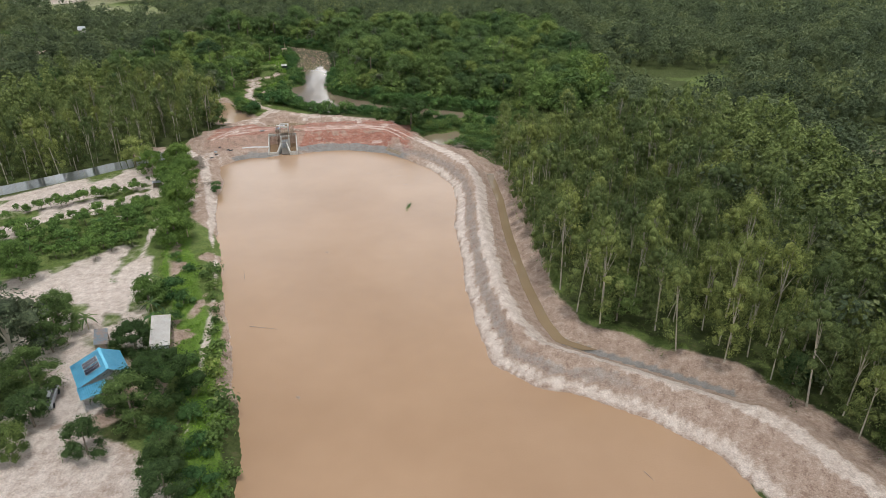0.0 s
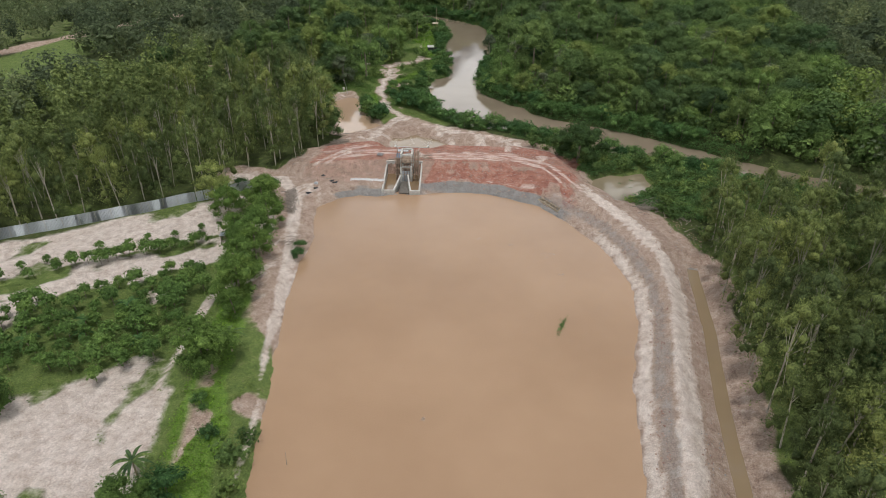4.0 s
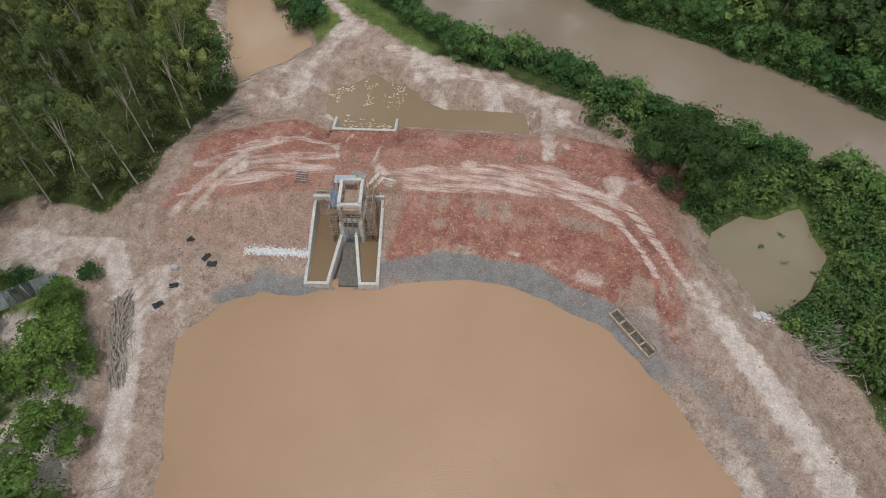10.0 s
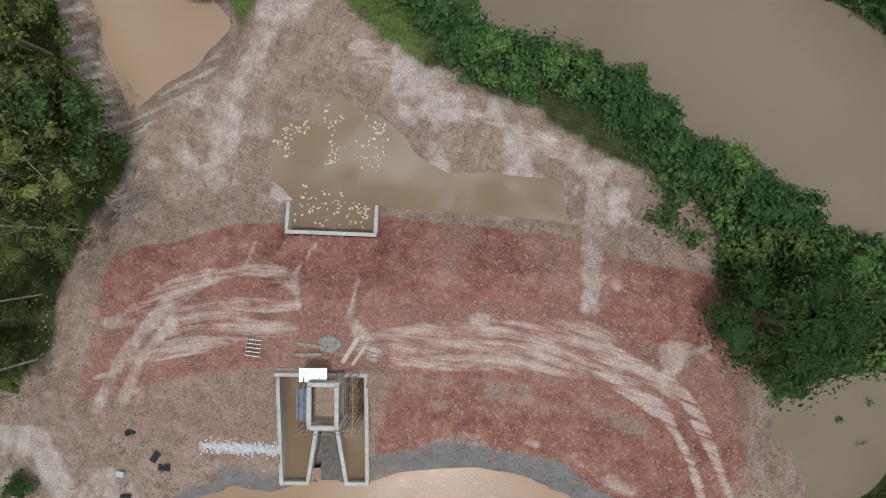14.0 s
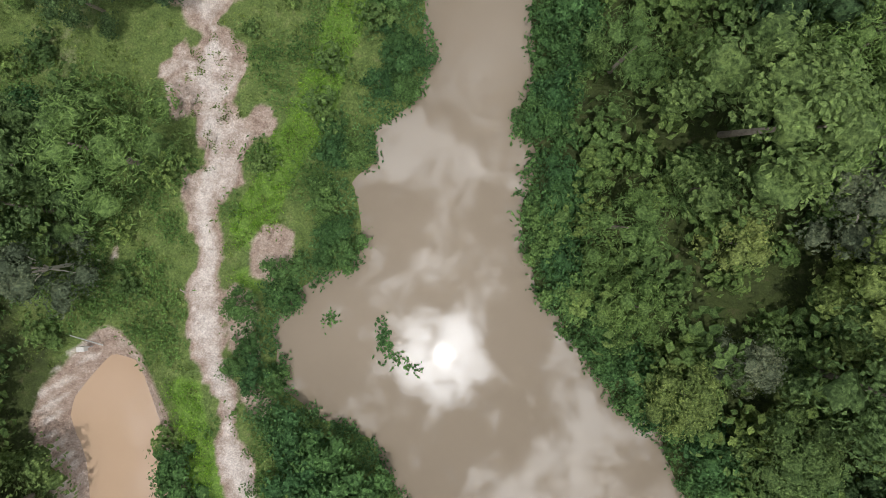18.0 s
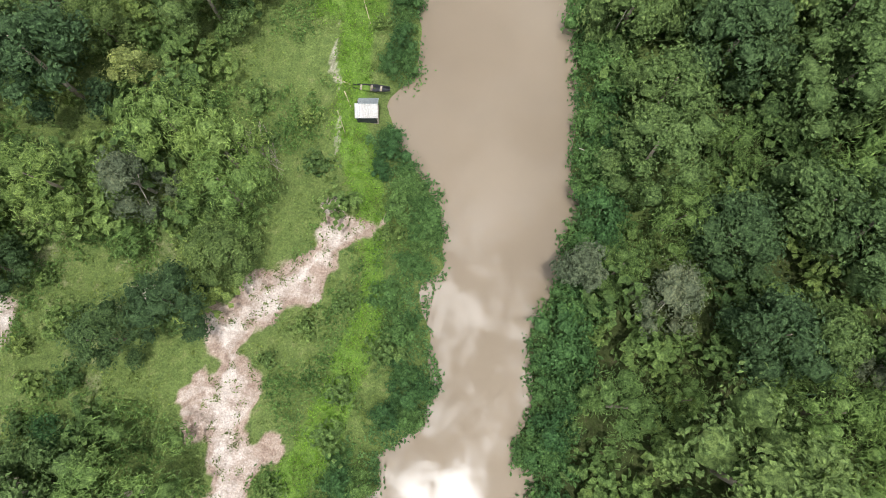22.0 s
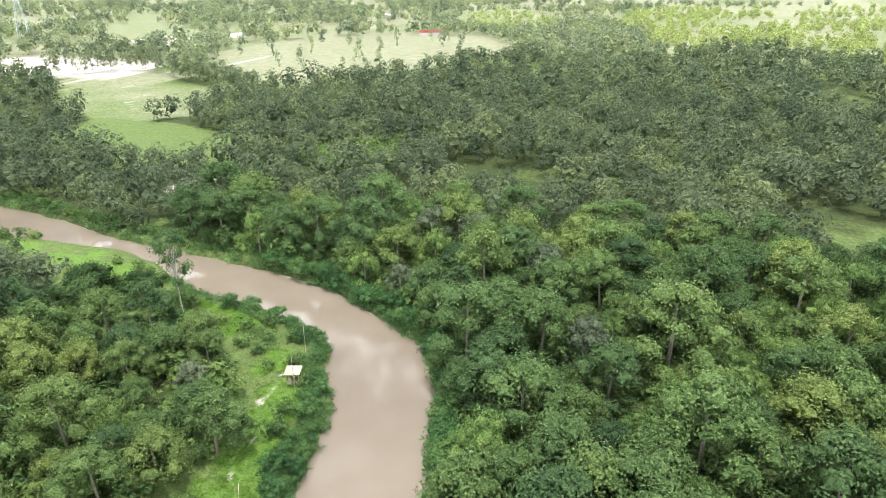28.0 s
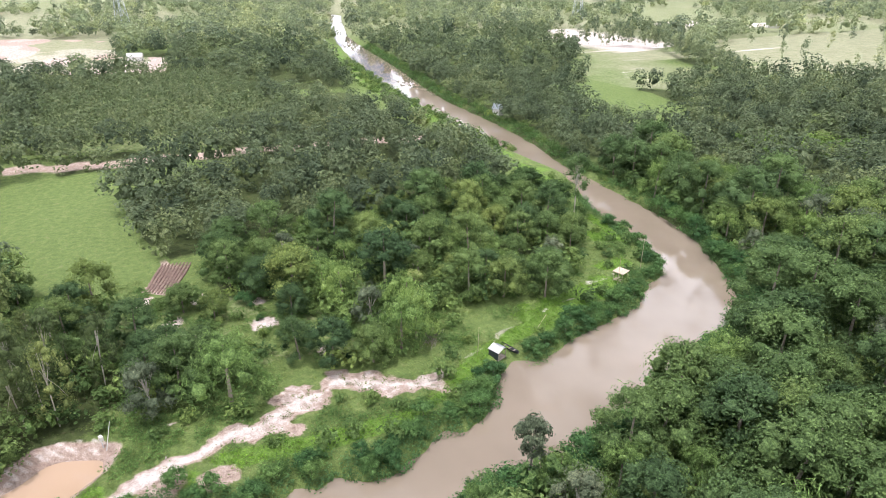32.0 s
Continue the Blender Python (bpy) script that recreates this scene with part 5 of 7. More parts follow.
mid_spots = scatter(mid_zone, (-320, 215, 30, 500), 5.6, 34000, 6)
low_spots = scatter(low_zone, (-1000, 500, 40, 1300), lambda x, y: 5.6 + 0.009 * max(0, math.hypot(x, y - 220) - 250), 70000, 8)
far_wood("far_woodland", mid_spots, "green mixed woodland behind the riverside trees", LEAF_FAR_HAZE, FAR_MID, 0.85, 1.35)
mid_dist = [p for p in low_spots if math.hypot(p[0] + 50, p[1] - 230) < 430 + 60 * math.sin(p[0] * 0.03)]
far_wood("middle_woodland", mid_dist, "green woodland beyond the river bend", LEAF_FAR_HAZE, FAR_LOW, 0.85, 1.4, 10)
# plantation in a cloud gap: its sunlight is painted into the leaves
YOUNG_SUNLIT = [(-5, 640), (20, 540), (60, 500), (110, 470), (250, 380), (420, 700), (320, 1280), (30, 1200), (-70, 950)]
YOUNG_SUNLIT_W = [(-210, 850), (-202, 1017), (-110, 990), (-90, 840), (-131, 775)]
young = [p for p in low_spots if p not in set(mid_dist) and (inside(np.array([p[0]]), np.array([p[1]]), YOUNG_SUNLIT)[0] or inside(np.array([p[0]]), np.array([p[1]]), YOUNG_SUNLIT_W)[0])]
far_wood("young_woodland", young, "yellow-green young woodland on the far plain, sunlight painted into its leaves", LEAF_YOUNG_SUNLIT, FAR_LOW, 0.7, 1.15, 23)
far_wood("distant_woodland", sorted(set(low_spots) - set(mid_dist) - set(young)), "distant green woodland receding into the plain", LEAF_DIST_HAZE, FAR_LOW, 0.8, 1.7)
rubber = []
for i in range(-12, 40):
    for j in range(0, 40):
        x, y = -345 + 4.2 * i * 0.83 + 5.6 * j * 0.56 + rng.uniform(-0.4, 0.4), 190 - 4.2 * i * 0.56 + 5.6 * j * 0.83 - 60 + rng.uniform(-0.4, 0.4)
        if inside(np.array([x]), np.array([y]), RUBBER)[0]:
            rubber.append((x, y))
far_wood("rubber_plantation", rubber, "even rows of grey-green plantation trees", LEAF_RUBBER, FAR_ROW, 0.95, 1.2)
row = [(float(a), float(c)) for a, c in zip(rng.uniform(-285, -120, 26), rng.uniform(520, 730, 26))]
for (ax, ay), (bx, by), cnt in (((-283, 528), (-246, 504), 14), ((-246, 504), (-186, 473), 22), ((-330, 500), (-285, 530), 26), ((-312, 520), (-290, 545), 14)):
    for q in range(cnt):
        row.append((ax + (bx - ax) * q / cnt + rng.normal() * 1.5, ay + (by - ay) * q / cnt + rng.normal() * 1.5))
far_wood("field_edge_trees", row, "row of slender trees along the rice field's edge", LEAF_DIST_HAZE, FAR_EUC, 0.8, 1.2)
far_wood("bright_scrub", scatter(lambda a, c: inside(a, c, SCRUB), (-130, -88, 375, 416), 2.2, 2500, 31), "bright yellow-green low scrub inside the wood", LEAF_JUNGLE, FAR_SCRUB, 0.9, 1.4)
low_bank = [(-20, 172), (-20, 190), (10, 183), (60, 176), (90, 170), (90, 158), (8, 157)]
rest_shrubs += scatter(lambda a, c: inside(a, c, low_bank) & (signed(a, c, SIDE_POND) > 1) & (signed(a, c, RIVER) > 1) & (seg_dist(a, c, CREST) > 9), (-22, 92, 155, 192), 2.3, 4000, 61)
for x, y, nx_, ny_ in along_line([p for p in BANK_R if -420 < p[0] < -98], 2.6) + along_line([p for p in BANK_L2 if p[0] > -420], 1.0):
    o = rng.uniform(1.2, 4.5) if ny_ < 0 or rng.random() < 0.3 else rng.uniform(1.2, 13.0)
    rest_shrubs.append((x - nx_ * o, y - ny_ * o))
far_wood("bank_shrubs", rest_shrubs, "bushy green growth along the river banks", LEAF_THICKET, FAR_SCRUB, 0.55, 1.1)
thicket = scatter(lambda a, c: near_wood(a, c), (-120, 45, 172, 345), 2.9, 9000, 41)
far_wood("thicket", thicket, "dense green thicket and creepers under the riverside trees", LEAF_THICKET, FAR_SCRUB, 0.9, 1.9)
far_wood("deep_woodland", rest_spots, "green broadleaf trees deeper in the riverside wood", LEAF_THICKET, FAR_NEAR, 0.85, 1.45, 19)
if euc_spots[300:]:
    far_wood("plantation_depth", euc_spots[300:], "deeper rows of the olive eucalyptus plantation", LEAF_EUC, FAR_EUC, 0.8, 1.15)

# undergrowth: low leafy clumps over the wood's floor and the river strips
def low_growth(name, xs, ys, bunch, reach, tall, size, aspect, mat, label, seed):
    """Bunches of leaves about the places, one joined carpet."""
    r = np.random.default_rng(seed)
    k = len(xs) * bunch
    px_, py_ = np.repeat(xs, bunch) + r.normal(size=k) * reach, np.repeat(ys, bunch) + r.normal(size=k) * reach
    top = np.repeat(r.uniform(0.3, 1.0, len(xs)), bunch)
    pz_ = np.maximum(np.repeat(ground_z(xs, ys), bunch), 0.0) + r.uniform(0.03, 1.0, k) * tall * top
    un = np.stack([r.normal(size=k) * 0.5, r.normal(size=k) * 0.5, np.ones(k)], -1)
    un /= np.linalg.norm(un, axis=1, keepdims=True)
    uv, uf = leaf_quads(r, np.stack([px_, py_, pz_], -1), un, size, aspect)
    return tagged(new(name, quads_mesh(name, uv, uf, mat)), label, "undergrowth", kind="stuff")


r = np.random.default_rng(12)
bare = np.maximum.reduce([works, sand, red, mud])
ux, uy = r.uniform(-118, 60, 75000), r.uniform(45, 330, 75000)
keep = (signed(ux, uy, RIVER) > 0.3) & (signed(ux, uy, RES) > 0.8) & (signed(ux, uy, CLAY_POND) > 0.8) & (signed(ux, uy, SIDE_POND) > 0.5) & (mask_at(bare, ux, uy) < 0.25 + 0.25 * r.random(75000))
keep &= ((mask_at(grass, ux, uy) > 0.4) | (r.random(75000) < 0.25)) & (vnoise(ux, uy, 3.0, 2) > 0.38)
low_growth("undergrowth", ux[keep], uy[keep], 5, 0.28, 0.4, 0.14, 0.4, LEAF_WEED, "low leafy green weeds and rough grass", 13)
ux, uy = np.concatenate([r.uniform(-100, -50, 45000), r.uniform(-55, -15, 15000)]), np.concatenate([r.uniform(190, 322, 45000), r.uniform(45, 125, 15000)])
keep = (mask_at(lush, ux, uy) > 0.35 + 0.2 * r.random(60000)) & (signed(ux, uy, RIVER) > 0.5) & (mask_at(bare, ux, uy) < 0.4) & (signed(ux, uy, CLAY_POND) > 0.6)
low_growth("rank_grass", ux[keep], uy[keep], 6, 0.2, 0.5, 0.13, 0.3, LEAF_GRASS, "bright yellow-green rank grass along the bank", 14)
ux, uy = r.uniform(-112, 20, 150000), r.uniform(176, 320, 150000)
sd = signed(ux, uy, RIVER)
fray = 3.4 * (vnoise(ux, uy, 4.0, 3) - 0.5)
keep = (sd > -0.5 + fray * 0.45) & (sd < 2.7 + fray) & (mask_at(lush, ux, uy) < 0.6) & (np.hypot(ux + 64.5, uy - 259) > 3.2) & (vnoise(ux, uy, 1.5, 2) > 0.36)
low_growth("bank_plants", ux[keep], uy[keep], 6, 0.24, 0.95, 0.17, 0.5, LEAF_EDGE, "dark bluish green waterside plants fringing the river", 15)

ux, uy = r.uniform(-112, -50, 16000), r.uniform(190, 322, 16000)
keep = (signed(ux, uy, RIVER) > 1.5) & (mask_at(bare, ux, uy) < 0.35) & (signed(ux, uy, CLAY_POND) > 0.8) & (vnoise(ux, uy, 5.0, 3) > 0.56) & (mask_at(lush, ux, uy) < 0.7) & (mask_at(grass, ux, uy) > 0.3)
px_w = along_line(SAND_PATH[:9], 0.5)
low_growth("path_weeds", np.array([p[0] + rng.normal() * 1.2 for p in px_w]), np.array([p[1] + rng.normal() * 1.2 for p in px_w]), 16, 0.22, 0.5, 0.11, 0.4, LEAF_WEED, "small green weeds dotted over the sandy path", 18)
px_w = [(x - nx_ * o, y - ny_ * o) for x, y, nx_, ny_ in along_line([p for p in BANK_R if -430 < p[0] < 30], 0.11) for o in (rng.uniform(-0.3, 4.8),)]
px_w = [p for p in px_w if vnoise(np.array([p[0]]), np.array([p[1]]), 3.0, 2)[0] > 0.33]
low_growth("bank_thicket", np.array([p[0] for p in px_w]), np.array([p[1] for p in px_w]), 10, 0.45, 1.9, 0.26, 0.5, LEAF_SHRUB, "tangled green bank thicket overhanging the river", 19)
low_growth("weed_clumps", ux[keep], uy[keep], 16, 0.4, 0.8, 0.17, 0.45, LEAF_BUSH, "knee-high green weed clumps in the grass", 16)
ux, uy = r.uniform(-24, 92, 26000), r.uniform(154, 192, 26000)
keep = inside(ux, uy, low_bank) & (signed(ux, uy, SIDE_POND) > 0.2 + 0.8 * vnoise(ux, uy, 2.5, 2)) & (signed(ux, uy, RIVER) > 0.3) & (mask_at(bare, ux, uy) < 0.5) & (vnoise(ux, uy, 2.2, 2) > 0.3)
low_growth("marsh_plants", ux[keep], uy[keep], 9, 0.35, 1.3, 0.2, 0.5, LEAF_EDGE, "dense dark green marsh plants round the side pond", 17)

# ---- built things ----
def box(bm, c, s, rot=0.0, bevel=0.0):
    """A box of size s about c, turned by rot degrees about z."""
    g = bmesh.ops.create_cube(bm, size=1)["verts"]
    bmesh.ops.transform(bm, matrix=pose(*c, 0, 0, rot) @ Matrix.Diagonal((*s, 1)), verts=g)
    if bevel:
        es = list({e for v in g for e in v.link_edges})
        bmesh.ops.bevel(bm, geom=es, offset=bevel, segments=1, affect="EDGES", profile=0.5)


def wall_bm(pts, thick, z0, z1, z1_end=None):
    """An upright wall of some thickness between two places, its top level or falling."""
    bm = bmesh.new()
    (ax, ay), (bx, by) = pts
    d = Vector((bx - ax, by - ay)).normalized()
    nx_, ny_ = -d.y * thick / 2, d.x * thick / 2
    e = z1 if z1_end is None else z1_end
    v = [bm.verts.new(p) for p in ((ax + nx_, ay + ny_, z0), (ax - nx_, ay - ny_, z0), (bx - nx_, by - ny_, z0), (bx + nx_, by + ny_, z0),
                                   (ax + nx_, ay + ny_, z1), (ax - nx_, ay - ny_, z1), (bx - nx_, by - ny_, e), (bx + nx_, by + ny_, e))]
    for q in ((3, 2, 1, 0), (4, 5, 6, 7), (0, 1, 5, 4), (1, 2, 6, 5), (2, 3, 7, 6), (3, 0, 4, 7)):
        bm.faces.new([v[k] for k in q])
    bmesh.ops.bevel(bm, geom=[ed for ed in bm.edges if all(w.co.z > z0 + 0.01 for w in ed.verts)], offset=0.03, segments=1, affect="EDGES")
    return bm


def stick_bm(p0, p1, r0, r1=None, sides=5, bend=0.0):
    bm = bmesh.new()
    p0, p1 = Vector(p0), Vector(p1)
    mid = (p0 + p1) / 2 + Vector((0, 0, bend))
    tube(bm, [p0, mid, p1], [r0, (r0 + (r1 or r0)) / 2, r1 or r0], sides)
    return bm


def root_at(name, m4, label, category, group=""):
    ob = new(name)
    ob.matrix_basis = m4
    ob.empty_display_size = 0.3
    return tagged(ob, label, category, group)


DARK = simple("dark_wet_concrete", (0.1, 0.09, 0.08), (0.2, 0.18, 0.15), 3, 0.8)
STEEL = simple("galvanised_sheet", (0.42, 0.46, 0.5), (0.62, 0.65, 0.68), 2, 0.42, 0.55, 0.1)
BLUE_TIN = simple("blue_roof_sheet", (0.13, 0.46, 0.66), (0.18, 0.56, 0.76), 1.5, 0.45, 0.0, 0.08)
WHITE_TIN = simple("pale_roof_sheet", (0.68, 0.64, 0.6), (0.86, 0.85, 0.83), 0.8, 0.5, 0.1, 0.1)
RUST_TIN = simple("rusty_roof_sheet", (0.22, 0.4, 0.52), (0.5, 0.36, 0.28), 1.2, 0.6, 0.2, 0.1)
RED_TIN = simple("red_roof_sheet", (0.4, 0.08, 0.06), (0.5, 0.14, 0.1), 1.0, 0.6)
PLASTER = simple("grey_plaster", (0.5, 0.47, 0.42), (0.66, 0.63, 0.58), 1.5, 0.9)
SOLAR = simple("solar_cells", (0.01, 0.014, 0.03), (0.02, 0.026, 0.05), 6, 0.15, 0.0, 0.0, spec=0.6)
ALU = simple("aluminium", (0.6, 0.6, 0.6), (0.75, 0.75, 0.75), 6, 0.35, 0.8, 0)
THATCH = simple("thatch", (0.4, 0.31, 0.22), (0.6, 0.5, 0.38), 9, 0.95, bump=0.8, dist=0.05)
BAMBOO = simple("dry_bamboo", (0.38, 0.33, 0.2), (0.55, 0.48, 0.32), 4, 0.7)
SCAFFOLD = simple("scaffold_timber", (0.24, 0.17, 0.12), (0.42, 0.33, 0.25), 6, 0.85)
TARP = simple("dark_tarp", (0.02, 0.025, 0.03), (0.05, 0.055, 0.06), 3, 0.6)
ROCK_W = simple("pale_rock", (0.5, 0.5, 0.5), (0.75, 0.75, 0.74), 3, 0.9)
ROCK_G = simple("grey_rock", (0.2, 0.19, 0.18), (0.42, 0.39, 0.37), 3, 0.9)
BRUSH = simple("dead_brush", (0.2, 0.16, 0.13), (0.4, 0.35, 0.3), 5, 0.9)
PLASTIC = simple("blue_plastic", (0.02, 0.08, 0.3), (0.04, 0.12, 0.4), 5, 0.5)
SCUM = simple("pale_foam", (0.5, 0.43, 0.33), (0.72, 0.65, 0.53), 8, 0.9)
CARPAINT = simple("silver_paint", (0.45, 0.47, 0.5), (0.55, 0.57, 0.6), 3, 0.3, 0.4, 0)
GLASS = simple("dark_glass", (0.01, 0.012, 0.015), (0.02, 0.022, 0.025), 3, 0.08, 0, 0, spec=0.6)
TYRE = simple("tyre_rubber", (0.02, 0.02, 0.02), (0.035, 0.035, 0.035), 8, 0.85)

# the intake weir in the dam's upstream face
WEIR = pose(-38.7, 155.2, 0, 0, 0, 14.5)
weir = root_at("intake_weir", WEIR, "pale concrete intake weir with two flooded bays in red clay", "weir")
for label_, pts, za, zb in (("outer_wall", ((-3.35, 0.12), (-3.35, 8.95)), 1.0, 2.5), ("outer_wall", ((3.3, 0.12), (3.3, 8.95)), 1.0, 2.5),
                            ("inner_wall", ((-1.33, 0.25), (-0.42, 5.5)), 0.85, 1.7), ("inner_wall", ((1.65, 0.25), (0.86, 5.5)), 0.85, 1.7)):
    part(label_, wall_bm(pts, 0.3, -1.5, za, zb), CONCRETE, weir)
for pts in (((-3.5, 0.12), (-1.2, 0.12)), ((1.5, 0.12), (3.45, 0.12))):
    part("end_wall", wall_bm(pts, 0.3, -1.5, 0.88), CONCRETE, weir)
part("back_wall", wall_bm(((-3.5, 8.95), (3.45, 8.95)), 0.3, -1.5, 2.85), CONCRETE, weir)
bm = bmesh.new()
box(bm, (0.6, 2.7, 0.2), (2.0, 5.0, 0.2))
part("ramp", bm, DARK, weir, "silted concrete ramp between the bays")
for u in (-0.35, 1.5):
    bm = bmesh.new()
    box(bm, (u, 5.45, 1.6), (0.35, 0.7, 3.2), 0, 0.04)
    part("pier", bm, CONCRETE, weir)
bm = bmesh.new()
box(bm, (0.58, 5.4, 1.2), (1.5, 0.1, 2.2))
for k in range(4):
    box(bm, (0.1 + 0.32 * k, 5.33, 1.2), (0.05, 0.06, 2.2))
part("gate", bm, STEEL, weir, "grey steel sluice gate")
bay = water_material("bay_water", (0.22, 0.15, 0.085), (0.27, 0.19, 0.11), 0.05, 0.03)
for outline in ([(-3.25, 0.2), (-1.3, 0.2), (-0.4, 5.4), (-0.4, 8.9), (-3.25, 8.9)], [(1.68, 0.2), (3.2, 0.2), (3.2, 8.9), (0.9, 8.9), (0.9, 5.4)]):
    bm = bmesh.new()
    bm.faces.new([bm.verts.new((x, y, 0.32)) for x, y in outline])
    part("bay_water", bm, bay, weir, "still brown water in the bay")

tower = root_at("gate_tower", WEIR, "unfinished concrete gate tower in timber scaffolding", "tower")
U0, U1, V0, V1, TOP = -0.35, 1.6, 5.75, 8.8, 5.3
for u in (U0, U1):
    for v in (V0, V1):
        bm = bmesh.new()
        box(bm, (u, v, TOP / 2), (0.3, 0.3, TOP), 0, 0.02)
        part("column", bm, CONCRETE, tower)
for z in (3.0, TOP):
    for c, s in (((0.62, V0, z), (1.65, 0.3, 0.35)), ((0.62, V1, z), (1.65, 0.3, 0.35)), ((U0, (V0 + V1) / 2, z), (0.3, V1 - V0 - 0.3, 0.35)), ((U1, (V0 + V1) / 2, z), (0.3, V1 - V0 - 0.3, 0.35))):
        bm = bmesh.new()
        box(bm, c, s, 0, 0.02)
        part("ring_beam", bm, CONCRETE, tower)
bm = bmesh.new()
box(bm, (0.62, 7.3, 3.9), (1.9, 3.0, 0.06))
part("deck", bm, SCAFFOLD, tower, "brown formwork boards inside the tower")
r = np.random.default_rng(31)
for u in np.arange(-1.3, 2.9, 0.52):
    for v in (5.15, 5.45, 9.1):
        part("scaffold_pole", stick_bm((u, v, 0.3 if v < 9 else 2.4), (u + r.normal() * 0.05, v + r.normal() * 0.05, 4.2 + r.uniform(0, 1.2)), 0.035), SCAFFOLD, tower)
for v in np.arange(5.6, 9.0, 0.55):
    for u in (-1.25, -0.85, 2.15, 2.65):
        part("scaffold_pole", stick_bm((u, v, 0.3), (u + r.normal() * 0.05, v + r.normal() * 0.05, 4.2 + r.uniform(0, 1.5)), 0.035), SCAFFOLD, tower)
for z in (1.6, 2.8, 4.0, 4.9):
    for v in (5.15, 5.45):
        part("ledger", stick_bm((-1.5, v, z + r.normal() * 0.05), (3.0, v, z + r.normal() * 0.05), 0.035), SCAFFOLD, tower)
    for u in (-1.25, -0.85, 2.15, 2.65):
        part("ledger", stick_bm((u, 5.0, z + r.normal() * 0.05), (u, 9.2, z + r.normal() * 0.05), 0.035), SCAFFOLD, tower)
    for k in range(5):
        part("putlog", stick_bm((2.0, 5.6 + 0.75 * k, z), (2.9, 5.6 + 0.75 * k + r.normal() * 0.1, z), 0.03), SCAFFOLD, tower)
for c, s, mat, lab in (((-0.95, 7.2, 4.6), (0.95, 2.2, 0.05), BLUE_TIN, "faded blue sheet"), ((-0.2, 9.35, 4.8), (2.0, 1.0, 0.05), STEEL, "pale metal sheet")):
    bm = bmesh.new()
    box(bm, c, s, 0)
    part("roof_sheet", bm, STEEL if mat is STEEL else simple("slate_blue_sheet", (0.12, 0.17, 0.25), (0.2, 0.26, 0.36), 3, 0.5), tower, lab)
BOARD = simple("stained_board", (0.42, 0.35, 0.29), (0.62, 0.55, 0.47), 4, 0.85)
# loose building stuff behind the tower
for u, v, ln, w, a in ((-2.6, 9.4, 1.3, 0.22, 0), (-0.9, 10.5, 1.9, 0.28, 2), (-0.9, 11.2, 1.9, 0.28, -8), (2.2, 10.9, 2.3, 0.34, 58), (2.9, 10.6, 2.0, 0.26, 56)):
    bm = bmesh.new()
    box(bm, (0, 0, 0.1), (ln, w, 0.12), 0, 0.02)
    x, y, _ = WEIR @ Vector((u, v, 0))
    ob = new("formwork_board", bm_mesh("formwork_board", bm, BOARD if a > 10 else WOOD))
    ob.matrix_basis = pose(x, y, float(ground_z(x, y)), 0, 0, 14.5 + a)
    tagged(ob, "pale concrete-stained formwork board on the dam crest", "board", "boards by the tower")
for k in range(16):
    u, v = r.uniform(2.6, 5.4), r.uniform(9.3, 11.6)
    x, y, _ = WEIR @ Vector((u, v, 0))
    a = r.uniform(-0.6, 0.3) + 0.25
    z = float(ground_z(x, y)) + 0.06
    ob = new("scrap_timber", bm_mesh("scrap_timber", stick_bm((-0.6, 0, 0), (0.6, 0, 0), 0.035), SCAFFOLD))
    ob.matrix_basis = pose(x, y, z, 0, 0, math.degrees(a))
    tagged(ob, "thin scrap scaffold timber lying on red clay", "timber", "timbers by the tower")
x, y, _ = WEIR @ Vector((-4.9, 11.0, 0))
pallet = root_at("rebar_cage", pose(x, y, float(ground_z(x, y)) + 0.1, 0, 0, 8), "dark steel rebar cage lying on the crest", "rebar cage")
for k in range(6):
    bm = bmesh.new()
    box(bm, (-0.5 + 0.2 * k, 0, 0.1), (0.035, 1.5, 0.2))
    part("bar", bm, SCAFFOLD, pallet)
for k in range(5):
    bm = bmesh.new()
    box(bm, (0, -0.6 + 0.3 * k, 0.23), (1.15, 0.05, 0.05))
    part("tie", bm, STEEL, pallet)
x, y, _ = WEIR @ Vector((0.6, 11.3, 0))
bm = bmesh.new()
bmesh.ops.create_icosphere(bm, subdivisions=3, radius=1)
for v in bm.verts:
    v.co = Vector((v.co.x * 0.95, v.co.y * 0.8, max(0, v.co.z) * 0.5)) * (0.85 + 0.3 * noise.noise(v.co * 2.3))
ob = new("gravel_heap", bm_mesh("gravel_heap", bm, ROCK_G))
ob.location = (x, y, float(ground_z(x, y)) - 0.05)
tagged(ob, "small heap of grey gravel behind the tower", "gravel heap")

# outlet headwall on the downstream side
out = root_at("outlet_headwall", pose(-43.25, 174.2, 0, 0, 0, 13), "pale concrete outlet headwall at the scummy basin", "headwall")
part("back_wall", wall_bm(((-3.5, 0), (3.5, 0)), 0.3, -0.6, 1.55), CONCRETE, out)
for u in (-3.4, 3.4):
    part("wing_wall", wall_bm(((u, 0.15), (u, 2.3)), 0.28, -0.6, 1.55, 1.1), CONCRETE, out)

# four-celled inlet box on the east shore
TAN_CONCRETE = simple("tan_concrete", (0.3, 0.24, 0.17), (0.48, 0.4, 0.3), 3, 0.85)
cul = root_at("inlet_box", pose(-12.3, 157.5, 0, 0, 0, -42), "narrow four-celled concrete inlet box half in the water", "culvert box")
for y_ in (-0.45, 0.45):
    part("long_wall", wall_bm(((-2.6, y_), (2.6, y_)), 0.16, -0.7, 0.75), TAN_CONCRETE, cul)
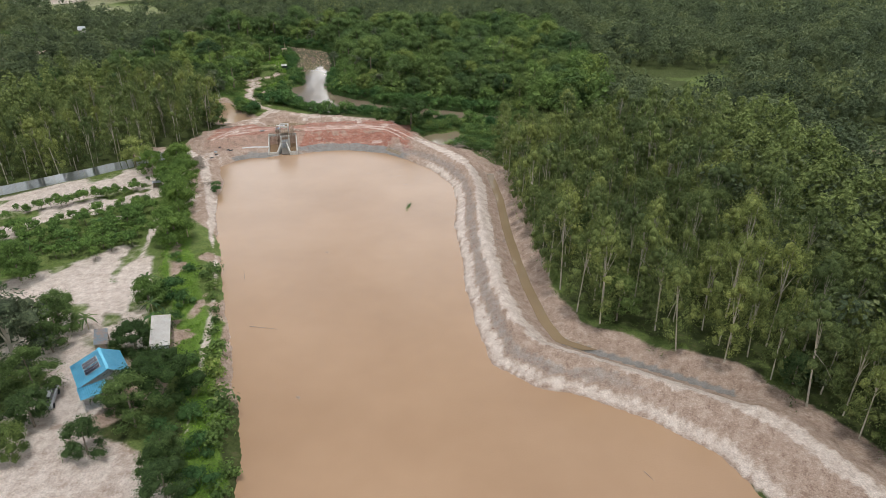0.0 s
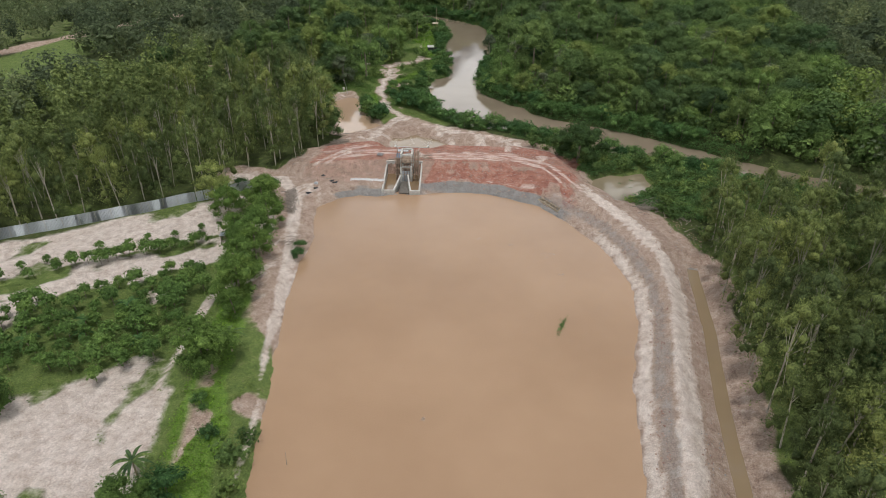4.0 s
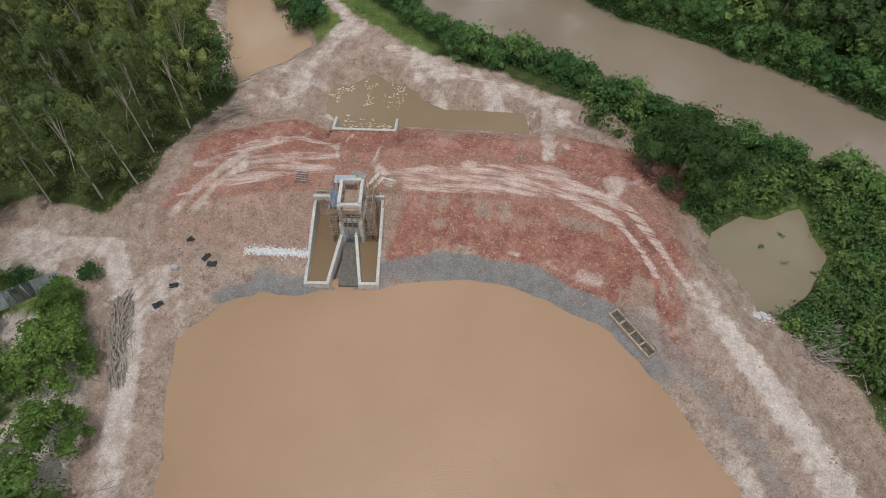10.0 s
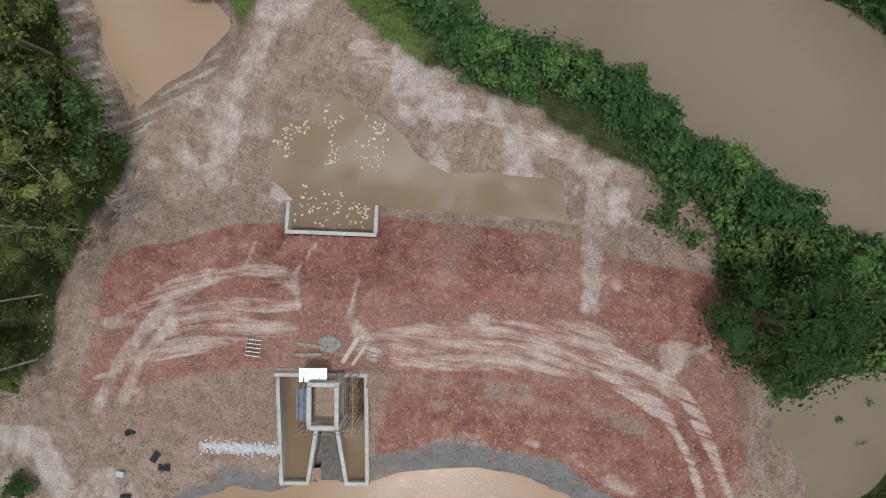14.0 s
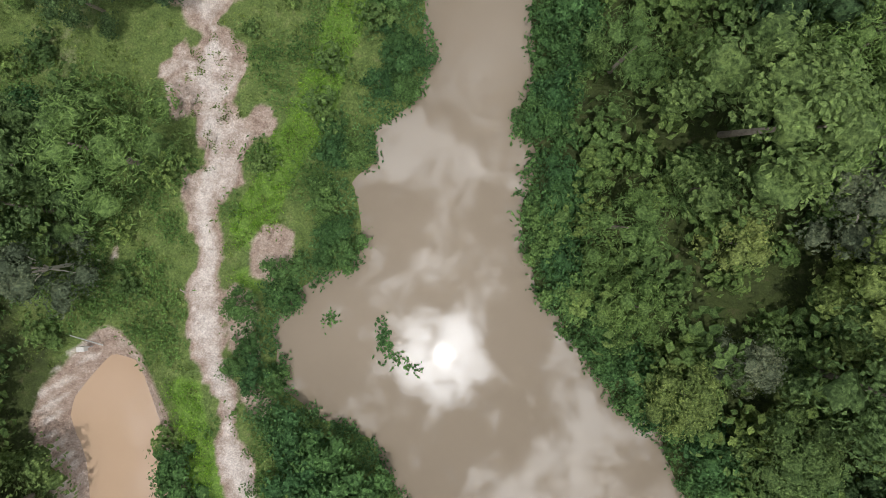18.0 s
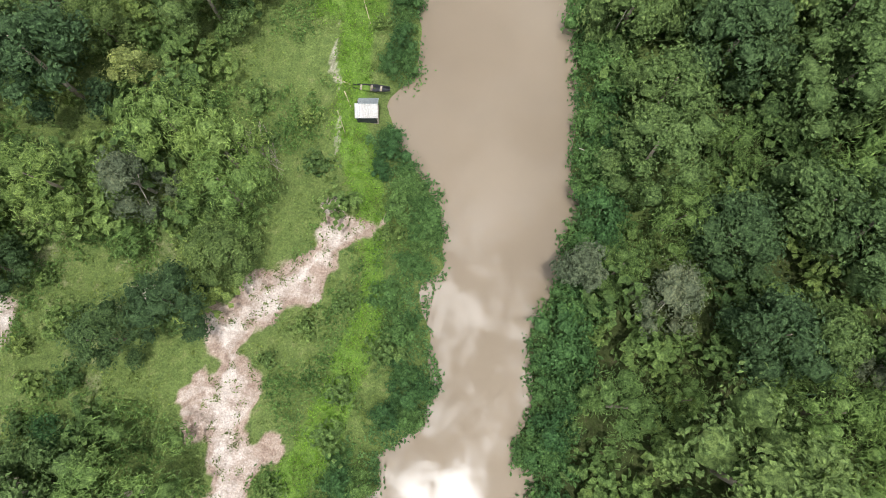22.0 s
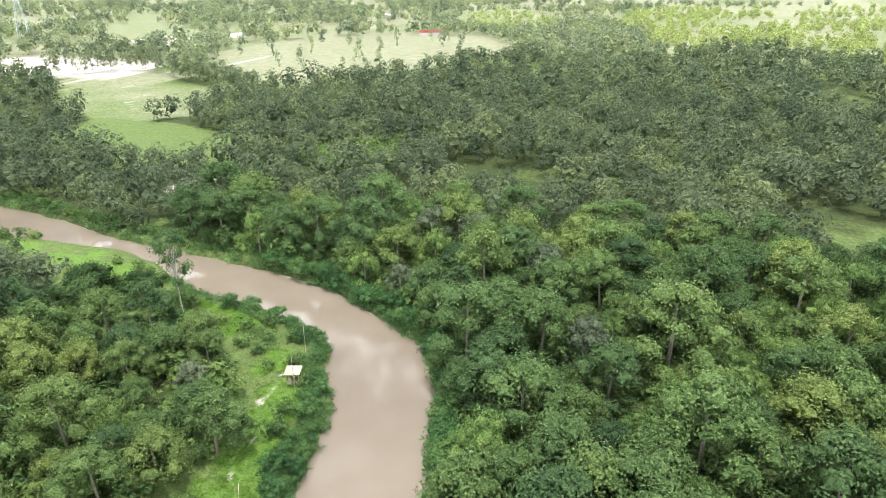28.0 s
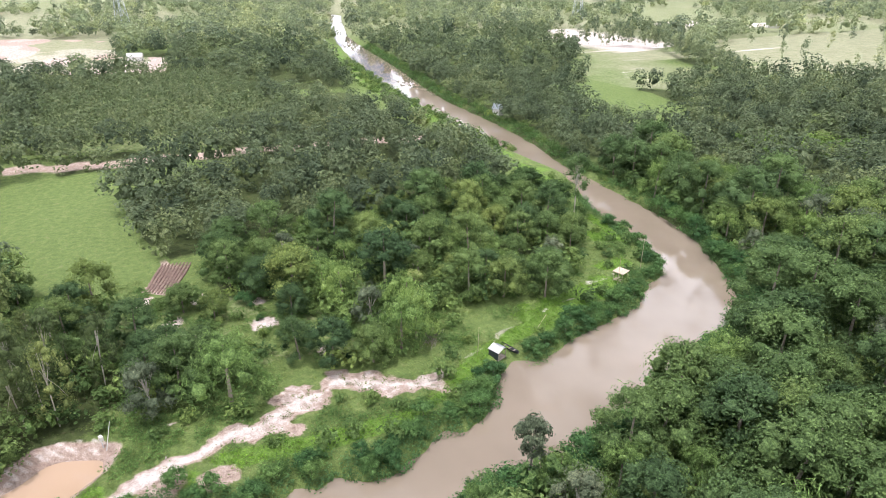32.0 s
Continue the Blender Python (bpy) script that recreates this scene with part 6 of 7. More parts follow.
for k in range(5):
    part("cross_wall", wall_bm(((-2.52 + 1.26 * k, -0.36), (-2.52 + 1.26 * k, 0.36)), 0.14, -0.7, 0.72), TAN_CONCRETE, cul)
bm = bmesh.new()
box(bm, (0, 0, 0.02), (5.0, 0.8, 0.04))
part("floor_slab", bm, DARK, cul)

# stones: pale strip west of the weir and grey scatter over the works
def stone_mesh(seed):
    bm = bmesh.new()
    bmesh.ops.create_icosphere(bm, subdivisions=1, radius=1)
    q = np.random.default_rng(seed)
    for v in bm.verts:
        v.co *= q.uniform(0.7, 1.2)
    return bm


def stones(name, places, mat, lo, hi, label):
    q, vs, fs, base = np.random.default_rng(5), [], [], 0
    shapes = []
    for s in range(4):
        bm = stone_mesh(s)
        shapes.append((np.array([v.co[:] for v in bm.verts]), np.array([[v.index for v in f.verts] for f in bm.faces])))
        bm.free()
    for x, y in places:
        v, f = shapes[q.integers(4)]
        s = q.uniform(lo, hi)
        a = q.uniform(0, 6.28)
        w = np.stack([(v[:, 0] * math.cos(a) - v[:, 1] * math.sin(a)) * s + x, (v[:, 0] * math.sin(a) + v[:, 1] * math.cos(a)) * s + y, v[:, 2] * s * 0.7 + float(ground_z(x, y)) + s * 0.2], -1)
        vs.append(w), fs.append(f + base)
        base += len(w)
    ob = new(name, mesh_from(name, np.concatenate(vs), np.concatenate(fs), [mat]))
    return tagged(ob, label, "stones", kind="stuff")


q = np.random.default_rng(15)
tt = q.uniform(0, 1, 420)
stones("riprap", [(-48.6 + 5.8 * a + q.normal() * 0.12, 155.9 + 1.25 * a + q.normal() * 0.25) for a in np.concatenate([tt, q.uniform(0, 1, 260)])], ROCK_W, 0.05, 0.125, "strip of pale broken rock along the dam's toe")
sx, sy = q.uniform(-62, 12, 9000), q.uniform(100, 186, 9000)
near_c = (seg_dist(sx, sy, CREST) < 9) & (signed(sx, sy, RES) > 0.5) & (signed(sx, sy, BASIN) > 0.3) & (signed(sx, sy, SIDE_POND) > 0.3)
near_c &= (mask_at(np.maximum(sand, ruts), sx, sy) < 0.4) & (vnoise(sx, sy, 5) > 0.42) & ~((np.abs(sx + 38.7) < 4.5) & (sy > 153) & (sy < 165))
stones("rubble", list(zip(sx[near_c][:2600], sy[near_c][:2600])), ROCK_G, 0.03, 0.11, "small grey stones scattered over the clay")
CLOD = simple("clay_clods", (0.24, 0.13, 0.1), (0.5, 0.37, 0.3), 0.6, 0.95)
cx_, cy_ = q.uniform(-64, 14, 30000), q.uniform(70, 188, 30000)
on_c = ((seg_dist(cx_, cy_, CREST) < 9) | (signed(cx_, cy_, YARD) < -0.5)) & (signed(cx_, cy_, RES) > 0.4) & (signed(cx_, cy_, BASIN) > 0.3) & (signed(cx_, cy_, SIDE_POND) > 0.3) & (signed(cx_, cy_, CLAY_POND) > 0.5)
on_c &= (mask_at(np.maximum(sand, ruts), cx_, cy_) < 0.4) & (vnoise(cx_, cy_, 4) > 0.4) & ~((np.abs(cx_ + 38.7) < 4.5) & (cy_ > 153) & (cy_ < 165)) & (seg_dist(cx_, cy_, DITCH) > 1.2)
stones("clods", list(zip(cx_[on_c][:5200], cy_[on_c][:5200])), CLOD, 0.04, 0.14, "loose clods of red-brown clay over the earthworks")
BED = simple("ploughed_soil", (0.13, 0.085, 0.065), (0.26, 0.18, 0.14), 1.5, 0.95)
for k in range(9):
    f = (k + 0.5) / 9
    (ax, ay), (bx, by) = (-110.7 + 3.5 * f, 215.2 + 4.2 * f), (-120.8 + 2.0 * f, 219.4 + 5.4 * f)
    bm = bmesh.new()
    tube(bm, [(ax + (bx - ax) * g, ay + (by - ay) * g + 0.06 * math.sin(9 * g + k), float(ground_z(ax + (bx - ax) * g, ay + (by - ay) * g))) for g in (0, 0.2, 0.4, 0.6, 0.8, 1)], [0.14, 0.34, 0.31, 0.35, 0.32, 0.14], 6)
    tagged(new("soil_ridge", bm_mesh("soil_ridge", bm, BED)), "dark ploughed ridge of soil in the garden plot", "soil ridge", group="ploughed garden plot")
stones("pond_rubble", [(-1.2 + q.normal() * 0.5, 162.3 + q.normal() * 0.35) for _ in range(70)], ROCK_W, 0.06, 0.16, "heap of pale broken concrete by the side pond")

# wall of pale sheets along the orchard
FENCE = [(-106, 106.5), (-94, 117.5), (-81.6, 128.6), (-75.9, 134.2), (-71.2, 139.1), (-67.6, 143.0), (-65.3, 145.6), (-62.6, 148)]
fence = root_at("sheet_fence", Matrix(), "long pale grey sheet-metal fence along the orchard", "fence")
sheet_mesh, post_mesh = None, None
for (ax, ay), (bx, by) in zip(FENCE, FENCE[1:]):
    ln = math.hypot(bx - ax, by - ay)
    cnt = max(1, round(ln / 1.2))
    for k in range(cnt):
        x, y = ax + (bx - ax) * (k + 0.5) / cnt, ay + (by - ay) * (k + 0.5) / cnt
        if sheet_mesh is None:
            bm = bmesh.new()
            pts = [(-0.6 + 0.1 * i, 0.02 if i % 2 else -0.02) for i in range(13)]
            lo = [bm.verts.new((a, c, 0)) for a, c in pts]
            hi = [bm.verts.new((a, c, 1.75)) for a, c in pts]
            for i in range(12):
                bm.faces.new((lo[i], lo[i + 1], hi[i + 1], hi[i]))
            bmesh.ops.solidify(bm, geom=bm.faces[:], thickness=0.01)
            sheet_mesh = bm_mesh("sheet", bm, simple("grey_fence_sheet", (0.45, 0.48, 0.5), (0.62, 0.65, 0.66), 0.7, 0.5, 0.3, 0.1))
            bm = bmesh.new()
            box(bm, (0, 0, 0.9), (0.08, 0.08, 2.0))
            post_mesh = bm_mesh("post", bm, CONCRETE)
        ob = new("sheet", sheet_mesh)
        ob.parent = fence
        zz = float(ground_z(x, y))
        ob.matrix_basis = pose(x, y, zz, -20 + q.normal() * 2, 0, math.degrees(math.atan2(by - ay, bx - ax)))
        if k % 2 == 0:
            ob = new("post", post_mesh)
            ob.parent = fence
            ob.matrix_basis = pose(x - (by - ay) / ln * 0.1, y + (bx - ax) / ln * 0.1, zz, 0, 0, math.degrees(math.atan2(by - ay, bx - ax)))


# ---- houses on the west bank ----
def corrugated(bm, corners, step=0.18, amp=0.015, thick=0.012):
    """A ribbed sheet over four corners: eave start, eave end, ridge end, ridge start."""
    a, b_, c, d = (Vector(p) for p in corners)
    cnt = max(4, int((b_ - a).length / step) * 2)
    nrm = (b_ - a).cross(d - a).normalized()
    lo, hi = [], []
    for k in range(cnt + 1):
        f = k / cnt
        o = nrm * (amp if k % 2 else -amp)
        lo.append(bm.verts.new(a.lerp(b_, f) + o))
        hi.append(bm.verts.new(d.lerp(c, f) + o))
    fs = [bm.faces.new((lo[k], lo[k + 1], hi[k + 1], hi[k])) for k in range(cnt)]
    bmesh.ops.solidify(bm, geom=fs, thickness=thick)


gz = float(ground_z(-36.5, 67))
house = root_at("house", pose(-36.3, 67.9, gz, 0, 0, 128.7), "small house with a bright blue sheet roof and solar panels", "house")
L, WL, WR, EAVE, RIDGE = 5.0, 3.3, 2.1, 2.2, 3.4   # the ridge runs along x; the long slope falls towards +y
for c, s in (((0, -WR + 0.35, 1.1), (L - 0.7, 0.14, 2.2)), ((0, WL - 0.35, 1.0), (L - 0.7, 0.14, 2.0)), ((-L / 2 + 0.4, (WL - WR) / 2, 1.05), (0.14, WL + WR - 0.86, 2.1)), ((L / 2 - 0.4, (WL - WR) / 2, 1.05), (0.14, WL + WR - 0.86, 2.1))):
    bm = bmesh.new()
    box(bm, c, s)
    part("wall", bm, PLASTER, house)
for s in (-1, 1):
    bm = bmesh.new()
    f = bm.faces.new([bm.verts.new(p) for p in ((s * (L / 2 - 0.4), -WR + 0.4, 2.1), (s * (L / 2 - 0.4), WL - 0.4, 2.1), (s * (L / 2 - 0.4), 0, RIDGE - 0.12))])
    bmesh.ops.solidify(bm, geom=[f], thickness=0.1)
    part("gable", bm, PLASTER, house)
for s, w in ((-1, WR), (1, WL)):
    bm = bmesh.new()
    c = [(-L / 2, s * w, EAVE), (L / 2, s * w, EAVE), (L / 2, 0, RIDGE), (-L / 2, 0, RIDGE)]
    corrugated(bm, c if s < 0 else [c[1], c[0], c[3], c[2]], 0.22, 0.012)
    part("roof", bm, BLUE_TIN, house)
bm = bmesh.new()
box(bm, (0, 0, RIDGE + 0.02), (L, 0.3, 0.04))
part("ridge_cap", bm, BLUE_TIN, house)
for k in range(2):
    pan = new("solar_panel")
    pan.parent = house
    pan.matrix_basis = pose(-0.75 + 1.4 * k, 1.35, RIDGE - 1.35 * (RIDGE - EAVE) / WL + 0.09, -math.degrees(math.atan2(RIDGE - EAVE, WL)), 0, 0)
    bm = bmesh.new()
    box(bm, (0, 0, 0), (1.2, 1.75, 0.04), 0, 0.005)
    part("frame", bm, ALU, pan)
    for i in range(2):
        bm = bmesh.new()
        box(bm, (-0.28 + 0.56 * i, 0, 0.024), (0.52, 1.66, 0.012))
        part("cell_strip", bm, SOLAR, pan)
bm = bmesh.new()
corrugated(bm, [(-L / 2 - 1.9, WL + 0.1, 1.9), (-L / 2 - 1.9, 0.5, 1.9), (-L / 2 + 0.2, 0.5, 2.15), (-L / 2 + 0.2, WL + 0.1, 2.15)][::-1], 0.22, 0.012)
part("porch_roof", bm, BLUE_TIN, house)
for v in (0.7, WL - 0.1):
    part("porch_post", stick_bm((-L / 2 - 1.75, v, -0.1), (-L / 2 - 1.75, v, 1.9), 0.06), PLASTER, house)
bm = bmesh.new()
box(bm, (-L / 2 + 0.3, 1.2, 0.95), (0.06, 0.85, 1.9))
part("door", bm, WOOD, house)


def shed(name, x, y, rot, ln, wd, lo, hi, roof, walls, label):
    z = float(ground_z(x, y))
    root = root_at(name, pose(x, y, z, 0, 0, rot), label, "shed")
    bm = bmesh.new()
    corrugated(bm, [(-ln / 2, -wd / 2, lo), (ln / 2, -wd / 2, lo), (ln / 2, wd / 2, hi), (-ln / 2, wd / 2, hi)])
    part("roof", bm, roof, root)
    for u in (-ln / 2 + 0.15, ln / 2 - 0.15):
        for v, h in ((-wd / 2 + 0.15, lo), (wd / 2 - 0.15, hi)):
            part("post", stick_bm((u, v, -0.1), (u, v, h - 0.03), 0.06), WOOD, root)
    for c, s in (((0, wd / 2 - 0.12, hi / 2 - 0.1), (ln - 0.4, 0.05, hi - 0.2)), ((-ln / 2 + 0.15, 0, lo / 2), (0.05, wd - 0.4, lo - 0.1))):
        bm = bmesh.new()
        box(bm, c, s)
        part("wall", bm, walls, root)
    return root


shed("long_shed", -33.2, 75.5, 112, 7.3, 2.3, 2.2, 2.5, WHITE_TIN, STEEL, "long open shed with a weathered white sheet roof")
shed("tool_shed", -40.2, 74.2, 117, 3.8, 1.5, 1.9, 2.2, RUST_TIN, WOOD, "small shed with a rust-streaked blue sheet roof")
shed("pump_shed", -31.3, 70.6, 114, 1.7, 1.6, 1.6, 1.8, WHITE_TIN, STEEL, "tiny shed with a pale sheet roof")
shed("field_shelter", -57.8, 129.6, 20, 1.7, 1.0, 1.1, 1.3, STEEL, WOOD, "low shelter with a grey sheet roof among the trees")

# parked car half under the trees
cz = float(ground_z(-41.3, 64.2))
car = root_at("parked_car", pose(-41.3, 64.2, cz, 0, 0, 110), "silver-grey parked car under the trees", "car")
bm = bmesh.new()
box(bm, (0, 0, 0.55), (3.9, 1.6, 0.6), 0, 0.12)
part("body", bm, CARPAINT, car)
bm = bmesh.new()
box(bm, (-0.2, 0, 1.05), (2.0, 1.4, 0.5), 0, 0.18)
part("cabin", bm, GLASS, car)
bm = bmesh.new()
box(bm, (-0.2, 0, 1.31), (1.5, 1.15, 0.05), 0, 0.02)
part("roof", bm, CARPAINT, car)
for u in (-1.25, 1.25):
    for v in (-0.75, 0.75):
        bm = bmesh.new()
        bmesh.ops.create_cone(bm, segments=14, radius1=0.31, radius2=0.31, depth=0.2, cap_ends=True, matrix=pose(u, v, 0.31, 90, 0, 0))
        part("wheel", bm, TYRE, car)

# banana plants and small palms
def banana(seed, leaves=8, ln=1.7, wd=0.24, stem=1.1, mat=None, name="banana_plant", label="banana plant with broad arching green leaves"):
    q = np.random.default_rng(seed)
    root = new(name)
    part("stem", stick_bm((0, 0, -0.1), (0, 0, stem), 0.11, 0.07, 6), BAMBOO, root)
    for k in range(leaves):
        a, up = 2.4 * k + q.uniform(-0.3, 0.3), q.uniform(0.5, 1.1)
        bm = bmesh.new()
        prev = None
        for i in range(7):
            f = i / 6
            rr, z = ln * f, stem + up * ln * f * 0.9 - 1.15 * ln * f * f * 0.8
            w = wd * math.sin(math.pi * (0.12 + 0.86 * f)) ** 0.7
            c, s = math.cos(a), math.sin(a)
            row = [bm.verts.new((c * rr - s * w, s * rr + c * w, z - w * 0.35)), bm.verts.new((c * rr, s * rr, z)), bm.verts.new((c * rr + s * w, s * rr - c * w, z - w * 0.35))]
            if prev:
                bm.faces.new((prev[0], prev[1], row[1], row[0]))
                bm.faces.new((prev[1], prev[2], row[2], row[1]))
            prev = row
        part("leaf", bm, mat or LEAF_SHRUB, root)
    return tagged(root, label, "plant")


ban = banana(3)
palm = banana(4, 14, 1.9, 0.17, 2.2, LEAF_BROAD, "palm", "small palm with drooping feathery fronds")
spots_b = [(-30.4, 69.4), (-31, 68), (-36.8, 80.6), (-58.3, 133.2), (-35.4, 77.2), (-61, 104), (-62.5, 106), (-57, 108), (-45.4, 104.4), (-66.5, 101), (-59.8, 110.5), (-53.5, 104.8)]
spots_p = [(-41, 88.6), (-37.6, 82.4), (-34.5, 79.6), (-44.5, 78.5), (-42.6, 107)]
for proto, spots_ in ((ban, spots_b), (palm, spots_p)):
    for k, (x, y) in enumerate(spots_):
        ob = proto if k == 0 else copy_thing(proto, Matrix())
        ob.matrix_basis = pose(x, y, float(ground_z(x, y)), 0, 0, 67 * k) @ Matrix.Scale(rng.uniform(0.8, 1.2), 4)

# brush piles
def brush_pile(name, places, count, ln, rad, spread_, flat_dir, label, seed):
    q = np.random.default_rng(seed)
    root = new(name)
    x0, y0 = places[0]
    root.location = (x0, y0, float(ground_z(x0, y0)))
    for k in range(count):
        x, y = places[q.integers(len(places))]
        x, y = x + q.normal() * spread_, y + q.normal() * spread_
        a = flat_dir + q.normal() * 0.45
        h = ln * q.uniform(0.4, 1.0) / 2
        z = float(ground_z(x, y)) - root.location.z + q.uniform(0.05, 0.55)
        tilt = q.normal() * 0.12 * h
        part("branch", stick_bm((x - x0 - math.cos(a) * h, y - y0 - math.sin(a) * h, z - tilt), (x - x0 + math.cos(a) * h, y - y0 + math.sin(a) * h, z + tilt), q.uniform(0.5, 1) * rad, 0.4 * rad, 4, q.normal() * 0.1), BRUSH, root)
    return tagged(root, label, "brush pile")


brush_pile("brush_pile", [(-56.2, 147.4), (-55.6, 146), (-55.0, 144.6), (-54.4, 143.2), (-53.2, 141.4)], 190, 2.2, 0.09, 0.45, -0.9, "long pile of cut grey branches beside the track", 1)
brush_pile("brush_pile", [(-58.6, 172.8), (-57.8, 173.2), (-59.2, 172)], 60, 2.0, 0.08, 0.6, 0.7, "pile of cut branches at the wood's edge", 2)
brush_pile("brush_pile", [(4.2, 160.2), (3.4, 159.4), (5, 161.2)], 120, 2.2, 0.08, 0.8, 0.3, "tangle of dead branches below the dyke", 3)
brush_pile("brush_pile", [(-48.6, 131.6), (-48, 132.6)], 14, 2.6, 0.05, 0.7, 0.9, "few loose branches on the bank", 4)
brush_pile("dead_bamboo", [(-73.4, 252.2), (-74, 251.4), (-72.8, 251.2)], 50, 4.2, 0.05, 0.7, -0.5, "fallen dry bamboo canes below the green clump", 5)
brush_pile("driftwood", [(14, 150), (12, 154), (15.2, 140), (9.5, 157)], 40, 1.8, 0.08, 1.2, 1.2, "scattered dead branches along the ditch", 6)
for (x0, y0, x1, y1, rad, z, label) in ((-61.2, 176.6, -59, 178.8, 0.12, 0.2, "bleached log by the clay pond"), (-66.5, 212.6, -66, 212.4, 0.1, 0.2, "short log")):
    g = float(ground_z(x0, y0))
    ob = new("log", bm_mesh("log", stick_bm((x0 - x0, 0, 0), (x1 - x0, y1 - y0, float(ground_z(x1, y1)) - g), rad, rad * 0.7, 7), WOOD))
    ob.location = (x0, y0, g + rad * 0.7)
    tagged(ob, label + " on bare soil", "log")

# dark tarps and scraps on the west shoulder
for k, (x, y, s, rot, mat, nm) in enumerate(((-54, 155.6, 0.8, 30, TARP, "tarp"), (-51.7, 154.2, 0.9, 70, TARP, "tarp"), (-53.1, 150.6, 0.8, 20, TARP, "tarp"), (-53.9, 152.3, 0.6, 5, STEEL, "crate"), (-52.8, 154.9, 1.3, 25, WOOD, "plank"), (-53.4, 148.4, 0.9, 50, TARP, "tarp"), (-50.8, 153.6, 0.9, 10, TARP, "tarp"))):
    bm = bmesh.new()
    if nm == "tarp":
        bmesh.ops.create_grid(bm, x_segments=6, y_segments=6, size=0.5)
        for v in bm.verts:
            v.co.z = 0.12 + 0.22 * noise.noise(v.co * 3.1 + Vector((k * 3.7, 0, 0)))
            v.co.x *= s
            v.co.y *= s * 0.6
        bmesh.ops.solidify(bm, geom=bm.faces[:], thickness=0.02)
    else:
        box(bm, (0, 0, 0.1 if nm == "plank" else 0.2), (s, 0.18 if nm == "plank" else s * 0.7, 0.06 if nm == "plank" else 0.4), 0, 0.02)
    ob = new(nm, bm_mesh(nm, bm, mat))
    ob.matrix_basis = pose(x, y, float(ground_z(x, y)), 0, 0, rot)
    tagged(ob, {"tarp": "crumpled dark plastic tarp on the clay", "crate": "grey metal crate on the clay", "plank": "pale plank on the clay"}[nm], nm)

# ---- river bank huts, boat and poles ----
hz = 0.9
hut = root_at("raft_hut", pose(-64.9, 257.8, 0, 0, 0, 16), "small waterside hut with a white and grey sheet roof", "hut")
for u in (-0.85, 0.85):
    for v in (-0.8, 0.8):
        part("post", stick_bm((u, v, -0.8), (u, v, 2.3), 0.05), WOOD, hut)
bm = bmesh.new()
box(bm, (0, 0, hz), (2.0, 1.9, 0.08))
part("deck", bm, WOOD, hut)
bm = bmesh.new()
corrugated(bm, [(-1.05, -1.0, 2.25), (1.05, -1.0, 2.25), (1.05, 0.25, 2.7), (-1.05, 0.25, 2.7)])
part("front_roof", bm, WHITE_TIN, hut, "bright white roof sheet")
bm = bmesh.new()
corrugated(bm, [(1.1, 0.95, 2.35), (-0.75, 0.95, 2.35), (-0.75, 0.2, 2.72), (1.1, 0.2, 2.72)])
part("back_roof", bm, STEEL, hut, "grey-green roof sheet")
bm = bmesh.new()
box(bm, (0, -0.9, 1.55), (1.8, 0.05, 1.2))
part("screen", bm, TARP, hut, "black netting wall")
bm = bmesh.new()
box(bm, (-0.9, 0, 1.5), (0.05, 1.6, 1.1))
part("wall", bm, TARP, hut)

boat = root_at("boat", pose(-65.3, 260.3, max(0.02, float(ground_z(-65.3, 260.3)) + 0.12), 0, -2, 10), "narrow dark grey wooden boat moored by the hut", "boat")
bm = bmesh.new()
rows_ = []
for i in range(11):
    f = i / 10
    w = 0.36 * math.sin(math.pi * (0.1 + 0.8 * f)) ** 0.6
    x = -1.75 + 3.5 * f
    rise = 0.12 * (2 * f - 1) ** 2
    rows_.append([bm.verts.new((x, -w, 0.32 + rise)), bm.verts.new((x, -w * 0.6, -0.05 + rise)), bm.verts.new((x, w * 0.6, -0.05 + rise)), bm.verts.new((x, w, 0.32 + rise))])
for r0, r1 in zip(rows_, rows_[1:]):
    for k in range(3):
        bm.faces.new((r0[k], r1[k], r1[k + 1], r0[k + 1]))
bm.faces.new(rows_[0])
bm.faces.new(rows_[-1][::-1])
bmesh.ops.solidify(bm, geom=bm.faces[:], thickness=0.04)
part("hull", bm, simple("tarred_boat_wood", (0.06, 0.065, 0.075), (0.13, 0.135, 0.15), 4, 0.6), boat)
for x in (-1.0, 0.0, 0.9):
    bm = bmesh.new()
    box(bm, (x, 0, 0.26), (0.2, 0.56, 0.03))
    part("thwart", bm, WOOD, boat)

th = root_at("thatched_shelter", pose(-73.0, 289.7, float(ground_z(-73, 289.7)), 0, 0, 16), "small open shelter with a flat straw-coloured thatch roof", "shelter")
for u in (-0.85, 0.85):
    for v in (-0.85, 0.85):
        part("post", stick_bm((u, v, -0.3), (u, v, 2.1), 0.05), BAMBOO, th)
for k in range(6):
    bm = bmesh.new()
    box(bm, (-0.9 + 0.36 * k, 0, 2.16 + 0.012 * (k % 2)), (0.38, 2.25, 0.12), 0, 0.03)
    part("thatch_strip", bm, THATCH, th)
bm = bmesh.new()
box(bm, (0, 0, 0.5), (1.8, 1.8, 0.06))
part("platform", bm, BAMBOO, th)


def pole(name, p0, p1, rad, label, mat=None):
    g0 = Vector(p0)
    ob = new(name, bm_mesh(name, stick_bm((0, 0, 0), Vector(p1) - g0, rad, rad * 0.6, 6), mat or BAMBOO))
    ob.location = g0
    return tagged(ob, label, "pole")


pole("bamboo_pole", (-72.2, 288.4, 0.8), (-72.4, 288.6, 6.5), 0.05, "upright bamboo pole beside the shelter")
pole("bamboo_pole", (-74.5, 296.2, 1.0), (-74.6, 296.4, 7.5), 0.05, "upright bamboo pole on the grassy bank")
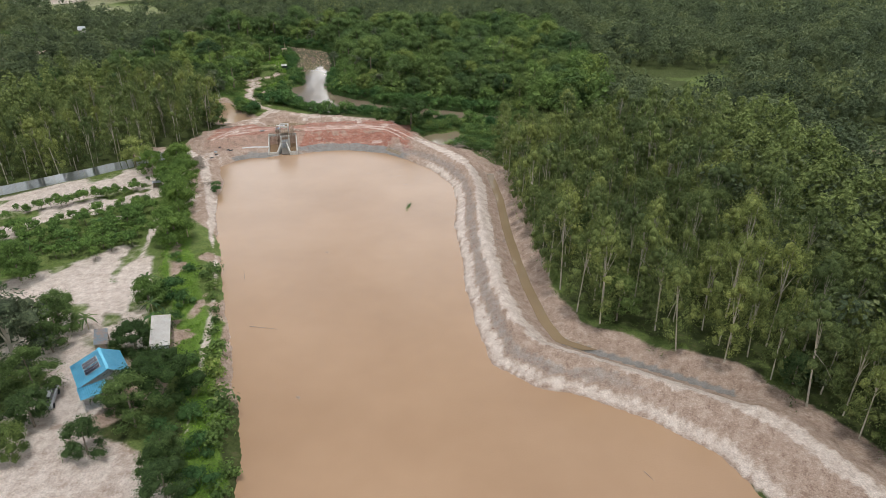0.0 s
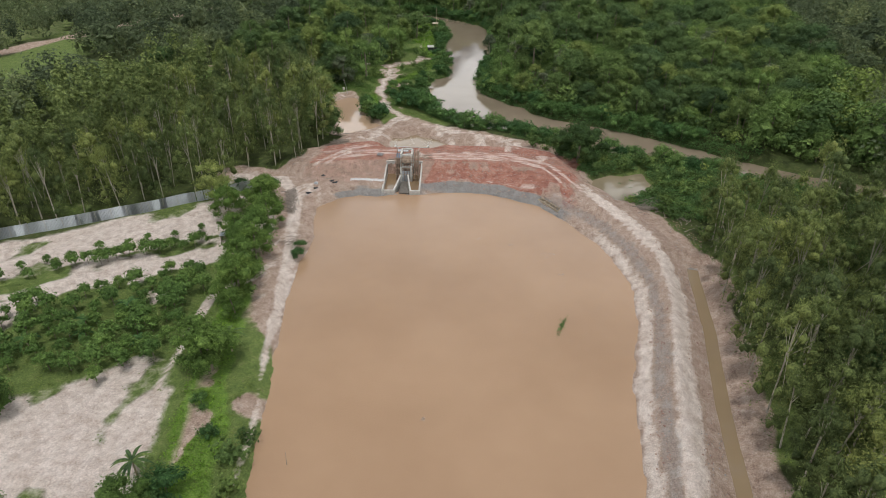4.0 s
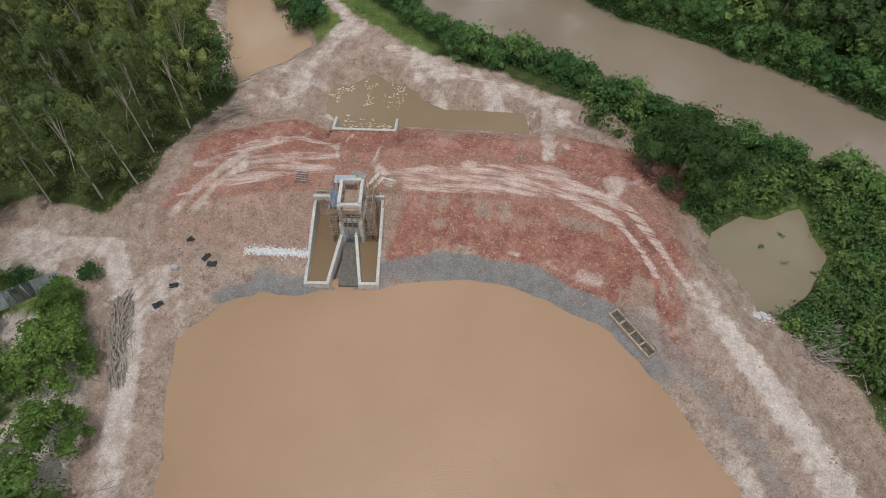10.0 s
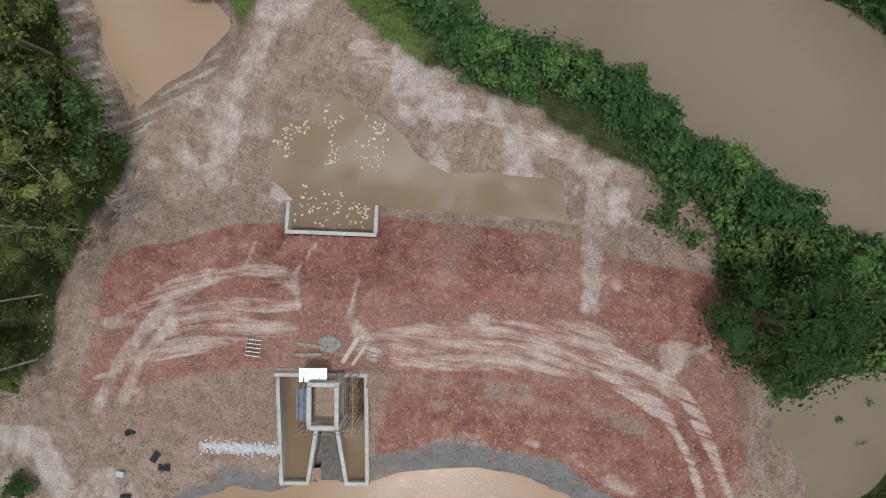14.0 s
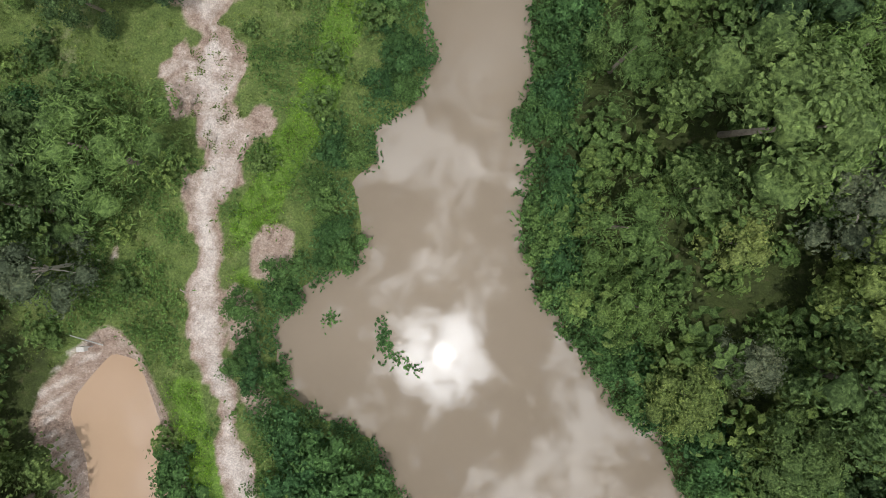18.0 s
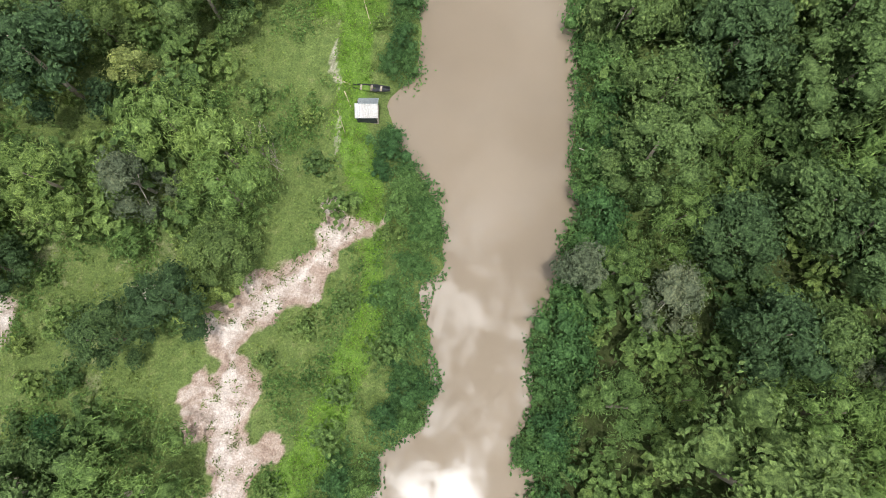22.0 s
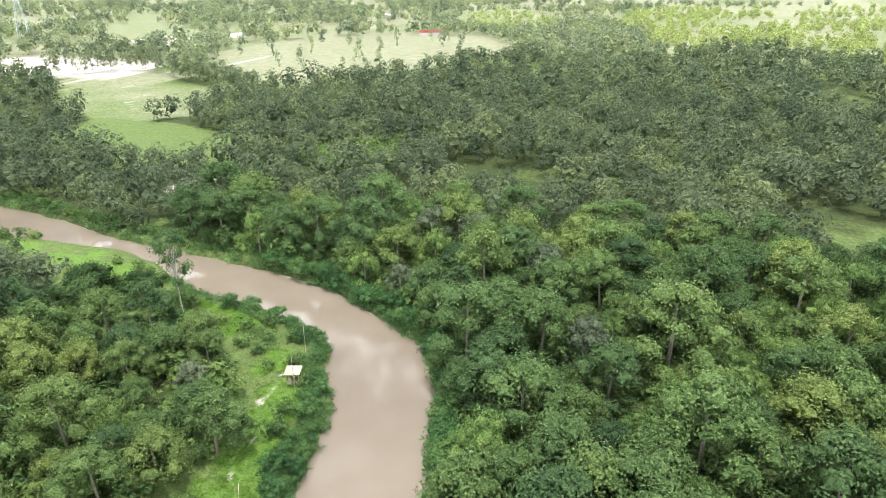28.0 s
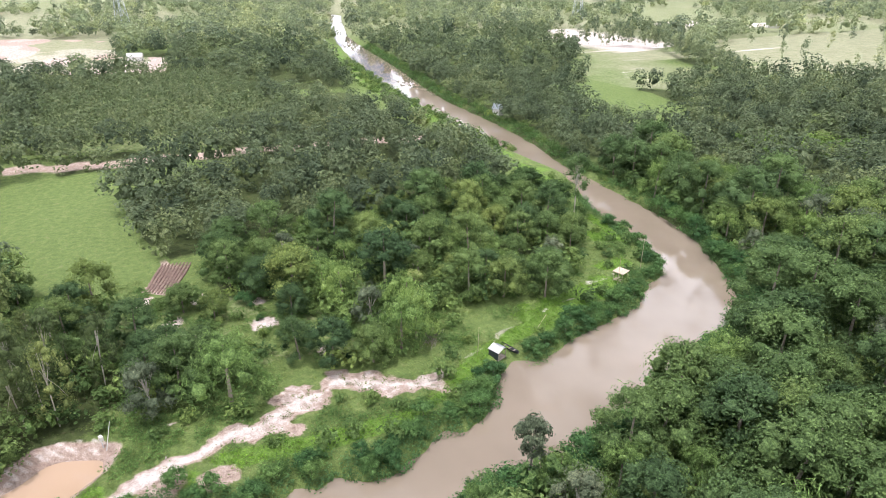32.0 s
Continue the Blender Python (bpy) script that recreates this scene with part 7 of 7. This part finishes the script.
pole("bamboo_pole", (-74.8, 293.2, 1.4), (-70.6, 291.6, 0.2), 0.05, "bamboo pole sloping into the river")
pole("bamboo_pole", (-69.8, 270.6, 1.6), (-66.6, 265.4, 0.9), 0.05, "long pale bamboo pole lying on the bank")
pole("bamboo_pole", (-69.0, 260.2, 1.6), (-65.2, 260.1, 0.5), 0.06, "pale mooring pole above the boat")
pole("bamboo_pole", (-67.6, 259.2, 1.5), (-66.4, 257.7, 1.0), 0.05, "short pale pole by the hut")
pole("dead_cane", (-45.0, 270.6, 2.8), (-43.9, 274.2, 9.2), 0.07, "long bare grey cane leaning over the shrubs", BARK_PALE)
pole("dead_cane", (-45.2, 259.8, 1.2), (-42.0, 258.4, 3.0), 0.06, "bare pale cane leaning out of the shrubs", BARK_PALE)
pole("bamboo_pole", (-66.3, 255.3, 1.2), (-66.3, 255.4, 5.8), 0.04, "upright thin bamboo pole")
gz = float(ground_z(-72.4, 206.4))
ctl = root_at("control_box", pose(-72.4, 206.3, gz, 0, 0, 20), "white control box on a post by the clay pond", "control box")
part("post", stick_bm((0, 0, -0.2), (0, 0, 1.2), 0.05), STEEL, ctl)
bm = bmesh.new()
box(bm, (0, 0, 1.4), (0.6, 0.4, 0.6), 0, 0.03)
part("cabinet", bm, PLASTER, ctl)
pole("utility_pole", (-71.6, 206.6, gz), (-72.6, 207.6, gz + 3.2), 0.06, "thin leaning concrete pole beside the control box", CONCRETE)

# ---- floating things ----
def floating(name, x, y, z, count, sx_, sy_, rot, size, mat, label, seed):
    q = np.random.default_rng(seed)
    p = np.stack([q.normal(size=count) * sx_, q.normal(size=count) * sy_, q.uniform(0.02, 0.12, count)], -1)
    nm = np.stack([q.normal(size=count) * 0.3, q.normal(size=count) * 0.3, np.ones(count)], -1)
    nm /= np.linalg.norm(nm, axis=1, keepdims=True)
    v, f = leaf_quads(q, p, nm, size, 0.5)
    ob = new(name, quads_mesh(name, v, f, mat))
    ob.matrix_basis = pose(x, y, z, 0, 0, rot)
    return tagged(ob, label, "water plant", kind="stuff")


floating("floating_weed", -6.0, 124.4, 0.02, 60, 0.2, 1.3, -8, 0.16, LEAF_SHRUB, "patch of green weed floating on the reservoir", 1)
for k, (x, y, s) in enumerate(((-10.7, 141.3, 0.6), (-16.3, 142.9, 0.25), (-7.6, 136.4, 0.2), (-21.5, 143.2, 0.2), (-9.6, 141.8, 0.3), (-18, 104, 0.15), (-14.1, 67.1, 0.15))):
    floating("floating_weed", x, y, 0.02, 14, s, s, 0, 0.1, BRUSH, "few dark twigs floating on the reservoir", 10 + k)
floating("water_hyacinth", -50.0, 212.8, 0.0, 120, 0.35, 1.0, 20, 0.2, LEAF_SHRUB, "ragged islet of floating water plants", 21)
floating("water_hyacinth", -48.0, 211.2, 0.0, 80, 0.8, 0.3, -15, 0.18, LEAF_SHRUB, "ragged islet of floating water plants", 22)
floating("water_hyacinth", -54.6, 213.2, 0.0, 50, 0.3, 0.35, 0, 0.18, LEAF_SHRUB, "small tuft of floating water plants", 23)
floating("water_hyacinth", -62.5, 263.2, 0.0, 160, 0.9, 0.8, 20, 0.2, LEAF_SHRUB, "mat of water plants by the hut", 24)
floating("water_hyacinth", -69.3, 289.5, 0.0, 60, 0.9, 0.35, 10, 0.18, LEAF_SHRUB, "trail of water plants along the bank", 25)
for k, (x, y) in enumerate(((0.6, 172.5), (-1.2, 170.6), (1.0, 169.2), (3.6, 168.6))):
    floating("floating_weed", x, y, 0.27, 14, 0.2, 0.2, 0, 0.12, LEAF_SHRUB, "small green tuft floating in the side pond", 30 + k)
q = np.random.default_rng(44)
fx, fy = q.uniform(-50, -39, 900), q.uniform(173, 184, 900)
ok = (signed(fx, fy, BASIN) < -0.2) & (vnoise(fx, fy, 2.2) > 0.5) & (fx < -41)
fx, fy = fx[ok], fy[ok]
p = np.stack([fx, fy, np.full(len(fx), 0.03)], -1)
nm = np.tile(np.array([[0.0, 0.0, 1.0]]), (len(fx), 1))
v, f = leaf_quads(q, p, nm, 0.12, 0.7)
tagged(new("foam_flecks", quads_mesh("foam_flecks", v, f, SCUM)), "pale foam flecks floating on the outlet basin", "foam", kind="stuff")
pole("drift_stick", (-24.2, 81.6, 0.03), (-20.3, 81.0, 0.05), 0.035, "long thin stick floating on the reservoir", BRUSH)
pole("drift_stick", (22.9, 57.2, 0.03), (23.6, 56.0, 0.05), 0.035, "short stick floating on the reservoir", BRUSH)
pole("drift_stick", (-29.0, 94.6, -0.3), (-29.0, 94.8, 1.5), 0.03, "thin stick standing out of the water", BRUSH)

# ---- the far plain ----
def pylon(x, y, hgt):
    root = root_at("pylon", pose(x, y, float(ground_z(x, y)), 0, 0, 35), "tall grey lattice power pylon in the far fields", "pylon")
    base, top = hgt * 0.1, hgt * 0.02
    zs = [0, 0.22, 0.42, 0.6, 0.76, 0.9, 1.0]
    ring = lambda k: [(sx_ * (base + (top - base) * min(1, zs[k] * 1.15)), sy_ * (base + (top - base) * min(1, zs[k] * 1.15)), zs[k] * hgt) for sx_, sy_ in ((-1, -1), (1, -1), (1, 1), (-1, 1))]
    for k in range(6):
        a, b_ = ring(k), ring(k + 1)
        for i in range(4):
            part("leg", stick_bm(a[i], b_[i], 0.16, 0.16, 4), STEEL, root)
            part("brace", stick_bm(a[i], b_[(i + 1) % 4], 0.1, 0.1, 4), STEEL, root)
    for z in (0.72, 0.84, 0.95):
        part("cross_arm", stick_bm((-hgt * 0.16, 0, z * hgt), (hgt * 0.16, 0, z * hgt), 0.2, 0.2, 4), STEEL, root)
    return root


pylon(-470, 620, 42), pylon(-556, 253, 42)
for k, (dx, z) in enumerate(((-6, 31), (6, 31), (-6, 36), (6, 36))):
    ob = new("power_line", bm_mesh("power_line", stick_bm((-470 + dx, 620, z), (-556 + dx, 253, z), 0.05, 0.05, 4, -6), STEEL))
    tagged(ob, "power line sagging between the far pylons", "power line")


def far_house(x, y, rot, ln, wd, roof, label):
    z = float(ground_z(x, y))
    root = root_at("farmhouse", pose(x, y, z, 0, 0, rot), label, "house")
    for c, s in (((0, -wd / 2 + 0.3, 1.3), (ln - 0.6, 0.2, 2.6)), ((0, wd / 2 - 0.3, 1.3), (ln - 0.6, 0.2, 2.6)), ((-ln / 2 + 0.4, 0, 1.3), (0.2, wd - 0.8, 2.6)), ((ln / 2 - 0.4, 0, 1.3), (0.2, wd - 0.8, 2.6))):
        bm = bmesh.new()
        box(bm, c, s)
        part("wall", bm, PLASTER, root)
    for s in (-1, 1):
        bm = bmesh.new()
        c = [(-ln / 2, s * wd / 2, 2.5), (ln / 2, s * wd / 2, 2.5), (ln / 2, 0, 4.2), (-ln / 2, 0, 4.2)]
        f = bm.faces.new([bm.verts.new(p) for p in c])
        bmesh.ops.solidify(bm, geom=[f], thickness=0.1)
        part("roof", bm, roof, root)
    return root


far_house(-192, 757, 20, 22, 9, RED_TIN, "long farmhouse with a red roof in the far fields")
far_house(-330, 700, 50, 10, 7, WHITE_TIN, "white-roofed farmhouse far off")
far_house(-405, 352, 15, 12, 6, WHITE_TIN, "white-roofed farmhouse near the river's far reach")
far_house(-395, 244, 70, 8, 4.5, WHITE_TIN, "white-roofed farm building beside pale fields")
far_house(-300, 940, 0, 16, 8, WHITE_TIN, "white farm building on the far plain")
far_house(-191, 343.5, 20, 3.6, 2.6, STEEL, "pale riverside hut on the far bank")
